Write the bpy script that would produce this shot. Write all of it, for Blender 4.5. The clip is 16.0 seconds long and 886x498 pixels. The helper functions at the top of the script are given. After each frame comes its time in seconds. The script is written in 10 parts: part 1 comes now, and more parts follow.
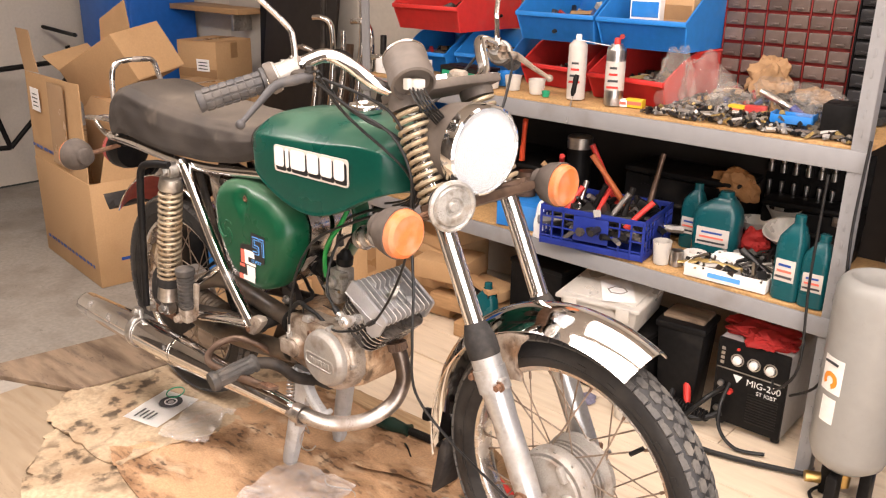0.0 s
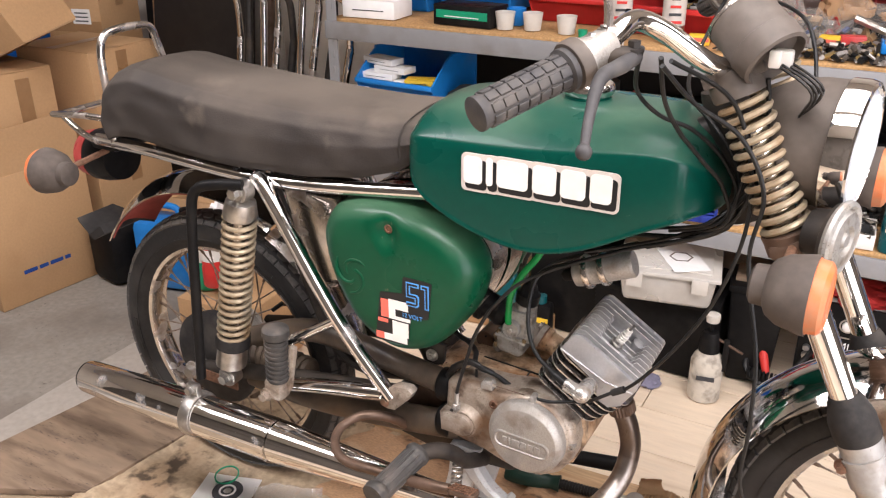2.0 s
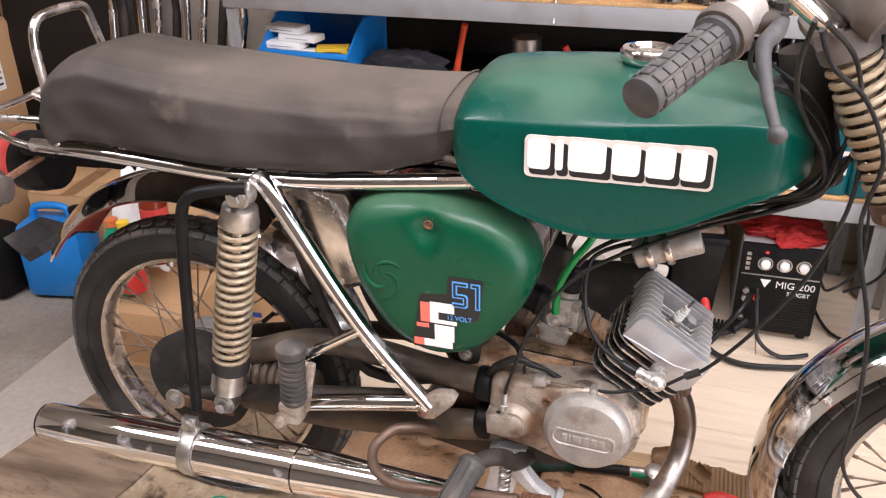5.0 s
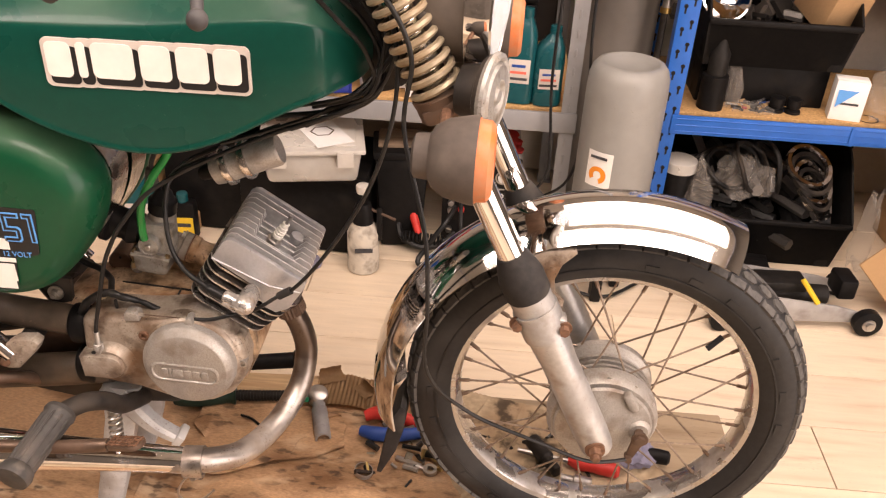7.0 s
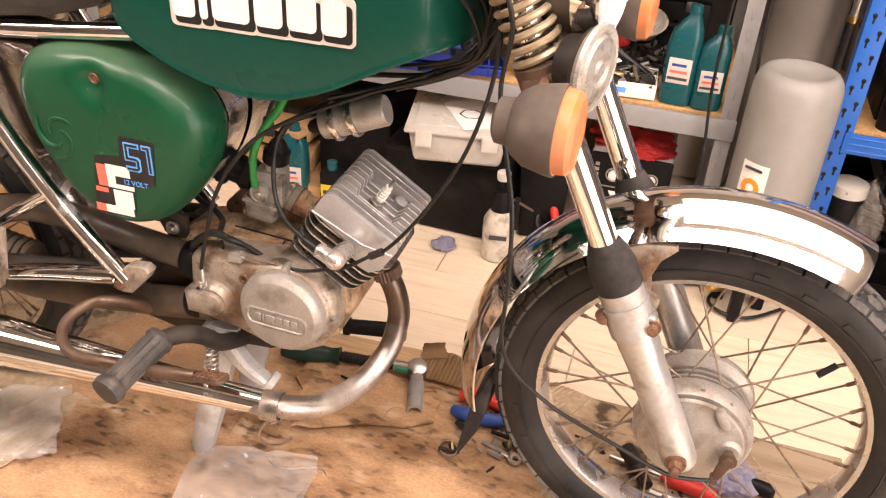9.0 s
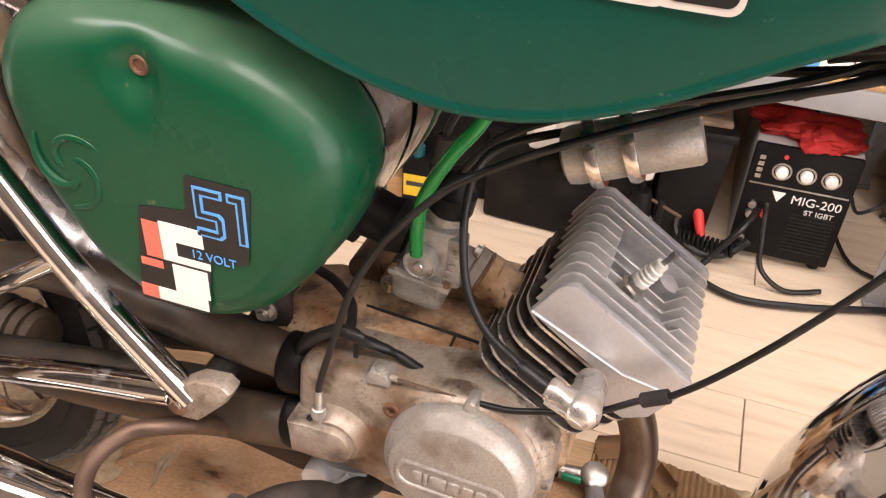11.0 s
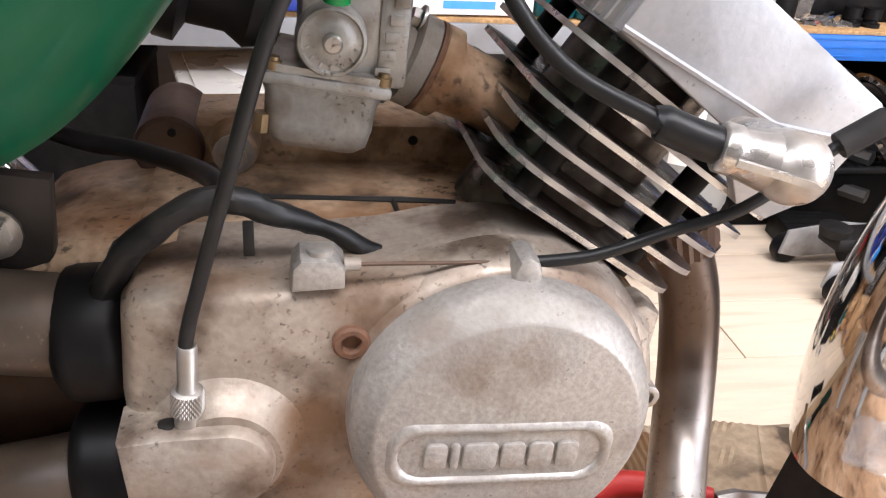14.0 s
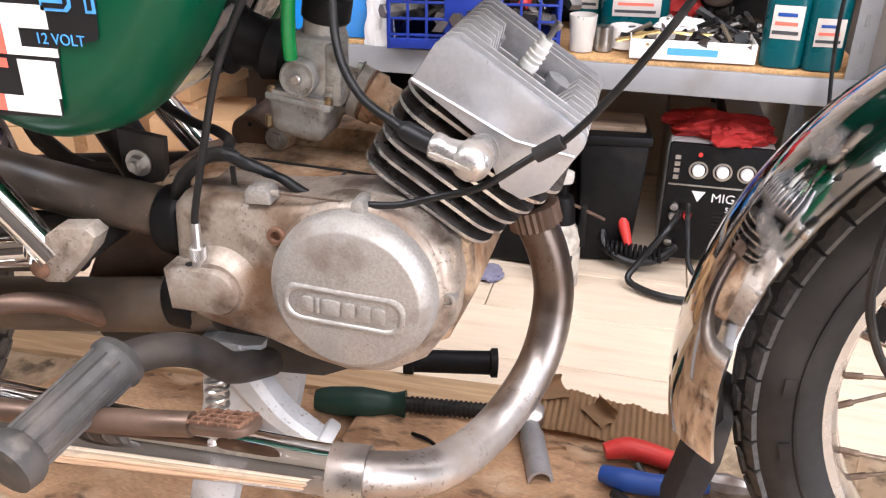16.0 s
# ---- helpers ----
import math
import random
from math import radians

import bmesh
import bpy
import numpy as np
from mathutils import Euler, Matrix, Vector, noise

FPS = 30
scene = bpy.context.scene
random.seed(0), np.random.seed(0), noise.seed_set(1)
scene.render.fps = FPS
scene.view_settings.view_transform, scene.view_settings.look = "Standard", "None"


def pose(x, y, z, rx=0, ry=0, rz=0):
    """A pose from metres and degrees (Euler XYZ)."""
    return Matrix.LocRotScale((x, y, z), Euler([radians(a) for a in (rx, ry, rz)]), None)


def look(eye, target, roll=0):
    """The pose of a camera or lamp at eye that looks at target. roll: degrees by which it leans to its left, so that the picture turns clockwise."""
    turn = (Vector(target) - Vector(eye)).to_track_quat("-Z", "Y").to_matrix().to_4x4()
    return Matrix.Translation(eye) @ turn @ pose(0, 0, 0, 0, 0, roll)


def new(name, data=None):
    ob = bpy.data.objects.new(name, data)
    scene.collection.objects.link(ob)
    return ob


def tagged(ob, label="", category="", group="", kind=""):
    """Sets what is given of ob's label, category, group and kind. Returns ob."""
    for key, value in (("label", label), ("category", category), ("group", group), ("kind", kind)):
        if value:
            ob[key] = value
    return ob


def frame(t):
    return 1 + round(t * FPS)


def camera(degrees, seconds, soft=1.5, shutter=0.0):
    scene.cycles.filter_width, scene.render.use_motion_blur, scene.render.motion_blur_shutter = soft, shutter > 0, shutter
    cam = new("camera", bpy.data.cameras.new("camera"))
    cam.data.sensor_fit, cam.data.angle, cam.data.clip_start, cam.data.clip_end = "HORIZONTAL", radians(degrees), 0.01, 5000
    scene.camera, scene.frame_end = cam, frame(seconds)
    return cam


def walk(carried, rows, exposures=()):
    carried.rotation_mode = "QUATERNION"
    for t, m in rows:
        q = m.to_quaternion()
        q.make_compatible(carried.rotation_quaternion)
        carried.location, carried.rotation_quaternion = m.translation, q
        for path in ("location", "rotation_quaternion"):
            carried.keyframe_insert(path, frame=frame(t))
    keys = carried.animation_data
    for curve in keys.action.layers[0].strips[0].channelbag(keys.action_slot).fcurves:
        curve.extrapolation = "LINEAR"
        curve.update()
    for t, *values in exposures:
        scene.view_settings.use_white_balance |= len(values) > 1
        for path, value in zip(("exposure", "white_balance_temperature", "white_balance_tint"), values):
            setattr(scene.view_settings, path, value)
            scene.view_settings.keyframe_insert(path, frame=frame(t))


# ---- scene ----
# World: x along the moped towards its front wheel, y away from the open garage door, z up; the garage floor is z = 0.
Z0 = 0.57                      # height of the wheel axles above the garage floor
cam = camera(55.11, 16.0, soft=1.2)
ROWS = [
    (0.0, 1.8889, -1.0987, 0.8711, 70.49, -0.74, 42.39),
    (0.5, 1.6835, -1.1020, 0.8662, 68.86, -0.17, 40.48),
    (1.0, 1.5158, -1.0115, 0.8533, 67.53, -0.16, 39.91),
    (1.5, 1.3148, -0.9995, 0.8421, 66.44, -0.52, 37.80),
    (2.0, 1.0625, -1.0569, 0.8508, 65.62, 0.37, 29.19),
    (2.5, 0.9135, -1.0108, 0.8403, 64.77, -0.15, 25.66),
    (3.0, 0.8003, -0.9791, 0.8531, 64.06, 0.22, 24.97),
    (3.2, 0.7625, -0.9999, 0.8531, 63.89, 0.38, 23.96),
    (5.3, 0.7676, -1.0440, 0.8407, 62.36, 0.95, 14.27),
    (5.5, 0.7891, -1.0359, 0.8310, 61.99, 0.79, 10.97),
    (6.0, 0.8429, -1.0118, 0.8194, 60.26, 0.14, 3.40),
    (6.5, 0.9013, -0.9905, 0.8109, 58.74, -2.27, -0.71),
    (7.0, 1.0195, -0.9304, 0.7999, 58.00, -2.58, 4.11),
    (7.5, 1.0940, -0.9028, 0.7869, 57.46, -3.34, 11.52),
    (8.0, 1.1111, -0.9122, 0.7858, 57.21, -2.56, 13.90),
    (8.5, 1.1088, -0.9191, 0.7813, 57.14, -2.41, 15.62),
    (9.0, 1.1047, -0.9110, 0.7664, 57.35, -2.86, 17.34),
    (9.5, 1.0910, -0.8790, 0.7490, 57.40, -3.13, 18.50),
    (10.0, 0.9869, -0.7946, 0.7045, 57.50, -3.29, 19.24),
    (10.2, 0.9270, -0.7389, 0.6829, 57.24, -3.48, 19.70),
    (12.3, 0.7195, -0.3387, 0.4590, 50.56, 1.42, 13.29),
    (12.5, 0.7169, -0.3394, 0.4363, 50.99, 3.76, 11.69),
    (13.0, 0.6898, -0.3313, 0.3154, 57.98, 2.12, 5.82),
    (13.2, 0.6680, -0.3430, 0.2800, 60.92, 1.31, 3.73),
    (13.5, 0.6000, -0.3651, 0.2840, 62.10, -2.47, -4.69),
    (14.0, 0.5785, -0.3525, 0.2901, 61.98, -4.20, -9.99),
    (14.5, 0.6396, -0.3324, 0.2745, 62.01, -1.10, -2.71),
    (15.0, 0.6948, -0.3757, 0.2967, 61.99, -1.48, 4.57),
    (15.5, 0.7534, -0.4685, 0.3410, 61.63, -1.99, 9.34),
    (16.0, 0.8445, -0.5860, 0.3732, 63.13, -0.70, 13.90),
]
EXPOSURES = [(0.0, 0.12, 6600, 19), (1.0, -0.06, 6450, 17), (2.0, -0.14, 5950, 17), (3.0, 0.25, 5650, 16), (5.5, -0.17, 5900, 20), (6.0, -0.31, 6650, 22), (6.5, -0.35, 7100, 25),
             (7.5, -0.2, 7150, 25), (9.0, 0.05, 7150, 25), (10.0, 0.02, 7100, 26), (12.5, -0.05, 5550, 14), (14.0, 0.14, 5600, 15), (16.0, 0.27, 5600, 16)]
walk(cam, [(t, pose(x, y, z + Z0, rx, ry, rz)) for t, x, y, z, rx, ry, rz in ROWS], EXPOSURES)

# ---- light: daylight through the open garage door at the front-wheel end, tube lamps on the ceiling ----
world = bpy.data.worlds.new("sky")
scene.world = world
world.use_nodes = True
wn = world.node_tree.nodes
sky = wn.new("ShaderNodeTexSky")
sky.sky_type, sky.sun_disc = "NISHITA", False
sky.sun_elevation, sky.sun_rotation = radians(48), radians(115)
world.node_tree.links.new(sky.outputs[0], wn["Background"].inputs[0])
wn["Background"].inputs[1].default_value = 0.12

sun = new("sun", bpy.data.lights.new("sun", "SUN"))
sun.data.energy, sun.data.angle, sun.data.color = 2.5, radians(1.0), (1.0, 0.95, 0.87)
sun.matrix_world = look((9, -4, 10), (5, -2, 0))


def area(name, eye, target, w, h, watts, color):
    """A lamp that stands in for the sky's light in an opening, or a lamp of the room."""
    lamp = new(name, bpy.data.lights.new(name, "AREA"))
    lamp.data.shape, lamp.data.size, lamp.data.size_y = "RECTANGLE", w, h
    lamp.data.energy, lamp.data.color = watts, color
    lamp.matrix_world = look(eye, target)
    return lamp


area("door_daylight", (3.22, -1.5, 1.22), (0.6, -0.2, 0.6), 2.3, 2.1, 85, (1.0, 0.94, 0.87))
area("ceiling_tube_light", (1.5, -0.95, 2.54), (1.5, -0.95, 0), 2.4, 0.6, 85, (1.0, 0.92, 0.82))
area("ceiling_tube_light", (1.75, 0.15, 2.54), (1.75, 0.15, 0), 2.4, 1.3, 48, (1.0, 0.92, 0.82))
area("ceiling_tube_light", (-0.9, -0.8, 2.54), (-0.9, -0.8, 0), 1.5, 0.5, 50, (1.0, 0.94, 0.86))
# ---- materials ----
MATS = {}


def over(nt, mp, under, color, scale, amount, soft, detail, cloud=0.0):
    """Lays patches of a colour over another; cloud gathers them in larger clouds."""
    n, link = nt.nodes, nt.links.new
    tex = n.new("ShaderNodeTexNoise")
    tex.inputs["Scale"].default_value, tex.inputs["Detail"].default_value = scale, detail
    link(mp.outputs[0], tex.inputs[0])
    cut = n.new("ShaderNodeMapRange")
    cut.inputs[1].default_value, cut.inputs[2].default_value = 0.72 - 0.4 * amount, 0.72 - 0.4 * amount + soft
    link(tex.outputs[0], cut.inputs[0])
    fac = cut.outputs[0]
    if cloud:
        t2 = n.new("ShaderNodeTexNoise")
        t2.inputs["Scale"].default_value, t2.inputs["Detail"].default_value = cloud, 3
        link(mp.outputs[0], t2.inputs[0])
        c2 = n.new("ShaderNodeMapRange")
        c2.inputs[1].default_value, c2.inputs[2].default_value = 0.45, 0.6
        link(t2.outputs[0], c2.inputs[0])
        mul = n.new("ShaderNodeMath")
        mul.operation = "MULTIPLY"
        link(fac, mul.inputs[0])
        link(c2.outputs[0], mul.inputs[1])
        fac = mul.outputs[0]
    thin = n.new("ShaderNodeMath")
    thin.operation = "MULTIPLY"
    thin.inputs[1].default_value = 0.8
    link(fac, thin.inputs[0])
    mix = n.new("ShaderNodeMix")
    mix.data_type = "RGBA"
    mix.inputs["B"].default_value = (*color, 1)
    link(thin.outputs[0], mix.inputs["Factor"])
    link(under, mix.inputs["A"])
    return mix.outputs["Result"]


def mat(name, color, rough=0.5, metal=0.0, var=0.25, scale=30.0, bump=0.1, dirt=None, dirt_amount=0.0, dirt_scale=6.0,
        coat=0.0, trans=0.0, ior=1.45, rand=0.0, alpha=1.0, stretch=(1, 1, 1), rough_var=0.12,
        specks=None, film=None, dust=None, spec=0.5):
    """A procedural surface: base colour varied at two scales, patches of dirt, uneven gloss and fine relief."""
    if name in MATS:
        return MATS[name]
    m = bpy.data.materials.new(name)
    m.use_nodes = True
    nt = m.node_tree
    n, link = nt.nodes, nt.links.new
    bsdf = n["Principled BSDF"]
    co = n.new("ShaderNodeTexCoord")
    mp = n.new("ShaderNodeMapping")
    mp.inputs["Scale"].default_value = stretch
    link(co.outputs["Object"], mp.inputs[0])
    fine = n.new("ShaderNodeTexNoise")
    fine.inputs["Scale"].default_value, fine.inputs["Detail"].default_value = scale, 8
    big = n.new("ShaderNodeTexNoise")
    big.inputs["Scale"].default_value, big.inputs["Detail"].default_value = dirt_scale, 6
    link(mp.outputs[0], fine.inputs[0])
    link(mp.outputs[0], big.inputs[0])
    ramp = n.new("ShaderNodeValToRGB")
    c = Vector(color)
    ramp.color_ramp.elements[0].position, ramp.color_ramp.elements[1].position = 0.3, 0.7
    ramp.color_ramp.elements[0].color = (*(c * (1 - var)), 1)
    ramp.color_ramp.elements[1].color = (*[min(1, v) for v in c * (1 + var * 0.6)], 1)
    link(fine.outputs[0], ramp.inputs[0])
    out = ramp.outputs[0]
    if rand:
        info = n.new("ShaderNodeObjectInfo")
        hsv = n.new("ShaderNodeHueSaturation")
        mr = n.new("ShaderNodeMapRange")
        mr.inputs[3].default_value, mr.inputs[4].default_value = 1 - rand, 1 + rand
        link(info.outputs["Random"], mr.inputs[0])
        link(mr.outputs[0], hsv.inputs["Value"])
        link(out, hsv.inputs["Color"])
        out = hsv.outputs[0]
    r_in = None
    if dirt is not None:
        dr = n.new("ShaderNodeValToRGB")
        dr.color_ramp.elements[0].position = 0.62 - 0.3 * dirt_amount
        dr.color_ramp.elements[1].position = 0.82 - 0.25 * dirt_amount
        link(big.outputs[0], dr.inputs[0])
        mix = n.new("ShaderNodeMix")
        mix.data_type = "RGBA"
        mix.inputs["B"].default_value = (*dirt, 1)
        link(dr.outputs[0], mix.inputs["Factor"])
        link(out, mix.inputs["A"])
        out = mix.outputs["Result"]
        if metal > 0.3:
            mm = n.new("ShaderNodeMapRange")
            mm.inputs[3].default_value, mm.inputs[4].default_value = metal, metal * 0.25
            link(dr.outputs[0], mm.inputs[0])
            link(mm.outputs[0], bsdf.inputs["Metallic"])
        r_in = dr.outputs[0]
    if film:                   # a thin second stain: (colour, scale, how much of the surface)
        out = over(nt, mp, out, film[0], film[1], film[2], 0.16, 5)
    if specks:                 # small spots that gather in clouds: (colour, scale, how many)
        out = over(nt, mp, out, specks[0], specks[1], specks[2], 0.12, 4, cloud=max(6.0, specks[1] * 0.09))
    if dust:                   # dust and overhead light, tinted into what faces up: (colour, how much)
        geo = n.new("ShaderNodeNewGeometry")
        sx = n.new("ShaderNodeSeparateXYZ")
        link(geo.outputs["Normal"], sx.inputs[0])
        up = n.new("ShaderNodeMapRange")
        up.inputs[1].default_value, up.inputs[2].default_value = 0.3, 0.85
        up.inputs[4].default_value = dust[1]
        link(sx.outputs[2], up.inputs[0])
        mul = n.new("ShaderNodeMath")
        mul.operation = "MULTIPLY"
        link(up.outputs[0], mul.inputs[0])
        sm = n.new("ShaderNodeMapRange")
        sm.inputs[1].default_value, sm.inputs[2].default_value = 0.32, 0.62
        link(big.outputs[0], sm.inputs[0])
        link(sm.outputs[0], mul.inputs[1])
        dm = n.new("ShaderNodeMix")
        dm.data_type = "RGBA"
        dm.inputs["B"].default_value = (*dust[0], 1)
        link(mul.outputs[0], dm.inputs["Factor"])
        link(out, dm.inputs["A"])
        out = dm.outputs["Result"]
    link(out, bsdf.inputs["Base Color"])
    rr = n.new("ShaderNodeMapRange")
    rr.inputs[3].default_value, rr.inputs[4].default_value = max(0.02, rough - rough_var), min(1, rough + rough_var)
    link(big.outputs[0], rr.inputs[0])
    if r_in is not None:
        mx = n.new("ShaderNodeMath")
        mx.operation = "MULTIPLY_ADD"
        mx.inputs[1].default_value = 0.35
        link(r_in, mx.inputs[0])
        link(rr.outputs[0], mx.inputs[2])
        link(mx.outputs[0], bsdf.inputs["Roughness"])
    else:
        link(rr.outputs[0], bsdf.inputs["Roughness"])
    if not (dirt is not None and metal > 0.3):
        bsdf.inputs["Metallic"].default_value = metal
    bsdf.inputs["Coat Weight"].default_value = coat
    bsdf.inputs["Specular IOR Level"].default_value = spec
    bsdf.inputs["Transmission Weight"].default_value = trans
    bsdf.inputs["IOR"].default_value = ior
    bsdf.inputs["Alpha"].default_value = alpha
    if bump:
        bp = n.new("ShaderNodeBump")
        bp.inputs["Strength"].default_value, bp.inputs["Distance"].default_value = bump, 0.002
        link(fine.outputs[0], bp.inputs["Height"])
        link(bp.outputs[0], bsdf.inputs["Normal"])
    MATS[name] = m
    return m


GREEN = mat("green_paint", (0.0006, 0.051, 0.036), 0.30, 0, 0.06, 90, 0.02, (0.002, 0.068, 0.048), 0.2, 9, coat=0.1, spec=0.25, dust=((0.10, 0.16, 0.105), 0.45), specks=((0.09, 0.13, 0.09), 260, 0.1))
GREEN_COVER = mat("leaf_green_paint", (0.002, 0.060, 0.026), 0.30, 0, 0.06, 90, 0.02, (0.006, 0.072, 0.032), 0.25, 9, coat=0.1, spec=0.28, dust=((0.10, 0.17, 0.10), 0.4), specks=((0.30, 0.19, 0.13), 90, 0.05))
CHROME = mat("chrome", (0.80, 0.79, 0.78), 0.055, 1, 0.06, 60, 0.01, (0.22, 0.15, 0.1), 0.05, 26, rough_var=0.035)
CHROME_WORN = mat("worn_chrome", (0.62, 0.58, 0.54), 0.22, 1, 0.2, 60, 0.06, (0.2, 0.13, 0.08), 0.3, 24)
ZINC = mat("zinc_plated", (0.5, 0.48, 0.45), 0.38, 1, 0.2, 80, 0.08, (0.22, 0.17, 0.12), 0.3, 30)
ALU = mat("cast_aluminium", (0.435, 0.375, 0.31), 0.40, 0.5, 0.14, 320, 0.14, (0.17, 0.098, 0.052), 0.60, 16, film=((0.075, 0.042, 0.022), 36, 0.53), specks=((0.04, 0.026, 0.017), 340, 0.35))
ALU_OILY = mat("oily_cast_aluminium", (0.58, 0.42, 0.275), 0.46, 0.2, 0.22, 200, 0.2, (0.29, 0.155, 0.075), 0.56, 22, film=((0.045, 0.026, 0.016), 34, 0.53), specks=((0.025, 0.017, 0.011), 220, 0.43))
ALU_PLAIN = mat("sand_cast_aluminium", (0.40, 0.375, 0.34), 0.48, 0.6, 0.20, 420, 0.2, (0.26, 0.235, 0.205), 0.45, 18, film=((0.17, 0.12, 0.085), 24, 0.46), specks=((0.09, 0.065, 0.05), 420, 0.24))
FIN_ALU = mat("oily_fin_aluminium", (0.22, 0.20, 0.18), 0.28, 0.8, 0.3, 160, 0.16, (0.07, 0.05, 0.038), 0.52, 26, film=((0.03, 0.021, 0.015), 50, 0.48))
ALU_NEW = mat("clean_aluminium", (0.47, 0.47, 0.48), 0.45, 0.6, 0.07, 300, 0.06, (0.40, 0.395, 0.385), 0.36, 22, film=((0.27, 0.255, 0.24), 40, 0.36), specks=((0.2, 0.18, 0.17), 500, 0.2))
ALU_PAINT = mat("silver_fork_paint", (0.46, 0.465, 0.465), 0.34, 0.75, 0.1, 160, 0.06, (0.30, 0.27, 0.235), 0.4, 14, film=((0.22, 0.175, 0.13), 26, 0.36), specks=((0.12, 0.08, 0.055), 500, 0.24))
STEEL_DARK = mat("dark_oily_steel", (0.030, 0.026, 0.023), 0.5, 0.3, 0.4, 60, 0.15, (0.085, 0.066, 0.05), 0.4, 12, spec=0.35)
BROWN_STEEL = mat("browned_steel", (0.15, 0.10, 0.072), 0.45, 0.7, 0.3, 40, 0.12, (0.085, 0.048, 0.03), 0.5, 14, specks=((0.17, 0.085, 0.05), 200, 0.25))
PIPE = mat("heat_stained_steel", (0.56, 0.525, 0.485), 0.36, 0.9, 0.16, 60, 0.08, (0.24, 0.175, 0.125), 0.55, 12, film=((0.16, 0.10, 0.065), 18, 0.46), specks=((0.10, 0.055, 0.03), 300, 0.34))


def heat_stain(m, z0, z1, color):
    """Browns the metal towards its hot end, from the height z0 up to z1, with an uneven edge."""
    nt = m.node_tree
    n, link = nt.nodes, nt.links.new
    bsdf = n["Principled BSDF"]
    src = bsdf.inputs["Base Color"].links[0].from_socket
    geo, sep = n.new("ShaderNodeNewGeometry"), n.new("ShaderNodeSeparateXYZ")
    nz = n.new("ShaderNodeTexNoise")
    nz.inputs["Scale"].default_value = 30
    add, rng, mix = n.new("ShaderNodeMath"), n.new("ShaderNodeMapRange"), n.new("ShaderNodeMix")
    add.operation = "MULTIPLY_ADD"
    add.inputs[1].default_value = 0.08
    mix.data_type = "RGBA"
    rng.inputs[1].default_value, rng.inputs[2].default_value, rng.inputs[4].default_value = z0 + 0.04, z1 + 0.04, 0.9
    link(geo.outputs["Position"], sep.inputs[0])
    link(geo.outputs["Position"], nz.inputs["Vector"])
    link(nz.outputs[0], add.inputs[0])
    link(sep.outputs[2], add.inputs[2])
    link(add.outputs[0], rng.inputs[0])
    link(rng.outputs[0], mix.inputs["Factor"])
    link(src, mix.inputs["A"])
    mix.inputs["B"].default_value = (*color, 1)
    link(mix.outputs["Result"], bsdf.inputs["Base Color"])


heat_stain(PIPE, 0.530, 0.605, (0.075, 0.048, 0.033))
CARB = mat("carburettor_zinc", (0.37, 0.36, 0.335), 0.42, 0.5, 0.16, 240, 0.14, (0.25, 0.21, 0.165), 0.45, 34, film=((0.12, 0.09, 0.06), 60, 0.42), specks=((0.06, 0.045, 0.033), 500, 0.34))
BRASS = mat("dull_brass", (0.26, 0.185, 0.10), 0.45, 0.8, 0.2, 80, 0.05)
STAND_PAINT = mat("scratched_grey_paint", (0.46, 0.47, 0.47), 0.42, 0.2, 0.1, 60, 0.05, (0.6, 0.6, 0.58), 0.3, 20, film=((0.28, 0.24, 0.2), 14, 0.3), specks=((0.14, 0.09, 0.06), 300, 0.3))
TUBE_RUBBER = mat("greasy_chain_tube_rubber", (0.070, 0.052, 0.037), 0.40, 0, 0.3, 60, 0.14, (0.15, 0.105, 0.066), 0.5, 9, film=((0.022, 0.016, 0.013), 12, 0.52), specks=((0.20, 0.15, 0.11), 300, 0.2), spec=0.5)
DECAL_GREY = mat("decal_pale_grey", (0.58, 0.53, 0.48), 0.35, 0, 0.04, 50, 0.02)
RUST = mat("rusty_steel", (0.19, 0.10, 0.06), 0.7, 0.3, 0.4, 140, 0.4)
BLACK = mat("black_plastic", (0.0085, 0.008, 0.008), 0.46, 0, 0.3, 60, 0.08, (0.022, 0.019, 0.016), 0.2, 12, spec=0.16)
CABLE = mat("black_cable_sheath", (0.010, 0.010, 0.010), 0.42, 0, 0.3, 100, 0.08, (0.045, 0.04, 0.035), 0.2, 30, spec=0.4)
RUBBER = mat("dusty_black_rubber", (0.026, 0.024, 0.023), 0.72, 0, 0.3, 90, 0.2, (0.085, 0.074, 0.064), 0.36, 14, spec=0.3)
TREAD = mat("worn_grey_tread", (0.075, 0.071, 0.067), 0.66, 0, 0.35, 160, 0.25, (0.15, 0.135, 0.115), 0.42, 16, spec=0.35)
TYRE = mat("tyre_rubber", (0.016, 0.0155, 0.0155), 0.52, 0, 0.25, 120, 0.2, (0.055, 0.05, 0.045), 0.34, 10, spec=0.4)
GRIP = mat("grey_rubber_grip", (0.046, 0.044, 0.045), 0.6, 0, 0.25, 90, 0.15, (0.13, 0.115, 0.1), 0.35, 16)
INDICATOR_RUBBER = mat("dusty_brown_rubber", (0.075, 0.060, 0.050), 0.75, 0, 0.2, 90, 0.15, (0.12, 0.10, 0.085), 0.4, 22)
FOOT_RUBBER = mat("worn_footrest_rubber", (0.048, 0.044, 0.040), 0.6, 0, 0.25, 90, 0.2, (0.12, 0.10, 0.085), 0.42, 16, film=((0.16, 0.135, 0.11), 40, 0.3))
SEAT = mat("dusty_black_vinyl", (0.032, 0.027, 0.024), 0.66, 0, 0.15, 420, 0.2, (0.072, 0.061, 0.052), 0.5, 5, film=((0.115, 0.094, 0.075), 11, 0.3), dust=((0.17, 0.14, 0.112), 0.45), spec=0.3)
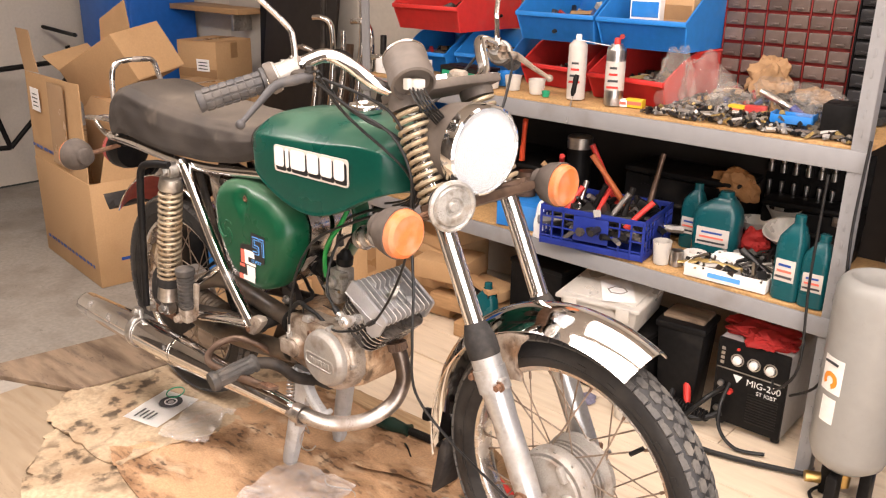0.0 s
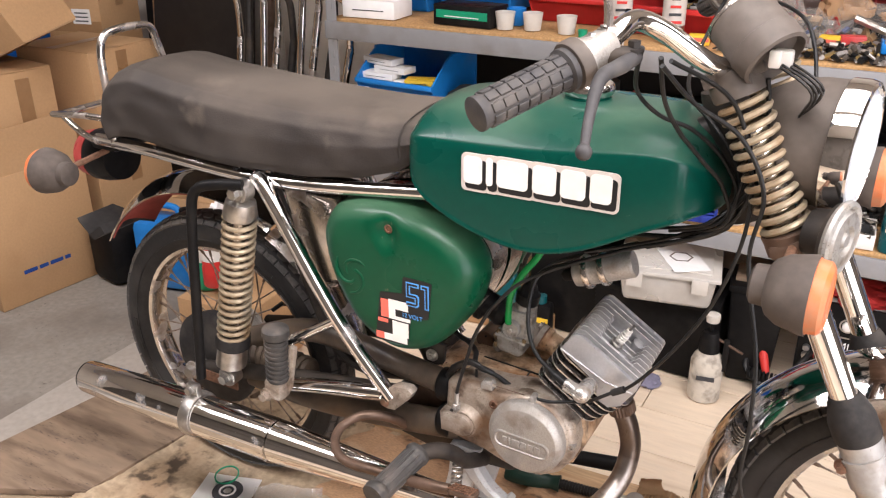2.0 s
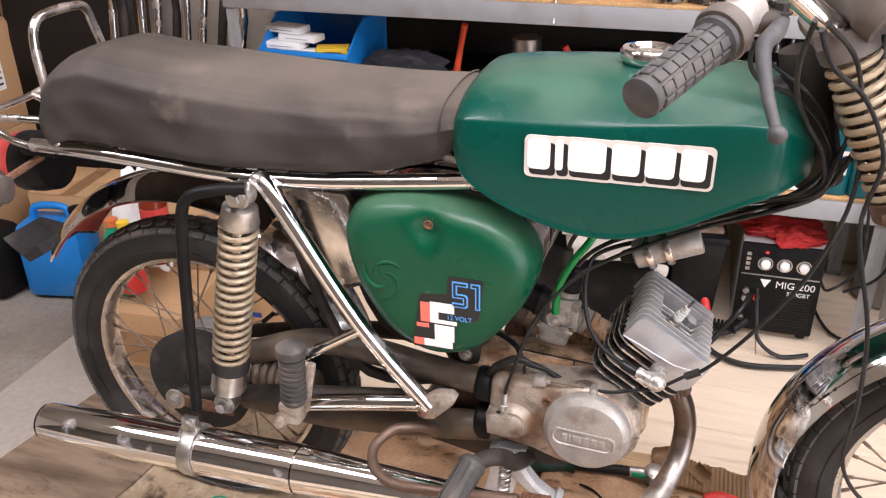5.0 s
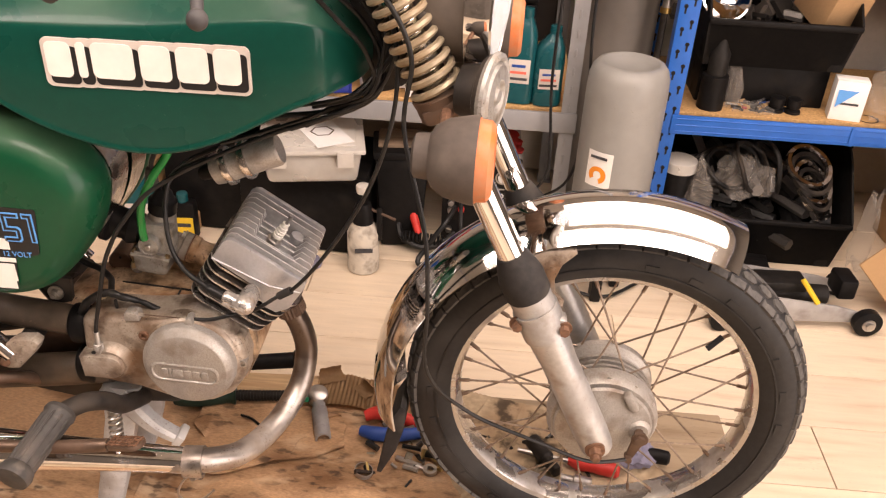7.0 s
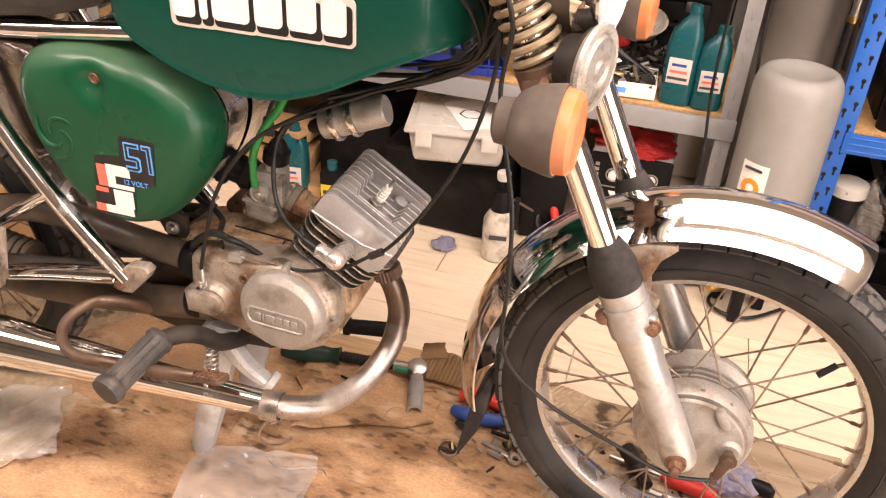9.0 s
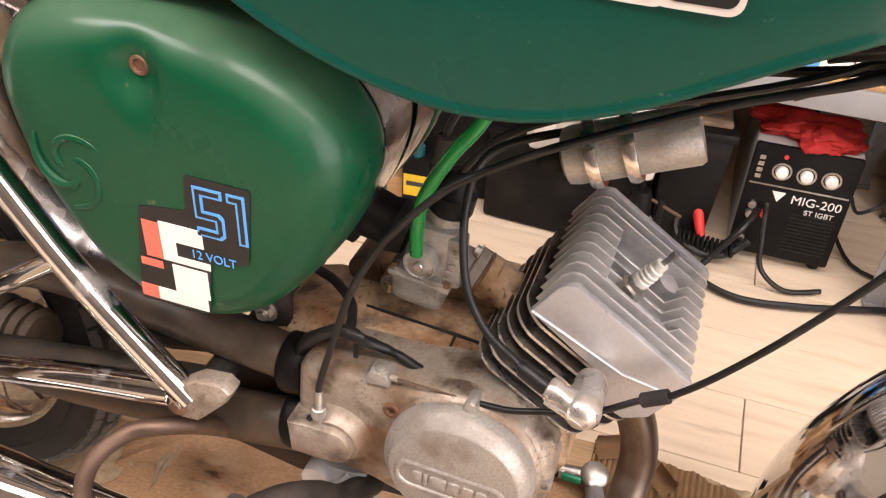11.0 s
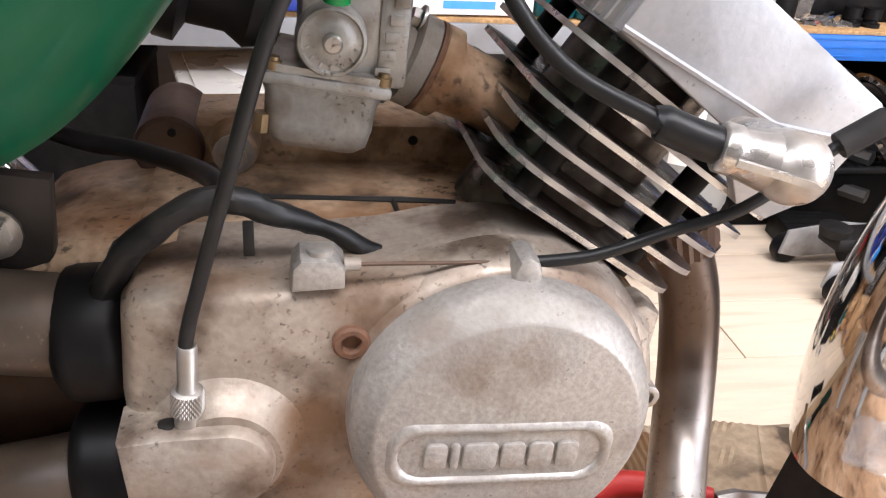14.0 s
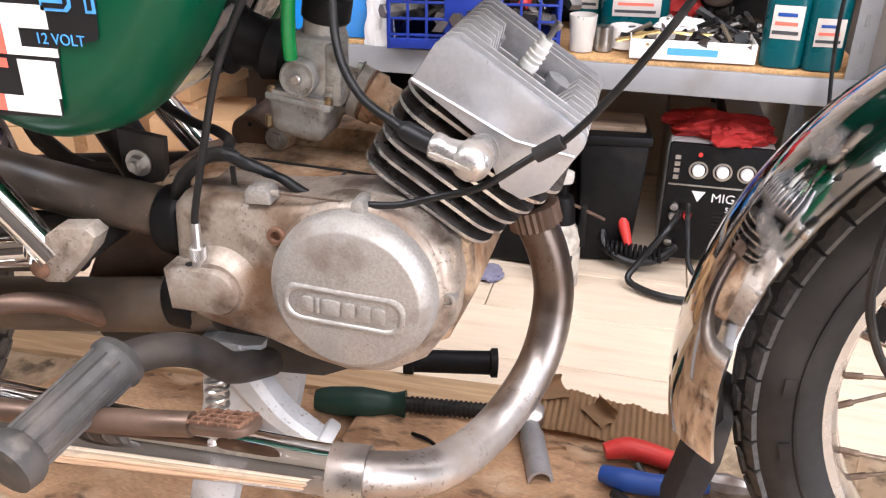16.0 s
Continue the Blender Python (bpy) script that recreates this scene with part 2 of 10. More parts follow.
BROWNCAP = mat("dusty_brown_black_plastic", (0.10, 0.082, 0.068), 0.6, 0, 0.2, 60, 0.1, (0.17, 0.14, 0.115), 0.4, 8)
SPRING = mat("yellowed_zinc_spring", (0.39, 0.32, 0.22), 0.42, 0.5, 0.15, 60, 0.06, (0.24, 0.16, 0.085), 0.45, 22, film=((0.15, 0.095, 0.05), 30, 0.34))
ORANGE = mat("orange_lens", (0.62, 0.165, 0.045), 0.40, 0, 0.12, 90, 0.10, (0.46, 0.23, 0.125), 0.58, 34, trans=0.08)
RED_LENS = mat("red_lens", (0.5, 0.05, 0.045), 0.3, 0, 0.1, 40, 0.02, (0.45, 0.25, 0.22), 0.3, 10)
WHITE = mat("white_paint", (0.8, 0.79, 0.76), 0.45, 0, 0.05, 60, 0.03)
LENS = mat("ribbed_headlight_glass", (0.90, 0.92, 0.93), 0.14, 0, 0.03, 40, 0.02, trans=0.86)
REFLECTOR = mat("silvered_reflector", (0.42, 0.42, 0.43), 0.34, 1, 0.1, 60, 0.02)
RIM = mat("polished_rim", (0.60, 0.585, 0.565), 0.24, 0.95, 0.1, 120, 0.04, (0.34, 0.30, 0.255), 0.35, 20, specks=((0.14, 0.09, 0.06), 400, 0.2))
# head fins: darker gaps and rim highlights are put into these two colours
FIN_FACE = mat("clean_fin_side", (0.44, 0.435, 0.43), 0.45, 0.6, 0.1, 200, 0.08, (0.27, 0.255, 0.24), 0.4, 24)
HEAD_EDGE = mat("highlit_fin_rim", (0.80, 0.80, 0.79), 0.34, 0.7, 0.1, 160, 0.06, (0.5, 0.48, 0.46), 0.3, 30)
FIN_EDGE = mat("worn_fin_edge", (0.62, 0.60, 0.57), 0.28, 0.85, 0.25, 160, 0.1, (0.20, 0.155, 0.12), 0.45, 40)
DECAL_BLACK = mat("decal_black", (0.012, 0.012, 0.013), 0.35, 0, 0.2, 50, 0.02)
DECAL_WHITE = mat("decal_white", (0.82, 0.79, 0.74), 0.35, 0, 0.06, 50, 0.02)
DECAL_RED = mat("decal_red", (0.8, 0.16, 0.11), 0.35, 0, 0.06, 50, 0.02)
DECAL_BLUE = mat("decal_blue", (0.10, 0.36, 0.8), 0.35, 0, 0.06, 50, 0.02)
HOSE_GREEN = mat("green_fuel_hose", (0.015, 0.36, 0.08), 0.18, 0, 0.1, 50, 0.02, trans=0.45)
CAP_METAL = mat("bright_cap_metal", (0.58, 0.56, 0.53), 0.26, 0.85, 0.1, 120, 0.06, (0.30, 0.24, 0.18), 0.4, 40, film=((0.16, 0.11, 0.07), 70, 0.3))
CERAMIC = mat("spark_plug_ceramic", (0.8, 0.78, 0.72), 0.25, 0, 0.08, 60, 0.02)
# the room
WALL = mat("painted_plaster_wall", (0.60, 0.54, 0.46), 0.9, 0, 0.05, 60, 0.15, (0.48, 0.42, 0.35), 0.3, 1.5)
# unseen walls, kept dark to cut the fill and deepen chrome reflections
WALL_DIM = mat("dark_unseen_wall", (0.13, 0.115, 0.10), 0.9, 0, 0.15, 30, 0.2, (0.08, 0.07, 0.06), 0.3, 2)
CEIL = mat("whitewashed_concrete_ceiling", (0.54, 0.51, 0.465), 0.9, 0, 0.06, 40, 0.08, (0.48, 0.445, 0.395), 0.4, 1.2)
LAMINATE = mat("pale_laminate", (0.78, 0.645, 0.485), 0.38, 0, 0.09, 5, 0.04, (0.62, 0.49, 0.35), 0.34, 2.5, rand=0.06, stretch=(1.5, 14, 1), film=((0.46, 0.34, 0.23), 1.6, 0.22), specks=((0.20, 0.13, 0.08), 70, 0.20))
DECKBOARD = mat("worn_deck_board", (0.33, 0.25, 0.165), 0.55, 0, 0.10, 6, 0.04, (0.25, 0.18, 0.115), 0.45, 4, stretch=(1, 8, 1), specks=((0.14, 0.09, 0.055), 70, 0.3))
CONCRETE = mat("grey_concrete", (0.305, 0.275, 0.235), 0.85, 0, 0.14, 60, 0.2, (0.20, 0.17, 0.14), 0.42, 2.5, film=((0.15, 0.125, 0.10), 3.5, 0.28), specks=((0.08, 0.065, 0.05), 90, 0.2))
CONCRETE_L = mat("pale_concrete", (0.43, 0.39, 0.34), 0.85, 0, 0.1, 60, 0.2, (0.38, 0.34, 0.29), 0.35, 3)
PLYWOOD = mat("dirty_plywood", (0.235, 0.165, 0.108), 0.75, 0, 0.18, 10, 0.12, (0.115, 0.078, 0.05), 0.5, 4, stretch=(1, 5, 1), film=((0.08, 0.053, 0.035), 7, 0.42), specks=((0.05, 0.033, 0.022), 80, 0.35))
BROWN_PAPER = mat("oil_stained_cardboard", (0.51, 0.315, 0.175), 0.55, 0, 0.24, 160, 0.55, (0.19, 0.098, 0.045), 0.62, 6, film=((0.60, 0.44, 0.29), 11, 0.36), specks=((0.04, 0.023, 0.013), 36, 0.50), stretch=(1, 2.2, 1))
PALE_PINE = mat("pale_pine", (0.52, 0.355, 0.20), 0.6, 0, 0.22, 12, 0.08, (0.38, 0.235, 0.12), 0.4, 4, stretch=(1.2, 16, 4))
BURNT_PAPER = mat("burnt_pale_cardboard", (0.47, 0.36, 0.235), 0.72, 0, 0.22, 100, 0.6, (0.31, 0.205, 0.12), 0.46, 6, film=((0.19, 0.115, 0.06), 8, 0.36), specks=((0.018, 0.012, 0.008), 26, 0.56))
CARD = mat("cardboard", (0.50, 0.31, 0.155), 0.82, 0, 0.06, 120, 0.06, (0.42, 0.255, 0.125), 0.3, 3, rand=0.10)
CARD_IN = mat("cardboard_inside", (0.40, 0.25, 0.13), 0.85, 0, 0.06, 120, 0.06)
TAPE = mat("brown_parcel_tape", (0.33, 0.19, 0.09), 0.3, 0, 0.06, 40, 0.02)
PAPERBAG = mat("brown_paper_bag", (0.40, 0.235, 0.115), 0.8, 0, 0.12, 60, 0.1)
SPOKE = mat("rusty_plated_spoke", (0.33, 0.26, 0.2), 0.45, 0.8, 0.3, 120, 0.08, (0.15, 0.08, 0.045), 0.5, 25)
PAPER = mat("white_paper", (0.85, 0.84, 0.82), 0.8, 0, 0.04, 40, 0.02, rand=0.06)
INK = mat("printed_ink", (0.05, 0.05, 0.055), 0.6, 0, 0.3, 60, 0.0)
BEAM_GREY = mat("grey_shelf_paint", (0.27, 0.27, 0.275), 0.5, 0.1, 0.05, 30, 0.05, (0.2, 0.18, 0.165), 0.25, 5)
BLUE_STEEL = mat("blue_shelf_paint", (0.012, 0.13, 0.52), 0.35, 0.05, 0.08, 30, 0.04)
CHIP = mat("chipboard", (0.52, 0.31, 0.13), 0.8, 0, 0.3, 160, 0.2, (0.3, 0.18, 0.08), 0.3, 9)
RED_BIN = mat("red_plastic", (0.62, 0.035, 0.03), 0.42, 0, 0.08, 40, 0.03, (0.5, 0.12, 0.1), 0.2, 6)
BLUE_BIN = mat("blue_plastic", (0.015, 0.2, 0.6), 0.42, 0, 0.08, 40, 0.03, (0.1, 0.25, 0.5), 0.2, 6)
DKBLUE = mat("dark_blue_crate_plastic", (0.012, 0.03, 0.24), 0.45, 0, 0.1, 40, 0.05)
TEAL = mat("teal_oil_bottle", (0.003, 0.078, 0.092), 0.28, 0, 0.08, 40, 0.03, dust=((0.08, 0.14, 0.14), 0.35))
CLEAR = mat("cloudy_plastic", (0.84, 0.80, 0.73), 0.3, 0, 0.06, 30, 0.05, (0.68, 0.62, 0.54), 0.3, 9, trans=0.4)
SHEET_PLASTIC = mat("thin_crumpled_plastic", (0.88, 0.87, 0.85), 0.05, 0, 0.04, 60, 0.9, alpha=0.26, coat=1.0)
BAG = mat("clear_plastic_bag", (0.68, 0.62, 0.55), 0.10, 0, 0.04, 30, 0.5, alpha=0.15)
GASGREY = mat("grey_gas_bottle_paint", (0.285, 0.28, 0.262), 0.36, 0, 0.05, 30, 0.04, (0.23, 0.215, 0.19), 0.3, 4, specks=((0.14, 0.12, 0.09), 300, 0.16))
REDLEATHER = mat("red_leather", (0.38, 0.018, 0.015), 0.75, 0, 0.2, 60, 0.25)
STEEL = mat("bare_tool_steel", (0.5, 0.48, 0.46), 0.32, 1, 0.15, 70, 0.05, (0.18, 0.13, 0.1), 0.25, 20, rand=0.15)
REDPL = mat("red_handle", (0.6, 0.04, 0.03), 0.45, 0, 0.1, 40, 0.04)
BLUEPL = mat("blue_handle", (0.02, 0.07, 0.3), 0.45, 0, 0.1, 40, 0.04)
YELLOW = mat("yellow_card", (0.75, 0.5, 0.03), 0.55, 0, 0.08, 40, 0.02)
WOODH = mat("wooden_handle", (0.42, 0.25, 0.12), 0.55, 0, 0.2, 20, 0.08, stretch=(1, 1, 6))
DARKGREEN = mat("dark_green_handle", (0.008, 0.03, 0.02), 0.45, 0, 0.2, 40, 0.04)
GREENPL = mat("green_plastic", (0.01, 0.28, 0.14), 0.4, 0, 0.1, 40, 0.03)
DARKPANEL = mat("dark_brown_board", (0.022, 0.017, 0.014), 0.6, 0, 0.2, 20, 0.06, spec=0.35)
SOOT = mat("greasy_black_metal", (0.02, 0.018, 0.016), 0.55, 0.3, 0.4, 50, 0.2, spec=0.35)


# ---- geometry helpers ----
def tidy(bm):
    bmesh.ops.recalc_face_normals(bm, faces=bm.faces)
    return bm


def mesh_of(name, bm, material, smooth=40):
    tidy(bm)
    me = bpy.data.meshes.new(name)
    bm.to_mesh(me)
    bm.free()
    me.materials.append(material)
    if smooth:
        me.shade_smooth()
        me.set_sharp_from_angle(angle=radians(smooth))
    return me


def part(name, bm, material, parent=None, label="", smooth=40, subsurf=0):
    """Links a bmesh as one mesh object under a thing or a part."""
    ob = new(name, mesh_of(name, bm, material, smooth))
    if parent is not None:
        ob.parent = parent
    if label:
        ob["label"] = label
    if subsurf:
        md = ob.modifiers.new("smooth", "SUBSURF")
        md.levels = md.render_levels = subsurf
    return ob


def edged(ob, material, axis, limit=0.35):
    """Gives the narrow machined rims of a fin, the faces that look away from its axis, a material of their own with the
    highlight in its colour.
    """
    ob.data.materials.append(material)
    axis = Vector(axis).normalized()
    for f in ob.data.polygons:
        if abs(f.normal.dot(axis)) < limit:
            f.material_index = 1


def thing(name, label, category, at=(0, 0, 0), rz=0, group="", kind="", rx=0, ry=0):
    """A top-level thing: an empty at its base that carries its parts."""
    ob = new(name)
    ob.matrix_world = pose(*at, rx, ry, rz)
    return tagged(ob, label, category, group, kind)


def single(name, bm, material, label, category, at=(0, 0, 0), rz=0, group="", kind="", smooth=40, rx=0, ry=0):
    """A top-level thing of one mesh."""
    ob = part(name, bm, material, smooth=smooth)
    ob.matrix_world = pose(*at, rx, ry, rz)
    return tagged(ob, label, category, group, kind)


def B():
    return bmesh.new()


def box(c, s, bev=0.002, rot=None, bm=None, taper=1.0):
    """A bevelled box with its centre c and size s; taper scales the bottom."""
    bm = bm or B()
    t = B()
    bmesh.ops.create_cube(t, size=1)
    for v in t.verts:
        k = taper if v.co.z < 0 else 1.0
        v.co = Vector((v.co.x * s[0] * k, v.co.y * s[1] * k, v.co.z * s[2]))
    if bev:
        bmesh.ops.bevel(t, geom=t.edges[:], offset=min(bev, min(s) * 0.45), segments=2, affect="EDGES", profile=0.5)
    m = Matrix.Translation(c) @ (rot.to_4x4() if rot else Matrix())
    join(bm, t, m)
    return bm


def join(bm, t, m=Matrix()):
    """Adds the bmesh t to bm, moved by m."""
    idx = {}
    for v in t.verts:
        idx[v] = bm.verts.new(m @ v.co)
    for f in t.faces:
        try:
            bm.faces.new([idx[v] for v in f.verts])
        except ValueError:
            pass
    t.free()
    return bm


def smooth_path(pts, n=6):
    """A Catmull-Rom line through the points."""
    P = [Vector(p) for p in pts]
    if len(P) < 3:
        return P
    out = []
    for i in range(len(P) - 1):
        a, b, c, d = P[max(i - 1, 0)], P[i], P[i + 1], P[min(i + 2, len(P) - 1)]
        for k in range(n):
            t = k / n
            out.append(0.5 * ((2 * b) + (c - a) * t + (2 * a - 5 * b + 4 * c - d) * t * t + (3 * b - a - 3 * c + d) * t ** 3))
    return out + [P[-1]]


def tube(pts, r, seg=10, n=6, bm=None, curve=True, closed=False):
    """A round bar along a line; r is one radius or one for each given point."""
    bm = bm or B()
    path = smooth_path(pts, n) if curve else [Vector(p) for p in pts]
    if hasattr(r, "__len__"):
        rr = np.interp(np.linspace(0, len(pts) - 1, len(path)), range(len(pts)), r)
    else:
        rr = [r] * len(path)
    rings, side = [], None
    for i, p in enumerate(path):
        d = (path[min(i + 1, len(path) - 1)] - path[max(i - 1, 0)]).normalized()
        if side is None:
            side = d.orthogonal().normalized()
        side = (side - d * side.dot(d)).normalized()
        up = d.cross(side)
        rings.append([bm.verts.new(p + (side * math.cos(a) + up * math.sin(a)) * rr[i]) for a in (2 * math.pi * k / seg for k in range(seg))])
    skin(bm, rings, closed)
    return bm


def skin(bm, rings, closed=False, caps=True):
    m = len(rings)
    for i in range(m if closed else m - 1):
        a, b = rings[i], rings[(i + 1) % m]
        k = len(a)
        for j in range(k):
            bm.faces.new((a[j], a[(j + 1) % k], b[(j + 1) % k], b[j]))
    if caps and not closed:
        bm.faces.new(rings[0][::-1])
        bm.faces.new(rings[-1])


def rod(a, b, r, seg=10, bm=None):
    return tube([a, b], r, seg, bm=bm, curve=False)


def lathe(profile, a, d, seg=24, bm=None):
    """Turns a profile of (height, radius) about the axis that starts at a and points along d."""
    bm = bm or B()
    d = Vector(d).normalized()
    s = d.orthogonal().normalized()
    u = d.cross(s)
    rings = []
    for h, r in profile:
        c = Vector(a) + d * h
        rings.append([bm.verts.new(c + (s * math.cos(t) + u * math.sin(t)) * max(r, 0.0002)) for t in (2 * math.pi * k / seg for k in range(seg))])
    skin(bm, rings)
    return bm


def ring(c, d, profile, seg=64, bm=None):
    """Turns a closed profile of (height, radius) about the axis through c along d: tyres, rims, hoops."""
    bm = bm or B()
    d = Vector(d).normalized()
    s = d.orthogonal().normalized()
    u = d.cross(s)
    rings = []
    for k in range(seg):
        t = 2 * math.pi * k / seg
        w = s * math.cos(t) + u * math.sin(t)
        rings.append([bm.verts.new(Vector(c) + d * h + w * r) for h, r in profile])
    skin(bm, rings, closed=True)
    return bm


def loft(sections, bm=None, caps=True):
    bm = bm or B()
    skin(bm, [[bm.verts.new(p) for p in s] for s in sections], caps=caps)
    return bm


def plate(outline, y0, y1, bev=0.0, bm=None, m=Matrix()):
    """A plate cut to an outline in x and z, from y0 to y1."""
    bm = bm or B()
    t = B()
    a = [t.verts.new((x, y0, z)) for x, z in outline]
    b = [t.verts.new((x, y1, z)) for x, z in outline]
    k = len(a)
    t.faces.new(a[::-1])
    t.faces.new(b)
    for i in range(k):
        t.faces.new((a[i], a[(i + 1) % k], b[(i + 1) % k], b[i]))
    bmesh.ops.recalc_face_normals(t, faces=t.faces)
    if bev:
        caps = [e for e in t.edges if abs(e.verts[0].co.y - e.verts[1].co.y) < 1e-6]
        bmesh.ops.bevel(t, geom=caps, offset=bev, segments=2, affect="EDGES", profile=0.5, clamp_overlap=True)
    join(bm, t, m)
    return bm


def coil(a, b, R, r, turns, seg=7, per=14, bm=None):
    a, b = Vector(a), Vector(b)
    d = (b - a).normalized()
    s = d.orthogonal().normalized()
    u = d.cross(s)
    n = int(turns * per)
    pts = [a + (b - a) * (i / n) + (s * math.cos(2 * math.pi * turns * i / n) + u * math.sin(2 * math.pi * turns * i / n)) * R for i in range(n + 1)]
    return tube(pts, r, seg, bm=bm, curve=False)


def ball(c, r, bm=None, seg=12, squash=(1, 1, 1)):
    bm = bm or B()
    t = B()
    bmesh.ops.create_uvsphere(t, u_segments=seg, v_segments=max(6, seg // 2 + 2), radius=1)
    join(bm, t, Matrix.Translation(c) @ Matrix.Diagonal((r * squash[0], r * squash[1], r * squash[2], 1)))
    return bm


def hexbolt(c, d, r, h, bm=None):
    """A hexagonal bolt head with a washer."""
    bm = bm or B()
    c, d = Vector(c), Vector(d).normalized()
    rod(c, c + d * h * 0.25, r * 1.5, 14, bm)
    rod(c + d * h * 0.25, c + d * h, r, 6, bm)
    return bm


def rounded(w, h, r, n=4):
    """A rounded rectangle's outline about the origin."""
    out = []
    for cx, cz, a0 in ((w / 2 - r, h / 2 - r, 0), (-w / 2 + r, h / 2 - r, 90), (-w / 2 + r, -h / 2 + r, 180), (w / 2 - r, -h / 2 + r, 270)):
        for k in range(n + 1):
            a = radians(a0 + 90 * k / n)
            out.append((cx + r * math.cos(a), cz + r * math.sin(a)))
    return out


def text_mesh(body, size, depth, m):
    """Writing in the built-in font, as a bmesh placed by m (the letters lie in local x and y)."""
    cu = bpy.data.curves.new("writing", "FONT")
    cu.body, cu.size, cu.extrude, cu.align_x, cu.align_y = body, size, depth, "CENTER", "CENTER"
    ob = bpy.data.objects.new("writing", cu)
    scene.collection.objects.link(ob)
    me = bpy.data.meshes.new_from_object(ob.evaluated_get(bpy.context.evaluated_depsgraph_get()))
    bm = B()
    bm.from_mesh(me)
    bm.transform(m)
    bpy.data.objects.remove(ob)
    bpy.data.curves.remove(cu)
    bpy.data.meshes.remove(me)
    return bm


def crumple(bm, amount, scale, seed=0):
    for v in bm.verts:
        v.co += noise.noise_vector(v.co * scale + Vector((seed * 3.1, seed * 1.7, 0))) * amount
    return bm


def grid(w, d, nx, ny, bm=None):
    bm = bm or B()
    V = [[bm.verts.new((w * (i / nx - 0.5), d * (j / ny - 0.5), 0)) for i in range(nx + 1)] for j in range(ny + 1)]
    for j in range(ny):
        for i in range(nx):
            bm.faces.new((V[j][i], V[j][i + 1], V[j + 1][i + 1], V[j + 1][i]))
    return bm


def thicken(bm, t):
    bmesh.ops.solidify(bm, geom=bm.faces[:], thickness=t)
    return bm

# ---- the setting ----
def setting(name, bm, material, label, category, smooth=0):
    return tagged(part(name, bm, material, smooth=smooth), label, category, kind="structure")


floor = setting("floor", box((-0.2, -0.45, -0.0625), (6.8, 4.8, 0.1), 0), LAMINATE, "pale wood laminate garage floor, dusty", "floor")
setting("wall_north", box((-0.2, 1.92, 1.3), (6.8, 0.12, 2.6), 0), WALL, "cream painted plaster wall behind the shelves", "wall")
setting("wall_west", box((-3.66, -0.5, 1.3), (0.12, 4.84, 2.6), 0), WALL, "cream painted plaster side wall", "wall")
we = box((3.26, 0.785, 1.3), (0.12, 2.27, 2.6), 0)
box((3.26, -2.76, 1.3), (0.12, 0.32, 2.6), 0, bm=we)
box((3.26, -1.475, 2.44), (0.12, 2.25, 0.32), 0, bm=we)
setting("wall_east", we, WALL_DIM, "unseen dark wall with the open garage door in it", "wall")
setting("wall_south", box((-0.2, -2.86, 1.3), (6.8, 0.12, 2.6), 0), WALL_DIM, "unseen dark side wall", "wall")
setting("ceiling", box((-0.2, -0.45, 2.66), (6.8, 5.0, 0.1), 0), CEIL, "whitewashed concrete ceiling", "ceiling")
setting("ground", box((18.2, -1, -0.17), (30, 40, 0.1), 0), CONCRETE_L, "pale concrete yard outside the open door", "ground")

# bare concrete strip of the floor on the box side
setting("floor_concrete", box((-2.26, 0.2, -0.003), (2.56, 3.2, 0.014), 0), CONCRETE, "bare grey concrete floor with a joint", "floor")
setting("floor_joint", box((-0.86, -0.1, 0.0), (0.26, 3.4, 0.024), 0.004), CONCRETE_L, "pale cement strip along the concrete floor", "floor")

# ---- the low work platform under the moped ----
platform = thing("work_platform", "low wooden work platform carrying the moped, covered in boards", "platform")
part("deck", box((0.57, -0.24, 0.278), (1.86, 1.06, 0.022), 0.003), DECKBOARD, platform, "pale laminated deck board")
part("skirt", box((0.58, -0.24, 0.132), (1.76, 0.94, 0.264), 0.004), PLYWOOD, platform, "dirty plywood skirt")
for x in (-0.24, 1.42):
    for y in (-0.68, 0.2):
        part("foot", box((x, y, 0.008), (0.08, 0.08, 0.016), 0.003), BLACK, platform)


def sheet(outline, z, material, lift=0.006, seed=0, t=0.004, cuts=10):
    """A limp sheet cut to an outline that lies on the deck, its edges curling a little."""
    bm = B()
    f = bm.faces.new([bm.verts.new((x, y, 0)) for x, y in outline])
    bmesh.ops.triangulate(bm, faces=[f])
    bmesh.ops.subdivide_edges(bm, edges=bm.edges[:], cuts=cuts, use_grid_fill=True)
    for v in bm.verts:
        q = noise.noise(Vector((v.co.x * 7 + seed, v.co.y * 7, seed))) + 0.5 * noise.noise(Vector((v.co.x * 17, v.co.y * 17 + seed, 3)))
        v.co.z = z + max(0.0, 0.4 + q) * lift
        for k, a in ((6.0, 0.55), (14.0, 0.30), (31.0, 0.14)):      # sharp creases where the sheet was folded and trodden
            n = noise.noise(Vector((v.co.x * k + 5 * seed, v.co.y * k * 1.3, seed + k)))
            v.co.z += lift * a * max(0.0, 1 - 5.0 * abs(n))
    thicken(bm, t)
    return bm


def jag(pts, amount=0.012, n=5, seed=1):
    """Roughens an outline so that it reads as torn."""
    rnd = random.Random(seed)
    out = []
    for i, p in enumerate(pts):
        q = pts[(i + 1) % len(pts)]
        for k in range(n):
            t = k / n
            out.append((p[0] + (q[0] - p[0]) * t + rnd.uniform(-1, 1) * amount, p[1] + (q[1] - p[1]) * t + rnd.uniform(-1, 1) * amount))
    return out


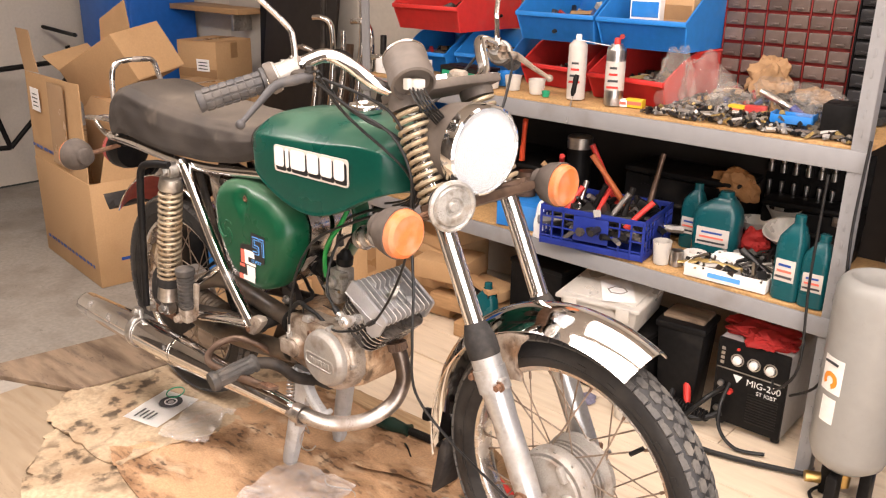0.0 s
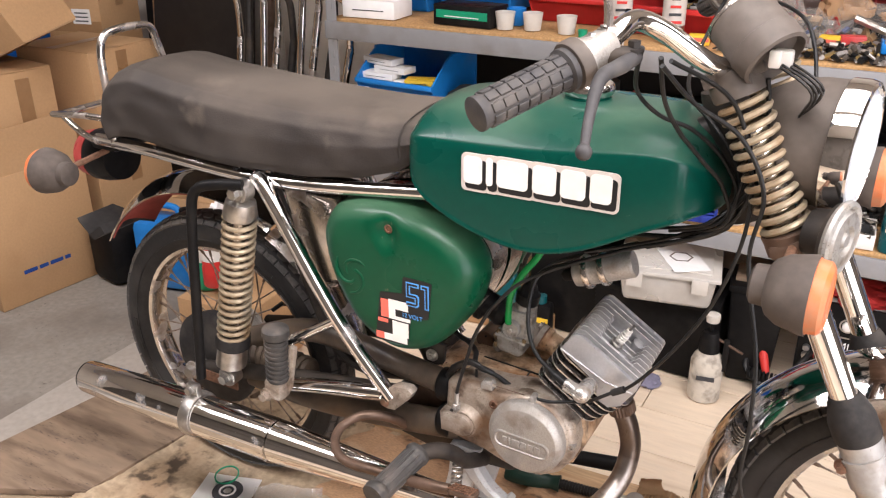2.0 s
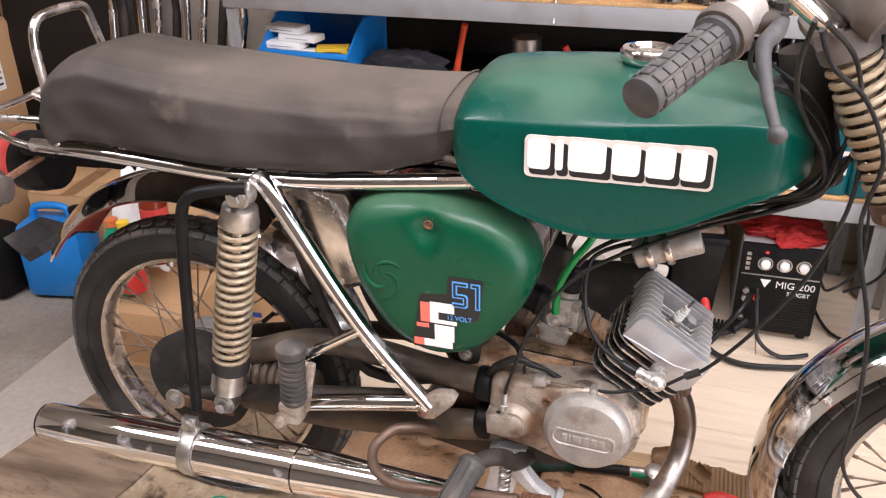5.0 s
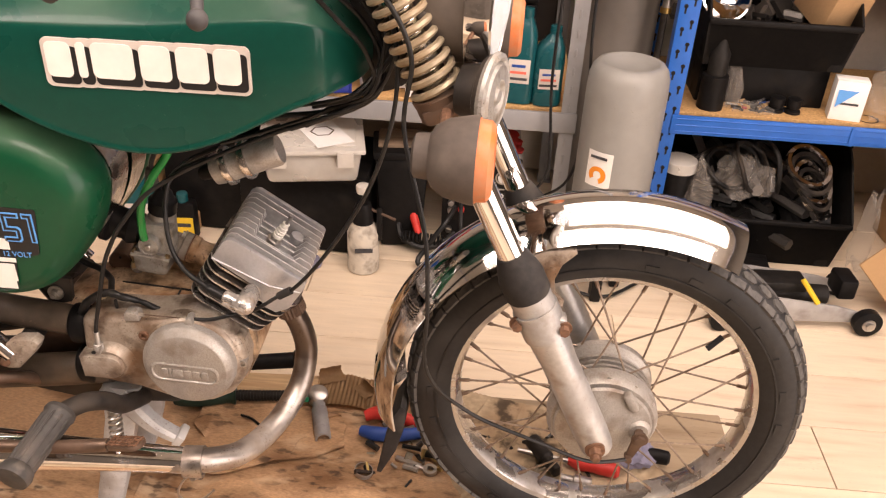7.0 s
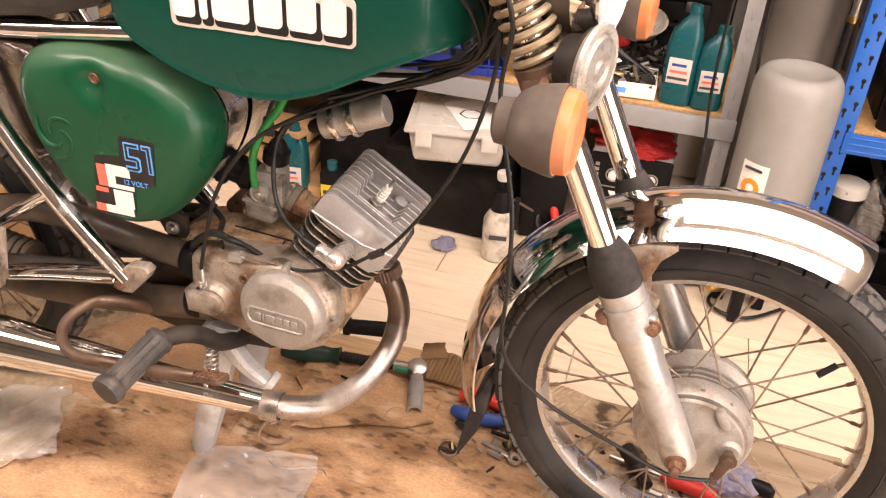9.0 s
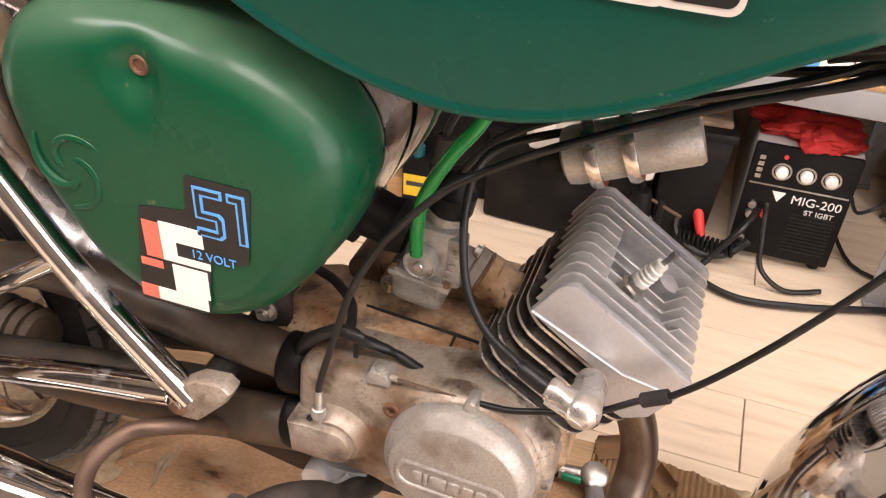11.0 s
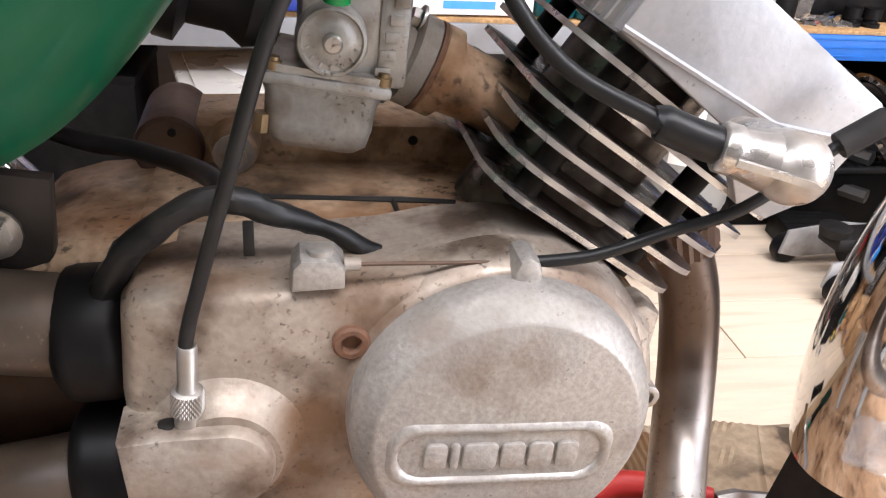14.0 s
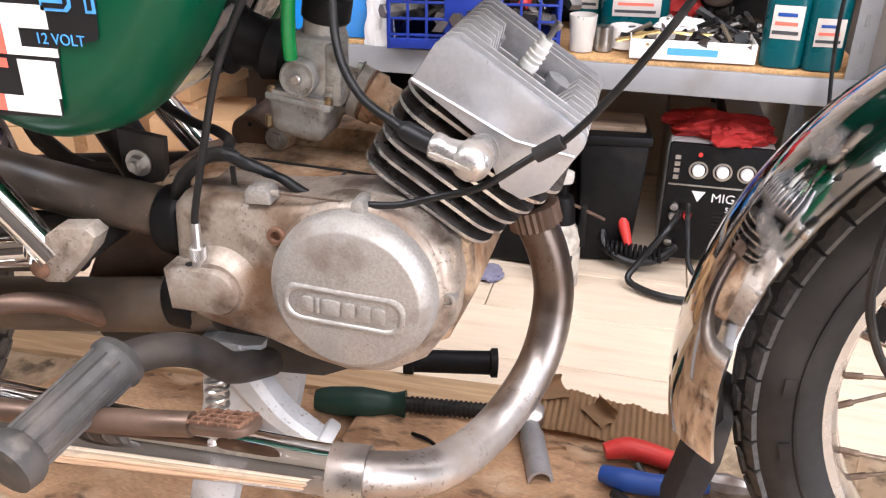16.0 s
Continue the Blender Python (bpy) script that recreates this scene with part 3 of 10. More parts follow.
single("cardboard_sheet", sheet(jag([(-0.19, 0.10), (-0.231, 0.0), (-0.242, -0.106), (-0.237, -0.239), (-0.157, -0.364), (-0.06, -0.38), (0.08, -0.368), (0.20, -0.35), (0.22, -0.20), (0.26, -0.05), (0.22, 0.10), (0.24, 0.25), (-0.06, 0.2)], 0.009, 5, 2), 0.2945, BURNT_PAPER, 0.009, 1, 0.004),
       BURNT_PAPER, "pale cardboard sheet with dark burnt and oily spots", "cardboard")
single("cardboard_sheet", sheet(jag([(0.14, 0.12), (0.19, 0.0), (0.14, -0.10), (0.18, -0.22), (0.13, -0.33), (0.23, -0.36), (0.62, -0.42), (1.05, -0.40), (1.1, -0.12), (1.0, 0.10), (0.93, 0.24), (0.78, 0.28), (0.30, 0.27), (0.17, 0.24)], 0.010, 5, 4), 0.2970, BROWN_PAPER, 0.009, 3, 0.003),
       BROWN_PAPER, "oil-soaked orange-brown cardboard sheet lying on the platform", "cardboard")
single("cardboard_scrap", sheet(jag([(0.60, 0.02), (0.82, 0.11), (0.83, 0.165), (0.74, 0.20), (0.55, 0.19)], 0.012, 4, 8), 0.303, BROWN_PAPER, 0.008, 5),
       BROWN_PAPER, "torn brown cardboard scrap with a ragged edge", "cardboard")
single("cardboard_flap", sheet(jag([(-0.08, -0.33), (-0.06, -0.40), (0.02, -0.455), (0.10, -0.52), (0.35, -0.62), (0.9, -0.66), (1.0, -0.38), (0.6, -0.36), (0.2, -0.32)], 0.012, 5, 12), 0.2905, BURNT_PAPER, 0.005, 9),
       BURNT_PAPER, "burnt and stained cardboard piece hanging over the platform", "cardboard")
def corrugated(outline, z, seed):
    """A torn sheet of bare corrugated board with its flutes showing."""
    bm = B()
    f = bm.faces.new([bm.verts.new((x, y, 0)) for x, y in outline])
    bmesh.ops.triangulate(bm, faces=[f])
    bmesh.ops.subdivide_edges(bm, edges=bm.edges[:], cuts=9, use_grid_fill=True)
    for v in bm.verts:
        v.co.z = z + 0.0012 * math.sin(v.co.x * 700) + max(0.0, 0.3 + noise.noise(Vector((v.co.x * 8 + seed, v.co.y * 8, 1)))) * 0.006
    thicken(bm, 0.003)
    return bm


single("corrugated_board", corrugated(jag([(0.74, 0.20), (0.80, 0.30), (1.02, 0.285), (1.30, 0.25), (1.42, 0.06), (1.38, -0.12), (1.20, -0.10), (1.02, 0.02), (0.93, 0.13)], 0.008, 5, 21), 0.294, 3),
       BURNT_PAPER, "torn corrugated cardboard lying under the front wheel", "cardboard")
bm = B()
cols = []
for i in range(156):
    x = 0.748 + 0.00126 * i
    lo = 0.212 - 0.10 * (x - 0.75) + 0.004 * noise.noise(Vector((x * 60, 1, 0)))
    hi = 0.292 - 0.20 * max(0.0, x - 0.80) + 0.008 * noise.noise(Vector((x * 45, 7, 0)))
    cols.append([bm.verts.new((x, lo + (hi - lo) * k / 5, 0.3115 + 0.0011 * math.sin(x * 2 * math.pi / 0.0076) + 0.005 * max(0.0, noise.noise(Vector((x * 14, k * 0.6, 2)))))) for k in range(6)])
for p, q in zip(cols, cols[1:]):
    for k in range(5):
        bm.faces.new((p[k], q[k], q[k + 1], p[k + 1]))
thicken(bm, 0.002)
single("corrugated_scrap", bm, CARD_IN, "torn piece of fluted brown cardboard by the deck edge", "cardboard", smooth=60)


def curl(label, c, w, L, r, rz):
    """A torn paper layer that has rolled up along one edge."""
    e = B()
    rows = []
    for i in range(15):
        t = i / 14
        a = max(0.0, t - 0.35) / 0.65 * 2.6
        y, z = (t * L, 0.0) if a == 0 else (0.35 * L + r * math.sin(a), r * (1 - math.cos(a)))
        rows.append([e.verts.new((w * (k / 8 - 0.5) * (1 - 0.25 * t) + 0.004 * noise.noise(Vector((k, i * 0.4, 3))), y, z + 0.002 * noise.noise(Vector((k * 0.7, i * 0.3, 5))))) for k in range(9)])
    for p, q in zip(rows, rows[1:]):
        for k in range(8):
            e.faces.new((p[k], p[k + 1], q[k + 1], q[k]))
    thicken(e, 0.0012)
    return single("paper_curl", e, CARD_IN, label, "cardboard", c, rz, smooth=60)


curl("torn brown paper layer curling up at the deck edge", (0.778, 0.262, 0.3155), 0.050, 0.045, 0.011, 24)
curl("small torn brown paper curl on the fluted board", (0.828, 0.238, 0.3155), 0.045, 0.040, 0.010, -50)
single("cardboard_strip", sheet(jag([(0.605, 0.014), (0.646, 0.022), (0.736, 0.076), (0.753, 0.119), (0.699, 0.09), (0.658, 0.065), (0.609, 0.035)], 0.003, 4, 41), 0.3130, BURNT_PAPER, 0.003, 12, 0.0014, 5), BROWN_PAPER, "long torn strip of the top paper layer", "cardboard")
single("plywood_board", plate([(-0.52, -0.405), (-0.20, -0.25), (-0.12, 0.26), (-0.40, 0.26)], -0.0075, 0.0075, 0.0015, m=Matrix.Translation((0, 0, 0.2985)) @ Matrix(((1, 0, 0, 0), (0, 0, 1, 0), (0, 1, 0, 0), (0, 0, 0, 1)))), PLYWOOD,
       "dirty plywood offcut pushed under the cardboard", "board", (0, 0, 0))
single("plywood_strip", box((0.30, 0.235, 0.303), (0.95, 0.05, 0.016), 0.002, Euler((0, 0, radians(3))).to_matrix()), PALE_PINE,
       "narrow pale wooden strip lying along the platform edge", "board")
# ---- the moped ----
RIGHT = (0, -1, 0)
moped = thing("moped", "dusty green light motorcycle under repair on its centre stand", "motorcycle", (0, 0, Z0))


def wheel(name, cx, cy, cz, label, steer=0.0):
    """A spoked wheel: hub, rim, tyre with tread blocks, spokes with nipples."""
    hub = B()
    lathe([(-0.062, 0.02), (-0.06, 0.069), (-0.05, 0.0745), (-0.034, 0.0745), (-0.03, 0.062), (0.012, 0.058), (0.02, 0.072), (0.028, 0.0735), (0.034, 0.058), (0.04, 0.02)], (0, 0, 0), (0, 1, 0), 40, hub)
    w = part(name, hub, ALU_PLAIN, moped, label)
    for h in (-0.022, -0.012, -0.002):
        part("hub_rib", ring((0, h, 0), (0, 1, 0), [(-0.002, 0.055), (-0.002, 0.07), (0.002, 0.07), (0.002, 0.055)], 40), ALU_PLAIN, w)
    part("axle", rod((0, -0.115, 0), (0, 0.115, 0), 0.006, 10), ZINC, w)
    w.matrix_basis = pose(cx, cy, cz, 0, 0, steer)
    prof = [(-0.0205, 0.2135), (-0.0225, 0.2115), (-0.020, 0.203), (-0.013, 0.199), (0, 0.1965), (0.013, 0.199), (0.020, 0.203), (0.0225, 0.2115), (0.0205, 0.2135), (0.017, 0.206), (0, 0.2015), (-0.017, 0.206)]
    part("rim", ring((0, 0, 0), (0, 1, 0), prof, 96), CHROME_WORN if name == "rear_wheel" else RIM, w, "bare metal rim")
    a = [(-0.0215, 0.209), (-0.031, 0.220), (-0.0345, 0.237), (-0.0315, 0.254), (-0.024, 0.2655), (-0.012, 0.2715), (0, 0.273)]
    prof = a + [(-h, r) for h, r in a[-2::-1]] + [(0.018, 0.2085), (-0.018, 0.2085)]
    ty = ring((0, 0, 0), (0, 1, 0), prof, 120)
    for s in (-1, 1):
        ring((0, s * 0.0335, 0), (0, 1, 0), [(-0.0012, 0.2285), (-0.0012, 0.2305), (0.0018, 0.2305), (0.0018, 0.2285)], 120, ty)
        for k in range(26):
            t = 2 * math.pi * (k + 0.5) / 26
            if k % 13 < 7:
                m = Matrix.Rotation(t, 4, "Y") @ Matrix.Translation((0, s * 0.0348, 0.237))
                t2 = B()
                bmesh.ops.create_cube(t2, size=1)
                join(ty, t2, m @ Matrix.Diagonal((0.016, 0.0016, 0.008, 1)))
    part("tyre", ty, TYRE, w, "dusty black tyre")
    blk = B()
    N = 58
    step = 2 * math.pi / N
    for k in range(N):
        for j, (h, tilt, lx, lz) in enumerate(((-0.0275, 0.66, 0.0258, 0.0112), (-0.0140, 0.30, 0.0262, 0.0132), (0.0, 0.0, 0.0262, 0.0132), (0.0140, -0.30, 0.0262, 0.0132), (0.0275, -0.66, 0.0258, 0.0112))):
            tt = (k + (0.5 if j % 2 else 0.0)) * step
            r = float(np.interp(abs(h), [0, 0.0140, 0.0275, 0.0315], [0.2735, 0.2712, 0.2625, 0.254]))
            m = Matrix.Rotation(tt, 4, "Y") @ Matrix.Translation((0, h, r - 0.0006)) @ Matrix.Rotation(tilt, 4, "X")
            hexa = [(-0.5, 0.0), (-0.30, 0.5), (0.30, 0.5), (0.5, 0.0), (0.30, -0.5), (-0.30, -0.5)]
            if j in (0, 4):
                hexa = [(-0.5, 0.5), (-0.25, 0.28), (0.0, 0.5), (0.5, 0.5), (0.5, -0.5), (-0.5, -0.5)] if j == 0 else [(-0.5, 0.5), (0.5, 0.5), (0.5, -0.5), (0.0, -0.5), (-0.25, -0.28), (-0.5, -0.5)]
            lo = [blk.verts.new(m @ Vector((x * lx, y * lz, -0.003))) for x, y in hexa]
            hi = [blk.verts.new(m @ Vector((x * lx * 0.94, y * lz * 0.92, 0.0014))) for x, y in hexa]
            blk.faces.new(hi)
            for i in range(6):
                blk.faces.new((lo[i], lo[(i + 1) % 6], hi[(i + 1) % 6], hi[i]))
    tr = part("tread", blk, TREAD, w, "worn grey hexagonal tread blocks", smooth=0)
    tr["kind"] = "stuff"
    sp = B()
    tube([(0, 0, 0), (0, 0, 1)], 0.0013, 6, curve=False, bm=sp)
    me = None
    for k in range(36):
        t = 2 * math.pi * k / 36
        s = -1 if k % 2 else 1
        off = 0.52 * (1 if (k // 2) % 2 else -1)
        hy, hr = (-0.033 if s < 0 else 0.025), 0.069
        p = Vector((hr * math.sin(t + off), hy, hr * math.cos(t + off)))
        q = Vector((0.199 * math.sin(t), s * 0.004, 0.199 * math.cos(t)))
        L = (q - p).length
        if me is None:
            b = rod((0, 0, 0), (0, 0, L), 0.0015, 6)
            rod((0, 0, L - 0.014), (0, 0, L + 0.002), 0.0027, 6, b)
            me = mesh_of("spoke", b, SPOKE)
            sp.free()
        o = new("spoke", me)
        o.parent = w
        o.matrix_basis = Matrix.LocRotScale(p, (q - p).to_track_quat("Z", "X"), (1, 1, 1))
    v = rod((0.14, -0.012, 0.128), (0.122, -0.02, 0.112), 0.004, 8)
    part("valve", v, BLACK, w)
    return w


STEER = -2.5
SX, SY = 0.885, -0.003


def turned(x, y, z):
    """A point of the straight-ahead front end, turned with the steering."""
    c, s = math.cos(radians(STEER)), math.sin(radians(STEER))
    return Vector((SX + (x - SX) * c - (y - SY) * s, SY + (x - SX) * s + (y - SY) * c, z))


TU = turned
wheel("rear_wheel", 0, 0, 0, "rear spoked wheel with drum hub")
fw = TU(1.211, 0.006, 0)
front = wheel("front_wheel", fw.x, fw.y, 0.005, "front spoked wheel with drum brake", STEER)
# brake plate of the front drum with its lever
bp = B()
lathe([(0.062, 0.03), (0.0635, 0.0655), (0.068, 0.0635), (0.072, 0.046), (0.076, 0.028)], (0, 0, 0), RIGHT, 36, bp)
lathe([(0.062, 0.016), (0.074, 0.015), (0.077, 0.012)], (0.047, 0, 0.006), RIGHT, 20, bp)
box((0.030, -0.071, 0.052), (0.012, 0.014, 0.030), 0.004, Euler((0, radians(-30), 0)).to_matrix(), bp)
part("brake_plate", bp, ALU_PLAIN, front, "dull aluminium brake plate")
for k in range(12):
    a = 2 * math.pi * k / 12
    part("flange_rivet", lathe([(0.046, 0.0042), (0.0535, 0.0042), (0.0545, 0.002)], (0.0700 * math.cos(a), 0, 0.0700 * math.sin(a)), RIGHT, 10), ZINC, front)
lv = B()
rod((0.047, -0.072, 0.006), (0.047, -0.090, 0.006), 0.0065, 12, lv)
hexbolt((0.047, -0.090, 0.006), RIGHT, 0.0075, 0.006, lv)
plate([(0.040, 0.013), (0.054, 0.013), (0.055, 0.0), (0.042, -0.036), (0.033, -0.034), (0.038, 0.0)], -0.088, -0.084, 0.001, lv)
rod((0.0375, -0.081, -0.031), (0.0375, -0.094, -0.031), 0.005, 10, lv)
part("brake_lever", lv, BROWN_STEEL, front, "short brown brake lever")

# frame
FR = B()
for s in (-1, 1):
    tube([(-0.20, s * 0.075, 0.405), (-0.05, s * 0.088, 0.408), (0.21, s * 0.095, 0.402), (0.49, s * 0.085, 0.427), (0.66, s * 0.05, 0.44)], 0.011, 12, bm=FR)
part("seat_rail", FR, CHROME, moped, "chromed seat rails")
for s in (-1, 1):
    d = tube([(0.195, s * 0.108, 0.408), (0.225, s * 0.115, 0.385), (0.335, s * 0.116, 0.207), (0.437, s * 0.115, 0.082)], 0.0125, 12)
    part("frame_stay", d, CHROME, moped, "chromed diagonal frame tube")
b = tube([(0.86, 0, 0.55), (0.6, 0, 0.40), (0.40, 0, 0.36), (0.20, 0, 0.38)], 0.022, 12)
rod((0.905, 0, 0.44), (0.862, 0, 0.60), 0.028, 16, b)
tube([(0.25, 0, 0.38), (0.36, 0, 0.25), (0.45, 0, 0.10)], 0.018, 10, bm=b)
for s in (-1, 1):
    tube([(0.45, s * 0.05, 0.09), (0.30, s * 0.06, 0.1), (0.2, s * 0.07, 0.38)], 0.009, 8, bm=b)
part("frame", b, STEEL_DARK, moped, "black painted main frame")
# swing arm with the oval chain tubes
sw = B()
for s in (-1, 1):
    tube([(0.44, s * 0.09, 0.075), (0.22, s * 0.098, 0.045), (0.0, s * 0.098, 0.0)], [0.016, 0.015, 0.013], 12, bm=sw)
rod((0.44, -0.105, 0.078), (0.44, 0.105, 0.078), 0.013, 12, sw)
part("swing_arm", sw, STEEL_DARK, moped, "black swing arm")
ch = B()
for z0, z1, r in ((0.093, 0.125, 0.0205), (0.024, -0.012, 0.0235)):
    tube([(0.535, -0.055, z0), (0.43, -0.058, z0 * 0.55 + z1 * 0.45), (0.25, -0.06, z1), (0.10, -0.06, z1 * 0.55)], r, 14, bm=ch)
for i in range(9):
    lathe([(0, 0.027), (0.006, 0.031), (0.012, 0.027)], (0.115 + i * 0.013, -0.06, 0.045 - i * 0.002), (1, 0, 0), 18, ch)
tubes = part("chain_tube", ch, TUBE_RUBBER, moped, "black rubber chain tubes")
for z0, r in ((0.094, 0.0275), (0.026, 0.0285)):
    part("tube_collar", lathe([(0, r * 0.78), (0.004, r * 0.96), (0.008, r), (0.020, r), (0.024, r * 0.94), (0.027, r * 0.8)], (0.4935, -0.055, z0), (1, 0, 0.05 if z0 > 0.05 else 0.1), 28), BLACK, tubes, "greasy black rubber collar")
cg = lathe([(0, 0.02), (0.004, 0.088), (0.028, 0.094), (0.034, 0.08), (0.036, 0.02)], (0.02, -0.045, 0.01), RIGHT, 40)
part("chain_guard", cg, RUBBER, moped, "round dusty chain case")
nut = hexbolt((0, -0.112, 0), RIGHT, 0.012, 0.016)
part("axle_nut", nut, ZINC, moped)
tn = box((0.05, -0.112, -0.002), (0.11, 0.004, 0.022), 0.002)
part("chain_tensioner", tn, RUST, moped)

# shock absorbers
for s in (-1, 1):
    y = s * 0.132
    top, low = Vector((0.186, y, 0.40)), Vector((0.112, y, 0.035))
    d = (low - top).normalized()
    sh = part("shock_absorber", rod(top + d * 0.03, top + d * 0.34, 0.011, 12), CHROME_WORN, moped, "oily chromed shock absorber")
    part("spring", coil(top + d * 0.055, top + d * 0.285, 0.0245, 0.0042, 17), SPRING, sh, "exposed yellowed coil spring")
    e = lathe([(0, 0.012), (0.004, 0.024), (0.028, 0.028), (0.032, 0.027)], top + d * 0.022, d, 24)
    part("spring_cap", e, ZINC, sh)
    e = lathe([(0, 0.029), (0.022, 0.03), (0.024, 0.026)], top + d * 0.283, d, 24)
    part("rubber_ring", e, RUBBER, sh)
    e = lathe([(0, 0.025), (0.04, 0.027), (0.044, 0.018)], top + d * 0.305, d, 24)
    part("lower_sleeve", e, ZINC, sh, "dirty zinc lower sleeve")
    for p in (top + d * 0.008, low):
        e = lathe([(0, 0.01), (0.002, 0.018), (0.024, 0.018), (0.026, 0.01)], p + Vector((0, 0.013, 0)), RIGHT, 18)
        hexbolt(p + Vector((0, s * 0.012, 0)), (0, s, 0), 0.009, 0.012, e)
        part("mount_eye", e, ZINC, sh)
hk = tube([(0.20, -0.145, 0.408), (0.165, -0.16, 0.408), (0.125, -0.168, 0.395), (0.11, -0.17, 0.35), (0.098, -0.172, 0.22), (0.085, -0.175, 0.045)], 0.0085, 10)
part("silencer_hanger", hk, BLACK, moped, "black bent steel hanger tube")

# silencer and exhaust pipe
ex = lathe([(0, 0.0265), (0.002, 0.0295), (0.006, 0.0305), (0.15, 0.0345), (0.30, 0.0365), (0.44, 0.0365), (0.72, 0.0215), (0.86, 0.0165), (0.885, 0.0165)], (-0.19, -0.197, -0.025), (0.887, 0.006, 0.024), 40)
sil = part("silencer", ex, CHROME, moped, "long chromed silencer")
e = lathe([(-0.003, 0.0278), (-0.0035, 0.02), (0.05, 0.018)], (-0.19, -0.197, -0.025), (0.887, 0.006, 0.024), 24)
part("tail_pipe", e, SOOT, sil, "sooty outlet")
e = ring((0.088, -0.196, -0.016), (1, 0, 0.03), [(-0.011, 0.036), (-0.011, 0.039), (-0.007, 0.0405), (0.007, 0.0405), (0.011, 0.039), (0.011, 0.036)], 40)
box((0.086, -0.196, 0.032), (0.024, 0.012, 0.026), 0.002, bm=e)
hexbolt((0.086, -0.202, 0.036), RIGHT, 0.007, 0.01, e)
part("silencer_clamp", e, ZINC, sil, "dull grey clamp band")
e = ring((0.26, -0.196, -0.012), (1, 0, 0.03), [(-0.002, 0.0362), (-0.002, 0.0370), (0.002, 0.0370), (0.002, 0.0362)], 40)
part("seam_band", e, CHROME, sil)
pp = tube([(0.772, 0.0, 0.108), (0.787, 0.0, 0.075), (0.794, -0.004, 0.035), (0.787, -0.03, -0.01), (0.763, -0.085, -0.035), (0.735, -0.15, -0.024), (0.695, -0.188, -0.004), (0.66, -0.192, -0.003)], 0.0158, 20, 8)
pipe = part("exhaust_pipe", pp, PIPE, moped, "heat-browned steel exhaust pipe")
e = ring((0.69, -0.191, -0.003), (1, 0.1, 0), [(-0.012, 0.0165), (-0.012, 0.02), (0.012, 0.02), (0.012, 0.0165)], 24)
rod((0.688, -0.2, -0.022), (0.694, -0.185, -0.03), 0.005, 8, e)
part("pipe_clamp", e, PIPE, pipe)
e = B()
rings = []
for h, k in ((-0.009, 0.86), (-0.008, 1.0), (0.008, 1.0), (0.009, 0.86), (0.009, 0.62), (-0.009, 0.62)):
    rings.append([e.verts.new(Vector((0.774, 0, 0.107)) + Vector((-0.287, 0, 0.958)) * h + (Vector((0.958, 0, 0.287)) * math.cos(a) + Vector((0, 1, 0)) * math.sin(a)) * k * (0.0205 if i % 2 else 0.0190)) for i, a in enumerate(2 * math.pi * i / 48 for i in range(48))])
for a, b in zip(rings, rings[1:] + rings[:1]):
    for i in range(48):
        e.faces.new((a[i], a[(i + 1) % 48], b[(i + 1) % 48], b[i]))
bmesh.ops.recalc_face_normals(e, faces=e.faces[:])
part("exhaust_nut", e, BROWN_STEEL, pipe, "ribbed exhaust union nut")

# fuel tank: flat flanks, a crease along the shoulder, a ridge before the nose
TX = [0.470, 0.474, 0.486, 0.500, 0.540, 0.600, 0.670, 0.740, 0.800, 0.835, 0.848, 0.856, 0.872, 0.887, 0.892]
TT = [0.515, 0.537, 0.553, 0.560, 0.565, 0.569, 0.571, 0.572, 0.569, 0.561, 0.554, 0.549, 0.533, 0.513, 0.500]
TBOT = [0.487, 0.468, 0.452, 0.438, 0.415, 0.394, 0.384, 0.404, 0.439, 0.455, 0.460, 0.463, 0.466, 0.468, 0.474]
TW = [0.088, 0.106, 0.120, 0.1245, 0.127, 0.1285, 0.129, 0.128, 0.1255, 0.121, 0.1165, 0.1105, 0.087, 0.061, 0.046]
TC = [0.502, 0.514, 0.519, 0.521, 0.523, 0.525, 0.528, 0.536, 0.542, 0.540, 0.536, 0.532, 0.518, 0.502, 0.490]
sec = []
for x, zt, zb, w, zc in zip(TX, TT, TBOT, TW, TC):
    d = zt - zc
    h = [(0, zt), (0.30 * w, zt - 0.001), (0.55 * w, zt - 0.12 * d), (0.78 * w, zt - 0.46 * d), (0.90 * w, zt - 0.80 * d), (0.957 * w, zc + 0.0012), (0.972 * w, zc - 0.0022), (0.985 * w, zc - 0.012), (1.0 * w, zc * 0.5 + zb * 0.5), (0.992 * w, zb + 0.014), (0.985 * w, zb + 0.007), (0.995 * w, zb + 0.005), (0.995 * w, zb + 0.001), (0.975 * w, zb), (0.95 * w, zb + 0.002), (0.80 * w, zb - 0.004), (0.4 * w, zb + 0.024), (0, zb + 0.03)]
    sec.append([(x, -y, z) for y, z in h] + [(x, y, z) for y, z in h[-2:0:-1]])
tank = part("fuel_tank", loft(sec), GREEN, moped, "dark green fuel tank, dusty and tinted paler on top", smooth=60, subsurf=2)
cp = lathe([(-0.012, 0.03), (0.0, 0.031), (0.004, 0.03)], (0.69, 0, 0.572), (0, 0, 1), 32)
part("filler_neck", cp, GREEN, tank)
cp = lathe([(0.0, 0.031), (0.004, 0.034), (0.012, 0.034), (0.016, 0.031), (0.017, 0.024), (0.013, 0.02), (0.012, 0.001)], (0.69, 0, 0.574), (0, 0, 1), 40)
part("fuel_cap", cp, CHROME, tank, "chromed filler cap")

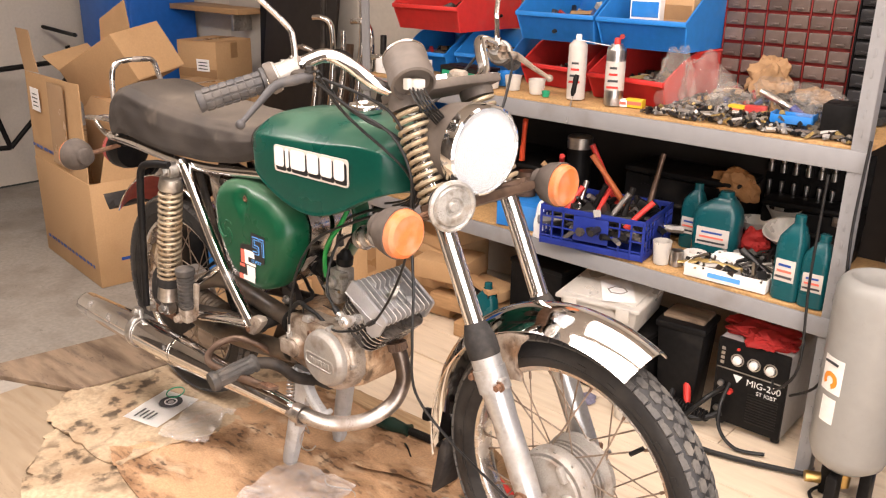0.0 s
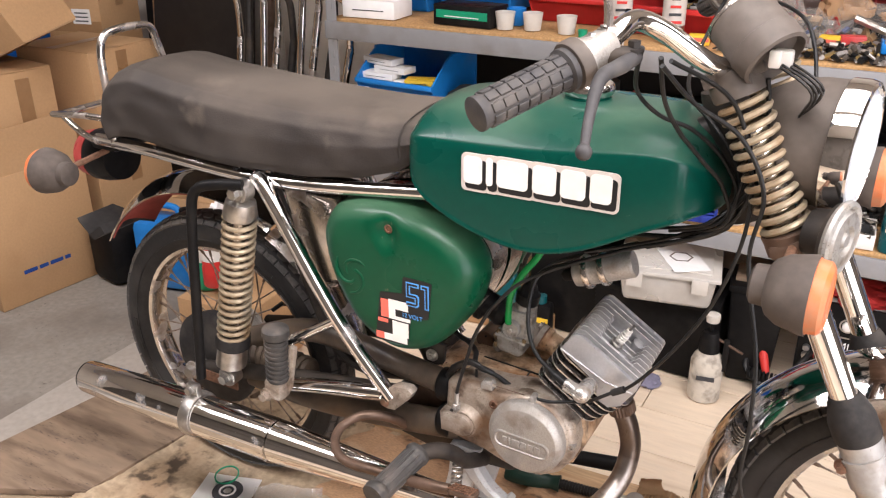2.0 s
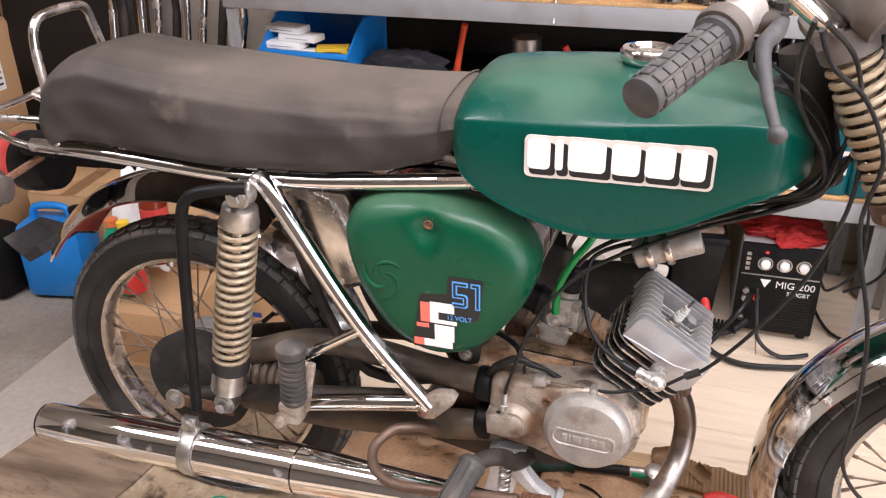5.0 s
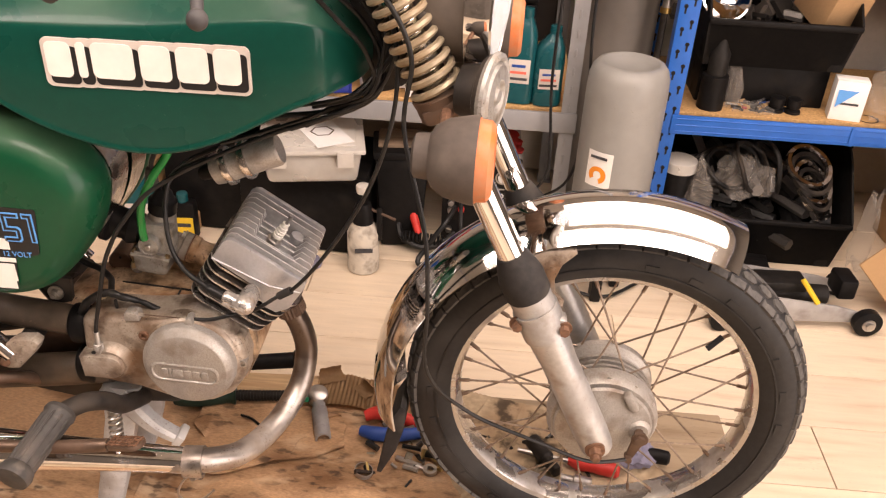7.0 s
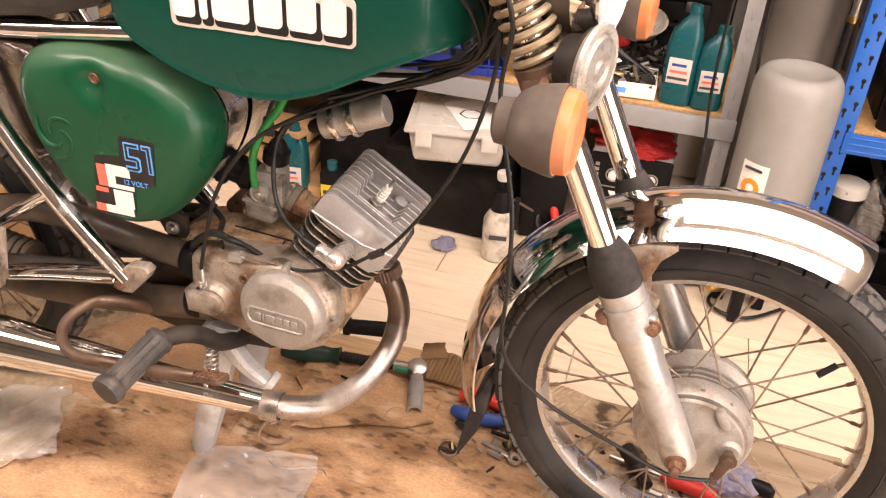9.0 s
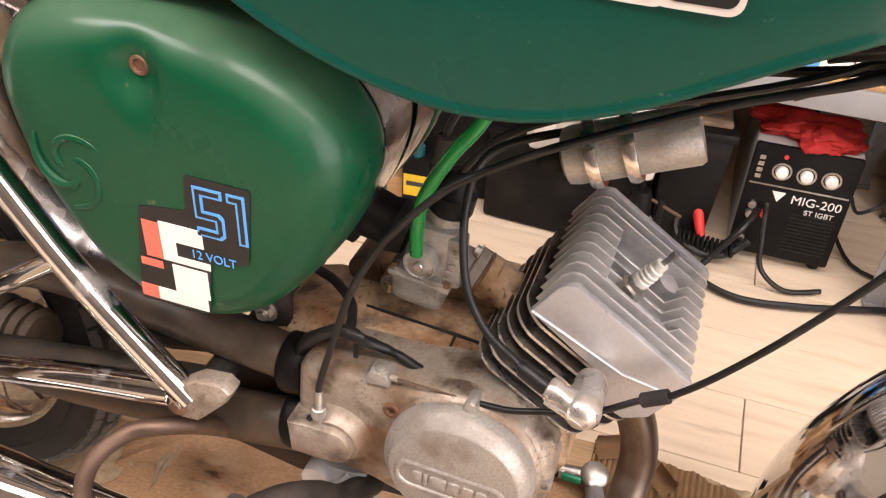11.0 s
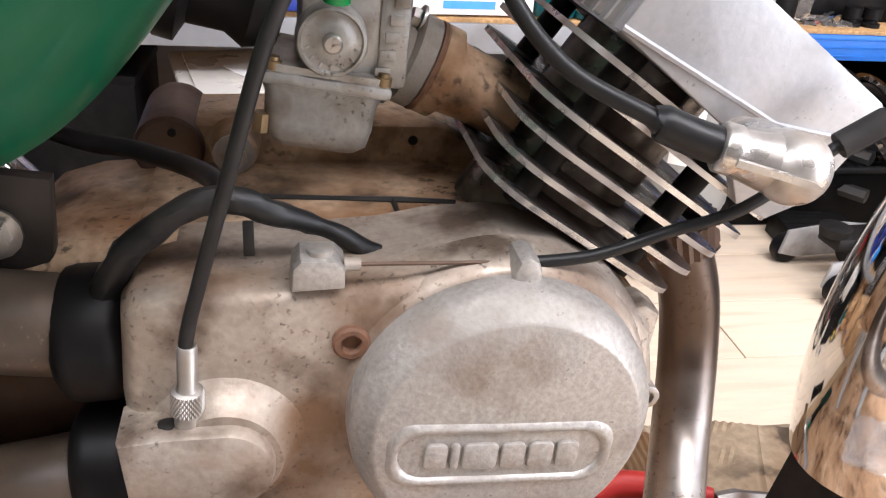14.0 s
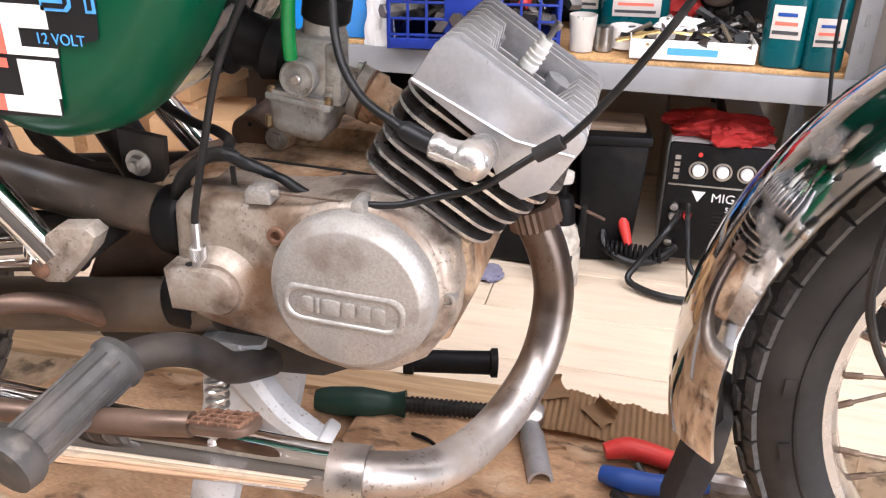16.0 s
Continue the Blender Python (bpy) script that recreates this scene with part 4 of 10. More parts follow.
# tank badge: plain rounded blocks, white over a black shadow, in a pale outline
BX = [(0.5725, 0.030), (0.6050, 0.0125), (0.6200, 0.0465), (0.6695, 0.0350), (0.7068, 0.0360), (0.7450, 0.0310)]
for k, (x0, w) in enumerate(BX):
    cx, cz, h = x0 + w / 2, 0.4895 + 0.0007 * k, 0.039
    e = plate([(cx + 0.0015 + px, cz - 0.0025 + pz) for px, pz in rounded(w + 0.0100, h + 0.0125, 0.007, 5)], -0.1270, -0.1294 - 0.00002 * k, 0.0)
    ob = part("badge_outline", e, DECAL_GREY, tank, "" if k else "pale outline of the block-shaped tank badge", smooth=0)
    e = plate([(cx + 0.0030 + px, cz - 0.0046 + pz) for px, pz in rounded(w + 0.001, h + 0.001, 0.005, 5)], -0.1290, -0.1300 - 0.00002 * k, 0.0)
    part("badge_shadow", e, DECAL_BLACK, ob, smooth=0)
    e = plate([(cx - 0.0012 + px, cz + 0.0012 + pz) for px, pz in rounded(w - 0.0032, h - 0.002, min(0.0065, 0.42 * (w - 0.0032)), 5)], -0.1298, -0.1308 - 0.00002 * k, 0.0)
    part("badge_face", e, DECAL_WHITE, ob, smooth=0)

# side covers
CO = [(0.315, 0.343), (0.322, 0.366), (0.338, 0.388), (0.366, 0.402), (0.402, 0.409), (0.440, 0.409), (0.478, 0.405), (0.515, 0.398), (0.548, 0.386), (0.575, 0.367), (0.591, 0.343), (0.594, 0.315), (0.586, 0.282), (0.572, 0.252), (0.553, 0.226), (0.528, 0.2), (0.502, 0.182), (0.475, 0.171), (0.447, 0.167), (0.418, 0.173), (0.392, 0.187), (0.37, 0.206), (0.35, 0.235), (0.332, 0.268), (0.320, 0.305)]
CCX, CCZ = 0.46, 0.295
CO = [(x - 0.009 * max(0.0, min(1.0, (x - 0.50) / 0.06)), z) for x, z in CO]
COS = smooth_path([(x, 0, z) for x, z in CO[-1:] + CO + CO[:2]], 4)[4:4 + 4 * len(CO)]


def cover(s):
    rings = []
    for y, k in ((0.055, 0.985), (0.062, 1.0), (0.076, 1.0), (0.089, 0.990), (0.100, 0.970), (0.109, 0.938), (0.116, 0.895), (0.121, 0.845), (0.1250, 0.79), (0.1263, 0.73), (0.1271, 0.67), (0.1277, 0.61), (0.1282, 0.54), (0.1286, 0.44), (0.1288, 0.3), (0.129, 0.14)):
        rings.append([Vector((CCX + (p.x - CCX) * k, s * y, CCZ + (p.z - CCZ) * k)) for p in COS])
    for rg in rings:
        for p in rg:
            d = math.hypot(p.x - 0.444, (p.z - 0.370) * 0.85)
            if abs(p.y) > 0.1 and d < 0.027:
                p.y -= s * 0.0125 * (0.5 + 0.5 * math.cos(math.pi * d / 0.027))
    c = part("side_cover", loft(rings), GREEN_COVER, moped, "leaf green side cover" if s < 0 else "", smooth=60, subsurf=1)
    k = lathe([(-0.004, 0.0075), (0.0015, 0.0072), (0.003, 0.006), (0.003, 0.0045), (0.001, 0.0042), (0.001, 0.0005)], (0.444, s * 0.1155, 0.3745), (0, s, 0), 16)
    part("lock_bolt", k, RUST, c, "rusty fastening screw")
    rim = [[Vector((CCX + (p.x - CCX) * k, s * y, CCZ + (p.z - CCZ) * k)) for p in COS] for y, k in ((0.056, 0.982), (0.006, 0.976), (0.006, 0.966), (0.056, 0.972), (0.056, 0.982))]
    part("inner_rim", loft(rim, caps=False), CHROME_WORN, c, "bare worn metal inner rim", smooth=60)
    return c


cov = cover(-1)
cover(1)
# pressed swirl emblem in the cover
for k in range(3):
    a = radians(120 * k + 20)
    e = tube([(0.383 + 0.034 * math.cos(a + t) * (1 - 0.27 * t), -0.1268, 0.293 + 0.034 * math.sin(a + t) * (1 - 0.27 * t)) for t in (0, 0.5, 1.0, 1.5, 2.0, 2.5, 3.0)], [0.0012, 0.003, 0.0034, 0.0034, 0.0034, 0.003, 0.0012], 8, 4)
    part("pressed_emblem", e, GREEN_COVER, cov)
# printed decal
DY = -0.1292


def flat(name, x0, z0, x1, z1, material, label=""):
    e = plate([(x0, z0), (x1, z0), (x1, z1), (x0, z1)], DY - 0.0003, DY - 0.0010, 0)
    return part(name, e, material, dec, label, smooth=0)


e = plate([(0.4335, 0.2765), (0.4355, 0.2775), (0.471, 0.2825), (0.4735, 0.3085), (0.476, 0.3105), (0.520, 0.3095), (0.5215, 0.307), (0.5155, 0.251), (0.5135, 0.2488), (0.486, 0.2432), (0.4795, 0.198), (0.477, 0.1965), (0.4245, 0.1945), (0.4225, 0.1965)], DY + 0.0006, DY - 0.0002, 0)
dec = part("decal", e, DECAL_BLACK, cov, "black decal with white and red blocks and blue numerals", smooth=0)
flat("red_block", 0.4345, 0.2365, 0.4475, 0.2665, DECAL_RED)
flat("red_block", 0.4285, 0.2275, 0.4460, 0.2335, DECAL_RED)
flat("red_block", 0.4245, 0.1985, 0.4385, 0.2095, DECAL_RED)
flat("white_block", 0.4480, 0.2540, 0.4815, 0.2685, DECAL_WHITE)
flat("white_block", 0.4480, 0.2365, 0.4595, 0.2540, DECAL_WHITE)
flat("white_block", 0.4595, 0.2365, 0.4850, 0.2420, DECAL_WHITE)
flat("white_block", 0.4540, 0.2097, 0.4815, 0.2337, DECAL_WHITE)
flat("white_block", 0.4390, 0.1985, 0.4790, 0.2095, DECAL_WHITE)
TR = Euler((radians(90), 0, 0)).to_matrix().to_4x4()


def five(x, z, w, h, s, i):
    """The outline of a square-cut 5, drawn in by i all round."""
    c, m1 = 0.003, 0.36 * h
    m2 = m1 + s
    return [(x + a, z + b) for a, b in ((i, h - i), (w - i, h - i), (w - i, h - s + i), (s - i, h - s + i), (s - i, m2 - i), (w - i - c, m2 - i), (w - i, m2 - i - c), (w - i, c + i), (w - i - c, i), (i, i), (i, s - i), (w - s + i, s - i), (w - s + i, m1 + i), (i, m1 + i))]


def one(x, z, w, h, s, i):
    """The outline of a square-cut 1."""
    return [(x + a, z + b) for a, b in ((i, h - i), (w - i, h - i), (w - i, i), (w - s + i, i), (w - s + i, h - s + i), (i, h - s + i))]


for digit, x, w in ((five, 0.4790, 0.0215), (one, 0.5040, 0.0130)):
    e = plate(digit(x, 0.2655, w, 0.0385, 0.0068, 0.0), DY - 0.0003, DY - 0.0010, 0)
    nm = part("numeral", e, DECAL_BLUE, dec, "blue outlined numeral", smooth=0)
    e = plate(digit(x, 0.2655, w, 0.0385, 0.0068, 0.0019), DY - 0.0010, DY - 0.0014, 0)
    part("numeral_fill", e, DECAL_BLACK, nm, smooth=0)
part("caption", text_mesh("12 VOLT", 0.0098, 0.0002, Matrix.Translation((0.4885, DY - 0.0008, 0.2478)) @ TR @ Matrix.Diagonal((0.95, 1, 1, 1))), DECAL_BLUE, dec, "small blue lettering 12 VOLT", smooth=0)

# seat with handrail
SXS = [-0.170, -0.166, -0.148, -0.115, -0.065, 0.01, 0.14, 0.28, 0.38, 0.45, 0.482, 0.494]
STT = [0.455, 0.492, 0.522, 0.545, 0.556, 0.546, 0.534, 0.527, 0.528, 0.531, 0.527, 0.512]
SBB = [0.425, 0.412, 0.416, 0.428, 0.432, 0.424, 0.419, 0.424, 0.434, 0.456, 0.478, 0.492]
SWW = [0.068, 0.088, 0.100, 0.106, 0.110, 0.113, 0.115, 0.114, 0.109, 0.102, 0.095, 0.086]
sec = []
for x, zt, zb, w in zip(SXS, STT, SBB, SWW):
    h = [(0, zt), (0.45 * w, zt - 0.002), (0.75 * w, zt - 0.009), (0.92 * w, zt - 0.026), (1.0 * w, zt * 0.5 + zb * 0.5), (0.99 * w, zb + 0.014), (0.95 * w, zb), (0.5 * w, zb - 0.002), (0, zb - 0.002)]
    sec.append([(x, -y, z) for y, z in h] + [(x, y, z) for y, z in h[-2:0:-1]])
sb = loft(sec)
bmesh.ops.subdivide_edges(sb, edges=sb.edges[:], cuts=4, use_grid_fill=True)
for v in sb.verts:
    if v.co.z < 0.51:
        v.co.y += 0.005 * noise.noise(Vector((v.co.x * 14 + v.co.z * 22, 0, v.co.z * 9))) + 0.0035 * abs(noise.noise(Vector((v.co.x * 24 - v.co.z * 30, 4, v.co.z * 12))))
    v.co.z += 0.0025 * noise.noise(Vector((v.co.x * 9, v.co.y * 8, 2)))
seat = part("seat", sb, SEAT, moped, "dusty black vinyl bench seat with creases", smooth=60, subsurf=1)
e = tube([(0.455, -y, z) for y, z in ((0.098, 0.47), (0.1, 0.495), (0.094, 0.512), (0.078, 0.524), (0.04, 0.531), (0, 0.533))] + [(0.455, y, z) for y, z in ((0.04, 0.531), (0.078, 0.524), (0.094, 0.512), (0.1, 0.495))], 0.0016, 6)
part("seat_piping", e, SEAT, seat)
e = tube([(-0.145, -0.085, 0.40), (-0.146, -0.082, 0.48), (-0.154, -0.076, 0.558), (-0.156, -0.062, 0.588), (-0.154, -0.035, 0.596), (-0.152, 0.01, 0.596), (-0.150, 0.036, 0.590), (-0.148, 0.047, 0.558), (-0.140, 0.062, 0.48), (-0.145, 0.085, 0.40)], 0.0068, 10)
tube([(-0.145, -0.085, 0.45), (-0.22, -0.088, 0.449), (-0.298, -0.084, 0.440), (-0.315, -0.05, 0.432), (-0.315, 0.05, 0.432), (-0.298, 0.084, 0.440), (-0.22, 0.088, 0.449), (-0.145, 0.085, 0.45)], 0.006, 10, bm=e)
tube([(-0.31, -0.06, 0.434), (-0.24, -0.07, 0.405), (-0.17, -0.075, 0.40)], 0.006, 10, bm=e)
tube([(-0.31, 0.06, 0.434), (-0.24, 0.07, 0.405), (-0.17, 0.075, 0.40)], 0.006, 10, bm=e)
part("luggage_rail", e, CHROME_WORN, moped, "chromed grab and luggage rail")


# mudguards: a curved strip with rolled edges
def mudguard(cx, cz, R, a0, a1, w, n=40, crown=0.026, yaw=0.0, oy=0.0):
    bm = B()
    rings = []
    for i in range(n + 1):
        a = radians(a0 + (a1 - a0) * i / n)
        c = Vector((math.cos(a), 0, math.sin(a)))
        pr = []
        for k in range(-6, 7):
            u = k / 6
            pr.append(((R + crown * (math.cos(u * 1.35) - 0.25)) - 0.0, u * w))
        row = [Vector((cx, oy, cz)) + c * r + Vector((0, y, 0)) for r, y in pr]
        row += [Vector((cx, oy, cz)) + c * (r - 0.002) + Vector((0, y * 0.97, 0)) for r, y in pr[::-1]]
        rings.append([bm.verts.new(p) for p in row])
    skin(bm, rings)
    return bm


fg = mudguard(0, 0, 0.2895, 64.5, 191, 0.061, 64, 0.044)
fm = part("front_mudguard", fg, CHROME, moped, "chromed front mudguard", smooth=60)
fm.matrix_basis = pose(fw.x, fw.y, 0.0, 0, 0, STEER)
for s in (-1, 1):
    e = plate([(-0.135, 0.250), (-0.105, 0.266), (-0.068, 0.272), (-0.066, 0.266), (-0.082, 0.248), (-0.089, 0.226), (-0.086, 0.206), (-0.074, 0.196), (-0.075, 0.184), (-0.108, 0.180), (-0.126, 0.21)], s * 0.052, s * 0.060, 0.002)
    part("fork_bridge", e, ALU, fm, "grey cast fork bridge")
e = plate([(-0.278, -0.030), (-0.293, -0.060), (-0.312, -0.166), (-0.305, -0.167), (-0.283, -0.118), (-0.273, -0.075), (-0.270, -0.035)], -0.036, 0.036, 0.003)
part("mud_flap", e, RUBBER, fm, "black rubber mud flap")
e = rod((-0.2330, -0.0500, 0.171), (-0.2405, -0.0450, 0.1760), 0.0052, 14)
part("drain_hole", e, SOOT, fm)

e = mudguard(0.01, 0.03, 0.300, 60, 148, 0.058, 44, 0.036)
rmg = part("rear_mudguard", e, CHROME, moped, "chromed rear mudguard", smooth=60)
e = mudguard(0.01, 0.03, 0.2965, 92, 146, 0.055, 30, 0.034)
part("mudguard_inside", e, mat("red_oxide_primer", (0.28, 0.05, 0.04), 0.6, 0, 0.2, 40, 0.1), rmg, "red-brown primed underside")
e = mudguard(0.01, 0.02, 0.285, 12, 62, 0.046)
part("inner_mudguard", e, CHROME_WORN, rmg, "dull bare metal inner mudguard")
e = loft([[(-0.262, -0.058, 0.216), (-0.262, 0.058, 0.216), (-0.252, 0.058, 0.201), (-0.252, -0.058, 0.201)], [(-0.292, -0.062, 0.194), (-0.292, 0.062, 0.194), (-0.282, 0.062, 0.184), (-0.282, -0.062, 0.184)], [(-0.345, -0.045, 0.212), (-0.345, 0.045, 0.212), (-0.341, 0.045, 0.205), (-0.341, -0.045, 0.205)]])
part("rear_mud_flap", e, RUBBER, rmg, "black rubber flap on the mudguard end")

e = plate([(0.185, 0.375), (0.300, 0.375), (0.335, 0.230), (0.262, 0.195), (0.215, 0.250)], -0.046, 0.046, 0.016)
part("inner_panel", e, CHROME_WORN, moped, "dull bare metal panel under the seat", smooth=60)

# tail lamp and rear indicators
e = lathe([(0, 0.045), (0.03, 0.05), (0.055, 0.05), (0.06, 0.046)], (-0.235, 0, 0.345), (-1, 0, -0.05), 28)
tl = part("tail_lamp", e, BLACK, moped, "round tail lamp with a red lens")
e = lathe([(0.058, 0.049), (0.085, 0.044), (0.1, 0.03), (0.104, 0.005)], (-0.235, 0, 0.345), (-1, 0, -0.05), 28)
part("tail_lens", e, RED_LENS, tl, "faded red lens")
e = box((-0.225, 0, 0.385), (0.07, 0.10, 0.03), 0.01)
part("lamp_bracket", e, BLACK, tl)


def indicator(c, d, inner, name):
    c, d = Vector(c), Vector(d).normalized()
    e = lathe([(-0.057, 0.016), (-0.054, 0.021), (-0.041, 0.022), (-0.037, 0.029), (-0.025, 0.0365), (-0.004, 0.041), (0.0, 0.0415), (0.003, 0.0415)], c, d, 28)
    ob = part(name, e, INDICATOR_RUBBER, moped, "indicator lamp with a dusty brown rubber body")
    e = lathe([(0.002, 0.0395), (0.004, 0.0395), (0.004, 0.0385), (0.014, 0.0375), (0.017, 0.034), (0.0185, 0.031), (0.0175, 0.028), (0.0185, 0.012), (0.0185, 0.001)], c, d, 28)
    part("indicator_lens", e, ORANGE, ob, "orange plastic lens")
    e = rod(c - d * 0.03, inner, 0.006, 8)
    part("indicator_stalk", e, RUST, ob, "rusty stalk")
    return ob


indicator((-0.262, -0.145, 0.356), (-1, -0.1, 0), (-0.225, -0.04, 0.37), "rear_indicator")
indicator((-0.262, 0.145, 0.356), (-1, 0.1, 0), (-0.225, 0.04, 0.37), "rear_indicator")

# fork
for s in (-1, 1):
    y = s * 0.086 - 0.009
    low, boot, up = TU(1.213, y, -0.018), TU(1.075, y, 0.255), TU(0.892, y, 0.64)
    ax = (up - low).normalized()
    b0 = low + ax * ((boot - low).length - 0.01)
    leg = part("fork_leg", lathe([(0.016, 0.014), (0.019, 0.0195), (0.026, 0.0215), (0.05, 0.0225), (0.17, 0.0225), (0.20, 0.0245), (0.285, 0.026)], low, ax, 24), ALU_PAINT, moped, "silver painted fork slider")
    e = lathe([(0, 0.0165), (0.4, 0.0165)], b0 - ax * 0.02, ax, 20)
    part("stanchion", e, CHROME, leg, "chromed fork tube")
    e = lathe([(-0.020, 0.0255), (-0.016, 0.0275), (0.010, 0.0275), (0.016, 0.026), (0.034, 0.0205), (0.040, 0.018)], b0, ax, 24)
    part("dust_boot", e, RUBBER, leg, "black rubber dust cap")
    s0 = low + ax * 0.545
    e = coil(s0, s0 + ax * 0.165, 0.0255, 0.0042, 12.5)
    part("fork_spring", e, SPRING, leg, "exposed yellowed coil spring")
    e = lathe([(-0.012, 0.018), (-0.008, 0.029), (0.0, 0.03), (0.003, 0.024)], s0, ax, 24)
    part("spring_seat", e, BROWN_STEEL, leg)
    e = lathe([(0, 0.03), (0.012, 0.031), (0.03, 0.026), (0.034, 0.012)], s0 + ax * 0.163, ax, 24)
    part("spring_cover", e, BROWNCAP, leg)
    c0 = low + ax * 0.238
    e = ring(c0, ax, [(-0.02, 0.024), (-0.02, 0.028), (0.02, 0.028), (0.02, 0.024)], 24)
    f = TU(1.0, 0, 0) - TU(0, 0, 0)
    for q in (-1, 1):
        o = c0 + f.normalized() * q * 0.028 + Vector((0, s * 0.004, 0))
        box(o - f.normalized() * q * 0.006, (0.018, 0.022, 0.024), 0.005, bm=e)
    part("fork_clamp", e, ALU_PAINT, leg, "grey clamp lugs")
    for q in (-1, 1):
        o = c0 + f.normalized() * q * 0.028 + Vector((0, s * 0.012, 0))
        part("clamp_bolt", hexbolt(o, (0, s, 0), 0.0062, 0.012), RUST, leg, "rusty clamp bolt")
    e = lathe([(0, 0.013), (0.004, 0.013)], low + ax * 0.036 + Vector((0, s * 0.018, 0)), (0, s, 0), 16)
    hexbolt(low + ax * 0.036 + Vector((0, s * 0.02, 0)), (0, s, 0), 0.0085, 0.014, e)
    rod(low + ax * 0.036 + Vector((0, s * 0.03, 0)), low + ax * 0.036 + Vector((0, s * 0.040, 0)), 0.005, 10, e)
    part("axle_bolt", e, RUST, leg, "rusty axle nut")
e = box(TU(0.985, 0, 0.46), (0.05, 0.25, 0.018), 0.006, Euler((0, radians(-26), radians(STEER))).to_matrix())
for s in (-1, 1):
    ring(TU(0.977, s * 0.097, 0.462), (0.43, 0, -0.9), [(-0.012, 0.017), (-0.012, 0.027), (0.012, 0.027), (0.012, 0.017)], 20, e)
part("lower_fork_yoke", e, BROWN_STEEL, moped, "brown-black lower fork yoke")
e = plate([(-0.03, -0.12), (0.035, -0.11), (0.045, 0), (0.035, 0.11), (-0.03, 0.12), (-0.045, 0)], -0.008, 0.008, 0.003, m=Matrix.Translation(TU(0.893, 0, 0.642)) @ Euler((0, radians(-24), radians(STEER))).to_matrix().to_4x4() @ Euler((radians(90), 0, 0)).to_matrix().to_4x4())
part("upper_fork_yoke", e, BROWNCAP, moped, "dusty upper fork yoke")
e = rod(TU(0.89, 0, 0.64), TU(0.885, 0, 0.665), 0.018, 6)
part("steering_nut", e, CHROME, moped)

# headlamp
hc = Vector((1.024, -0.044, 0.560))
hd = Vector((0.985, -0.13, -0.02)).normalized()
e = lathe([(-0.125, 0.012), (-0.12, 0.033), (-0.105, 0.052), (-0.08, 0.066), (-0.05, 0.072), (-0.012, 0.0735)], hc, hd, 40)
hl = part("headlamp", e, BROWNCAP, moped, "headlamp with a dusty brown-black shell")
e = lathe([(-0.024, 0.0738), (-0.022, 0.0762), (-0.004, 0.0768), (0.003, 0.0750), (0.005, 0.0715), (-0.003, 0.070), (-0.010, 0.069)], hc, hd, 48)
part("headlamp_ring", e, CHROME, hl, "chromed rim ring")
e = lathe([(-0.05, 0.002), (-0.035, 0.040), (-0.010, 0.067), (-0.0075, 0.0685)], hc, hd, 40)
part("reflector", e, REFLECTOR, hl, "silvered bowl reflector")
e = lathe([(-0.006, 0.0705), (0.001, 0.0705), (0.006, 0.057), (0.0105, 0.033), (0.012, 0.001)], hc, hd, 40)
part("headlamp_lens", e, LENS, hl, "ribbed clear glass lens").visible_shadow = False
e = B()
hs = hd.cross(Vector((0, 0, 1))).normalized()
hu = hs.cross(hd)
for k in range(-15, 16):
    o = k * 0.0042
    hgt = math.sqrt(max(0.0, 0.062 ** 2 - o * o))
    pts = []
    for q in range(-5, 6):
        v = hgt * q / 5
        rr = math.hypot(o, v)
        hh = np.interp(rr, [0, 0.033, 0.057, 0.0705], [0.012, 0.0105, 0.006, 0.001])
        pts.append(hc + hd * hh + hs * o + hu * v)
    tube(pts, 0.0007, 5, 1, bm=e)
ribs = part("lens_rib", e, LENS, hl)
ribs["kind"] = "stuff"
ribs.visible_shadow = False
for s in (-1, 1):
    e = tube([TU(0.95, s * 0.10, 0.55), TU(0.975, s * 0.092, 0.556), hc - hd * 0.045 + Vector((0, s * 0.066, 0))], 0.006, 8)
    part("headlamp_bracket", e, BROWNCAP, hl)

# horn
hp, hn = Vector((1.029, -0.125, 0.482)), Vector((0.95, -0.31, 0.0))
e = lathe([(-0.040, 0.012), (-0.036, 0.026), (-0.016, 0.030), (-0.013, 0.038), (-0.007, 0.041)], hp, hn, 32)
hr = part("horn", e, STEEL_DARK, moped, "round horn beside the headlamp")
e = lathe([(-0.008, 0.041), (-0.004, 0.0435), (0.0, 0.0425), (0.002, 0.038), (-0.001, 0.034), (0.003, 0.031), (0.004, 0.017), (0.0, 0.014), (0.0, 0.010), (0.004, 0.007), (0.004, 0.001)], hp, hn, 40)
part("horn_face", e, CARB, hr, "silver embossed horn face")
e = rod(hp - hn * 0.04, TU(0.975, -0.07, 0.475), 0.006, 8)
part("horn_bracket", e, STEEL_DARK, hr)

indicator((1.013, -0.228, 0.459), TU(2, 0, 0) - TU(1, 0, 0), TU(0.985, -0.10, 0.462), "front_indicator")
q = TU(1.035, 0.160, 0.468)
indicator(q, TU(2, 0, 0) - TU(1, 0, 0), TU(0.985, 0.10, 0.462), "front_indicator")

# handlebar and controls
def mir(p):
    """The mirrored point on the far side of the steering's own plane."""
    c, s = math.cos(radians(-STEER)), math.sin(radians(-STEER))
    x, y = p[0] - SX, p[1] - SY
    lx, ly = x * c - y * s, x * s + y * c
    return TU(SX + lx, SY - ly, p[2])


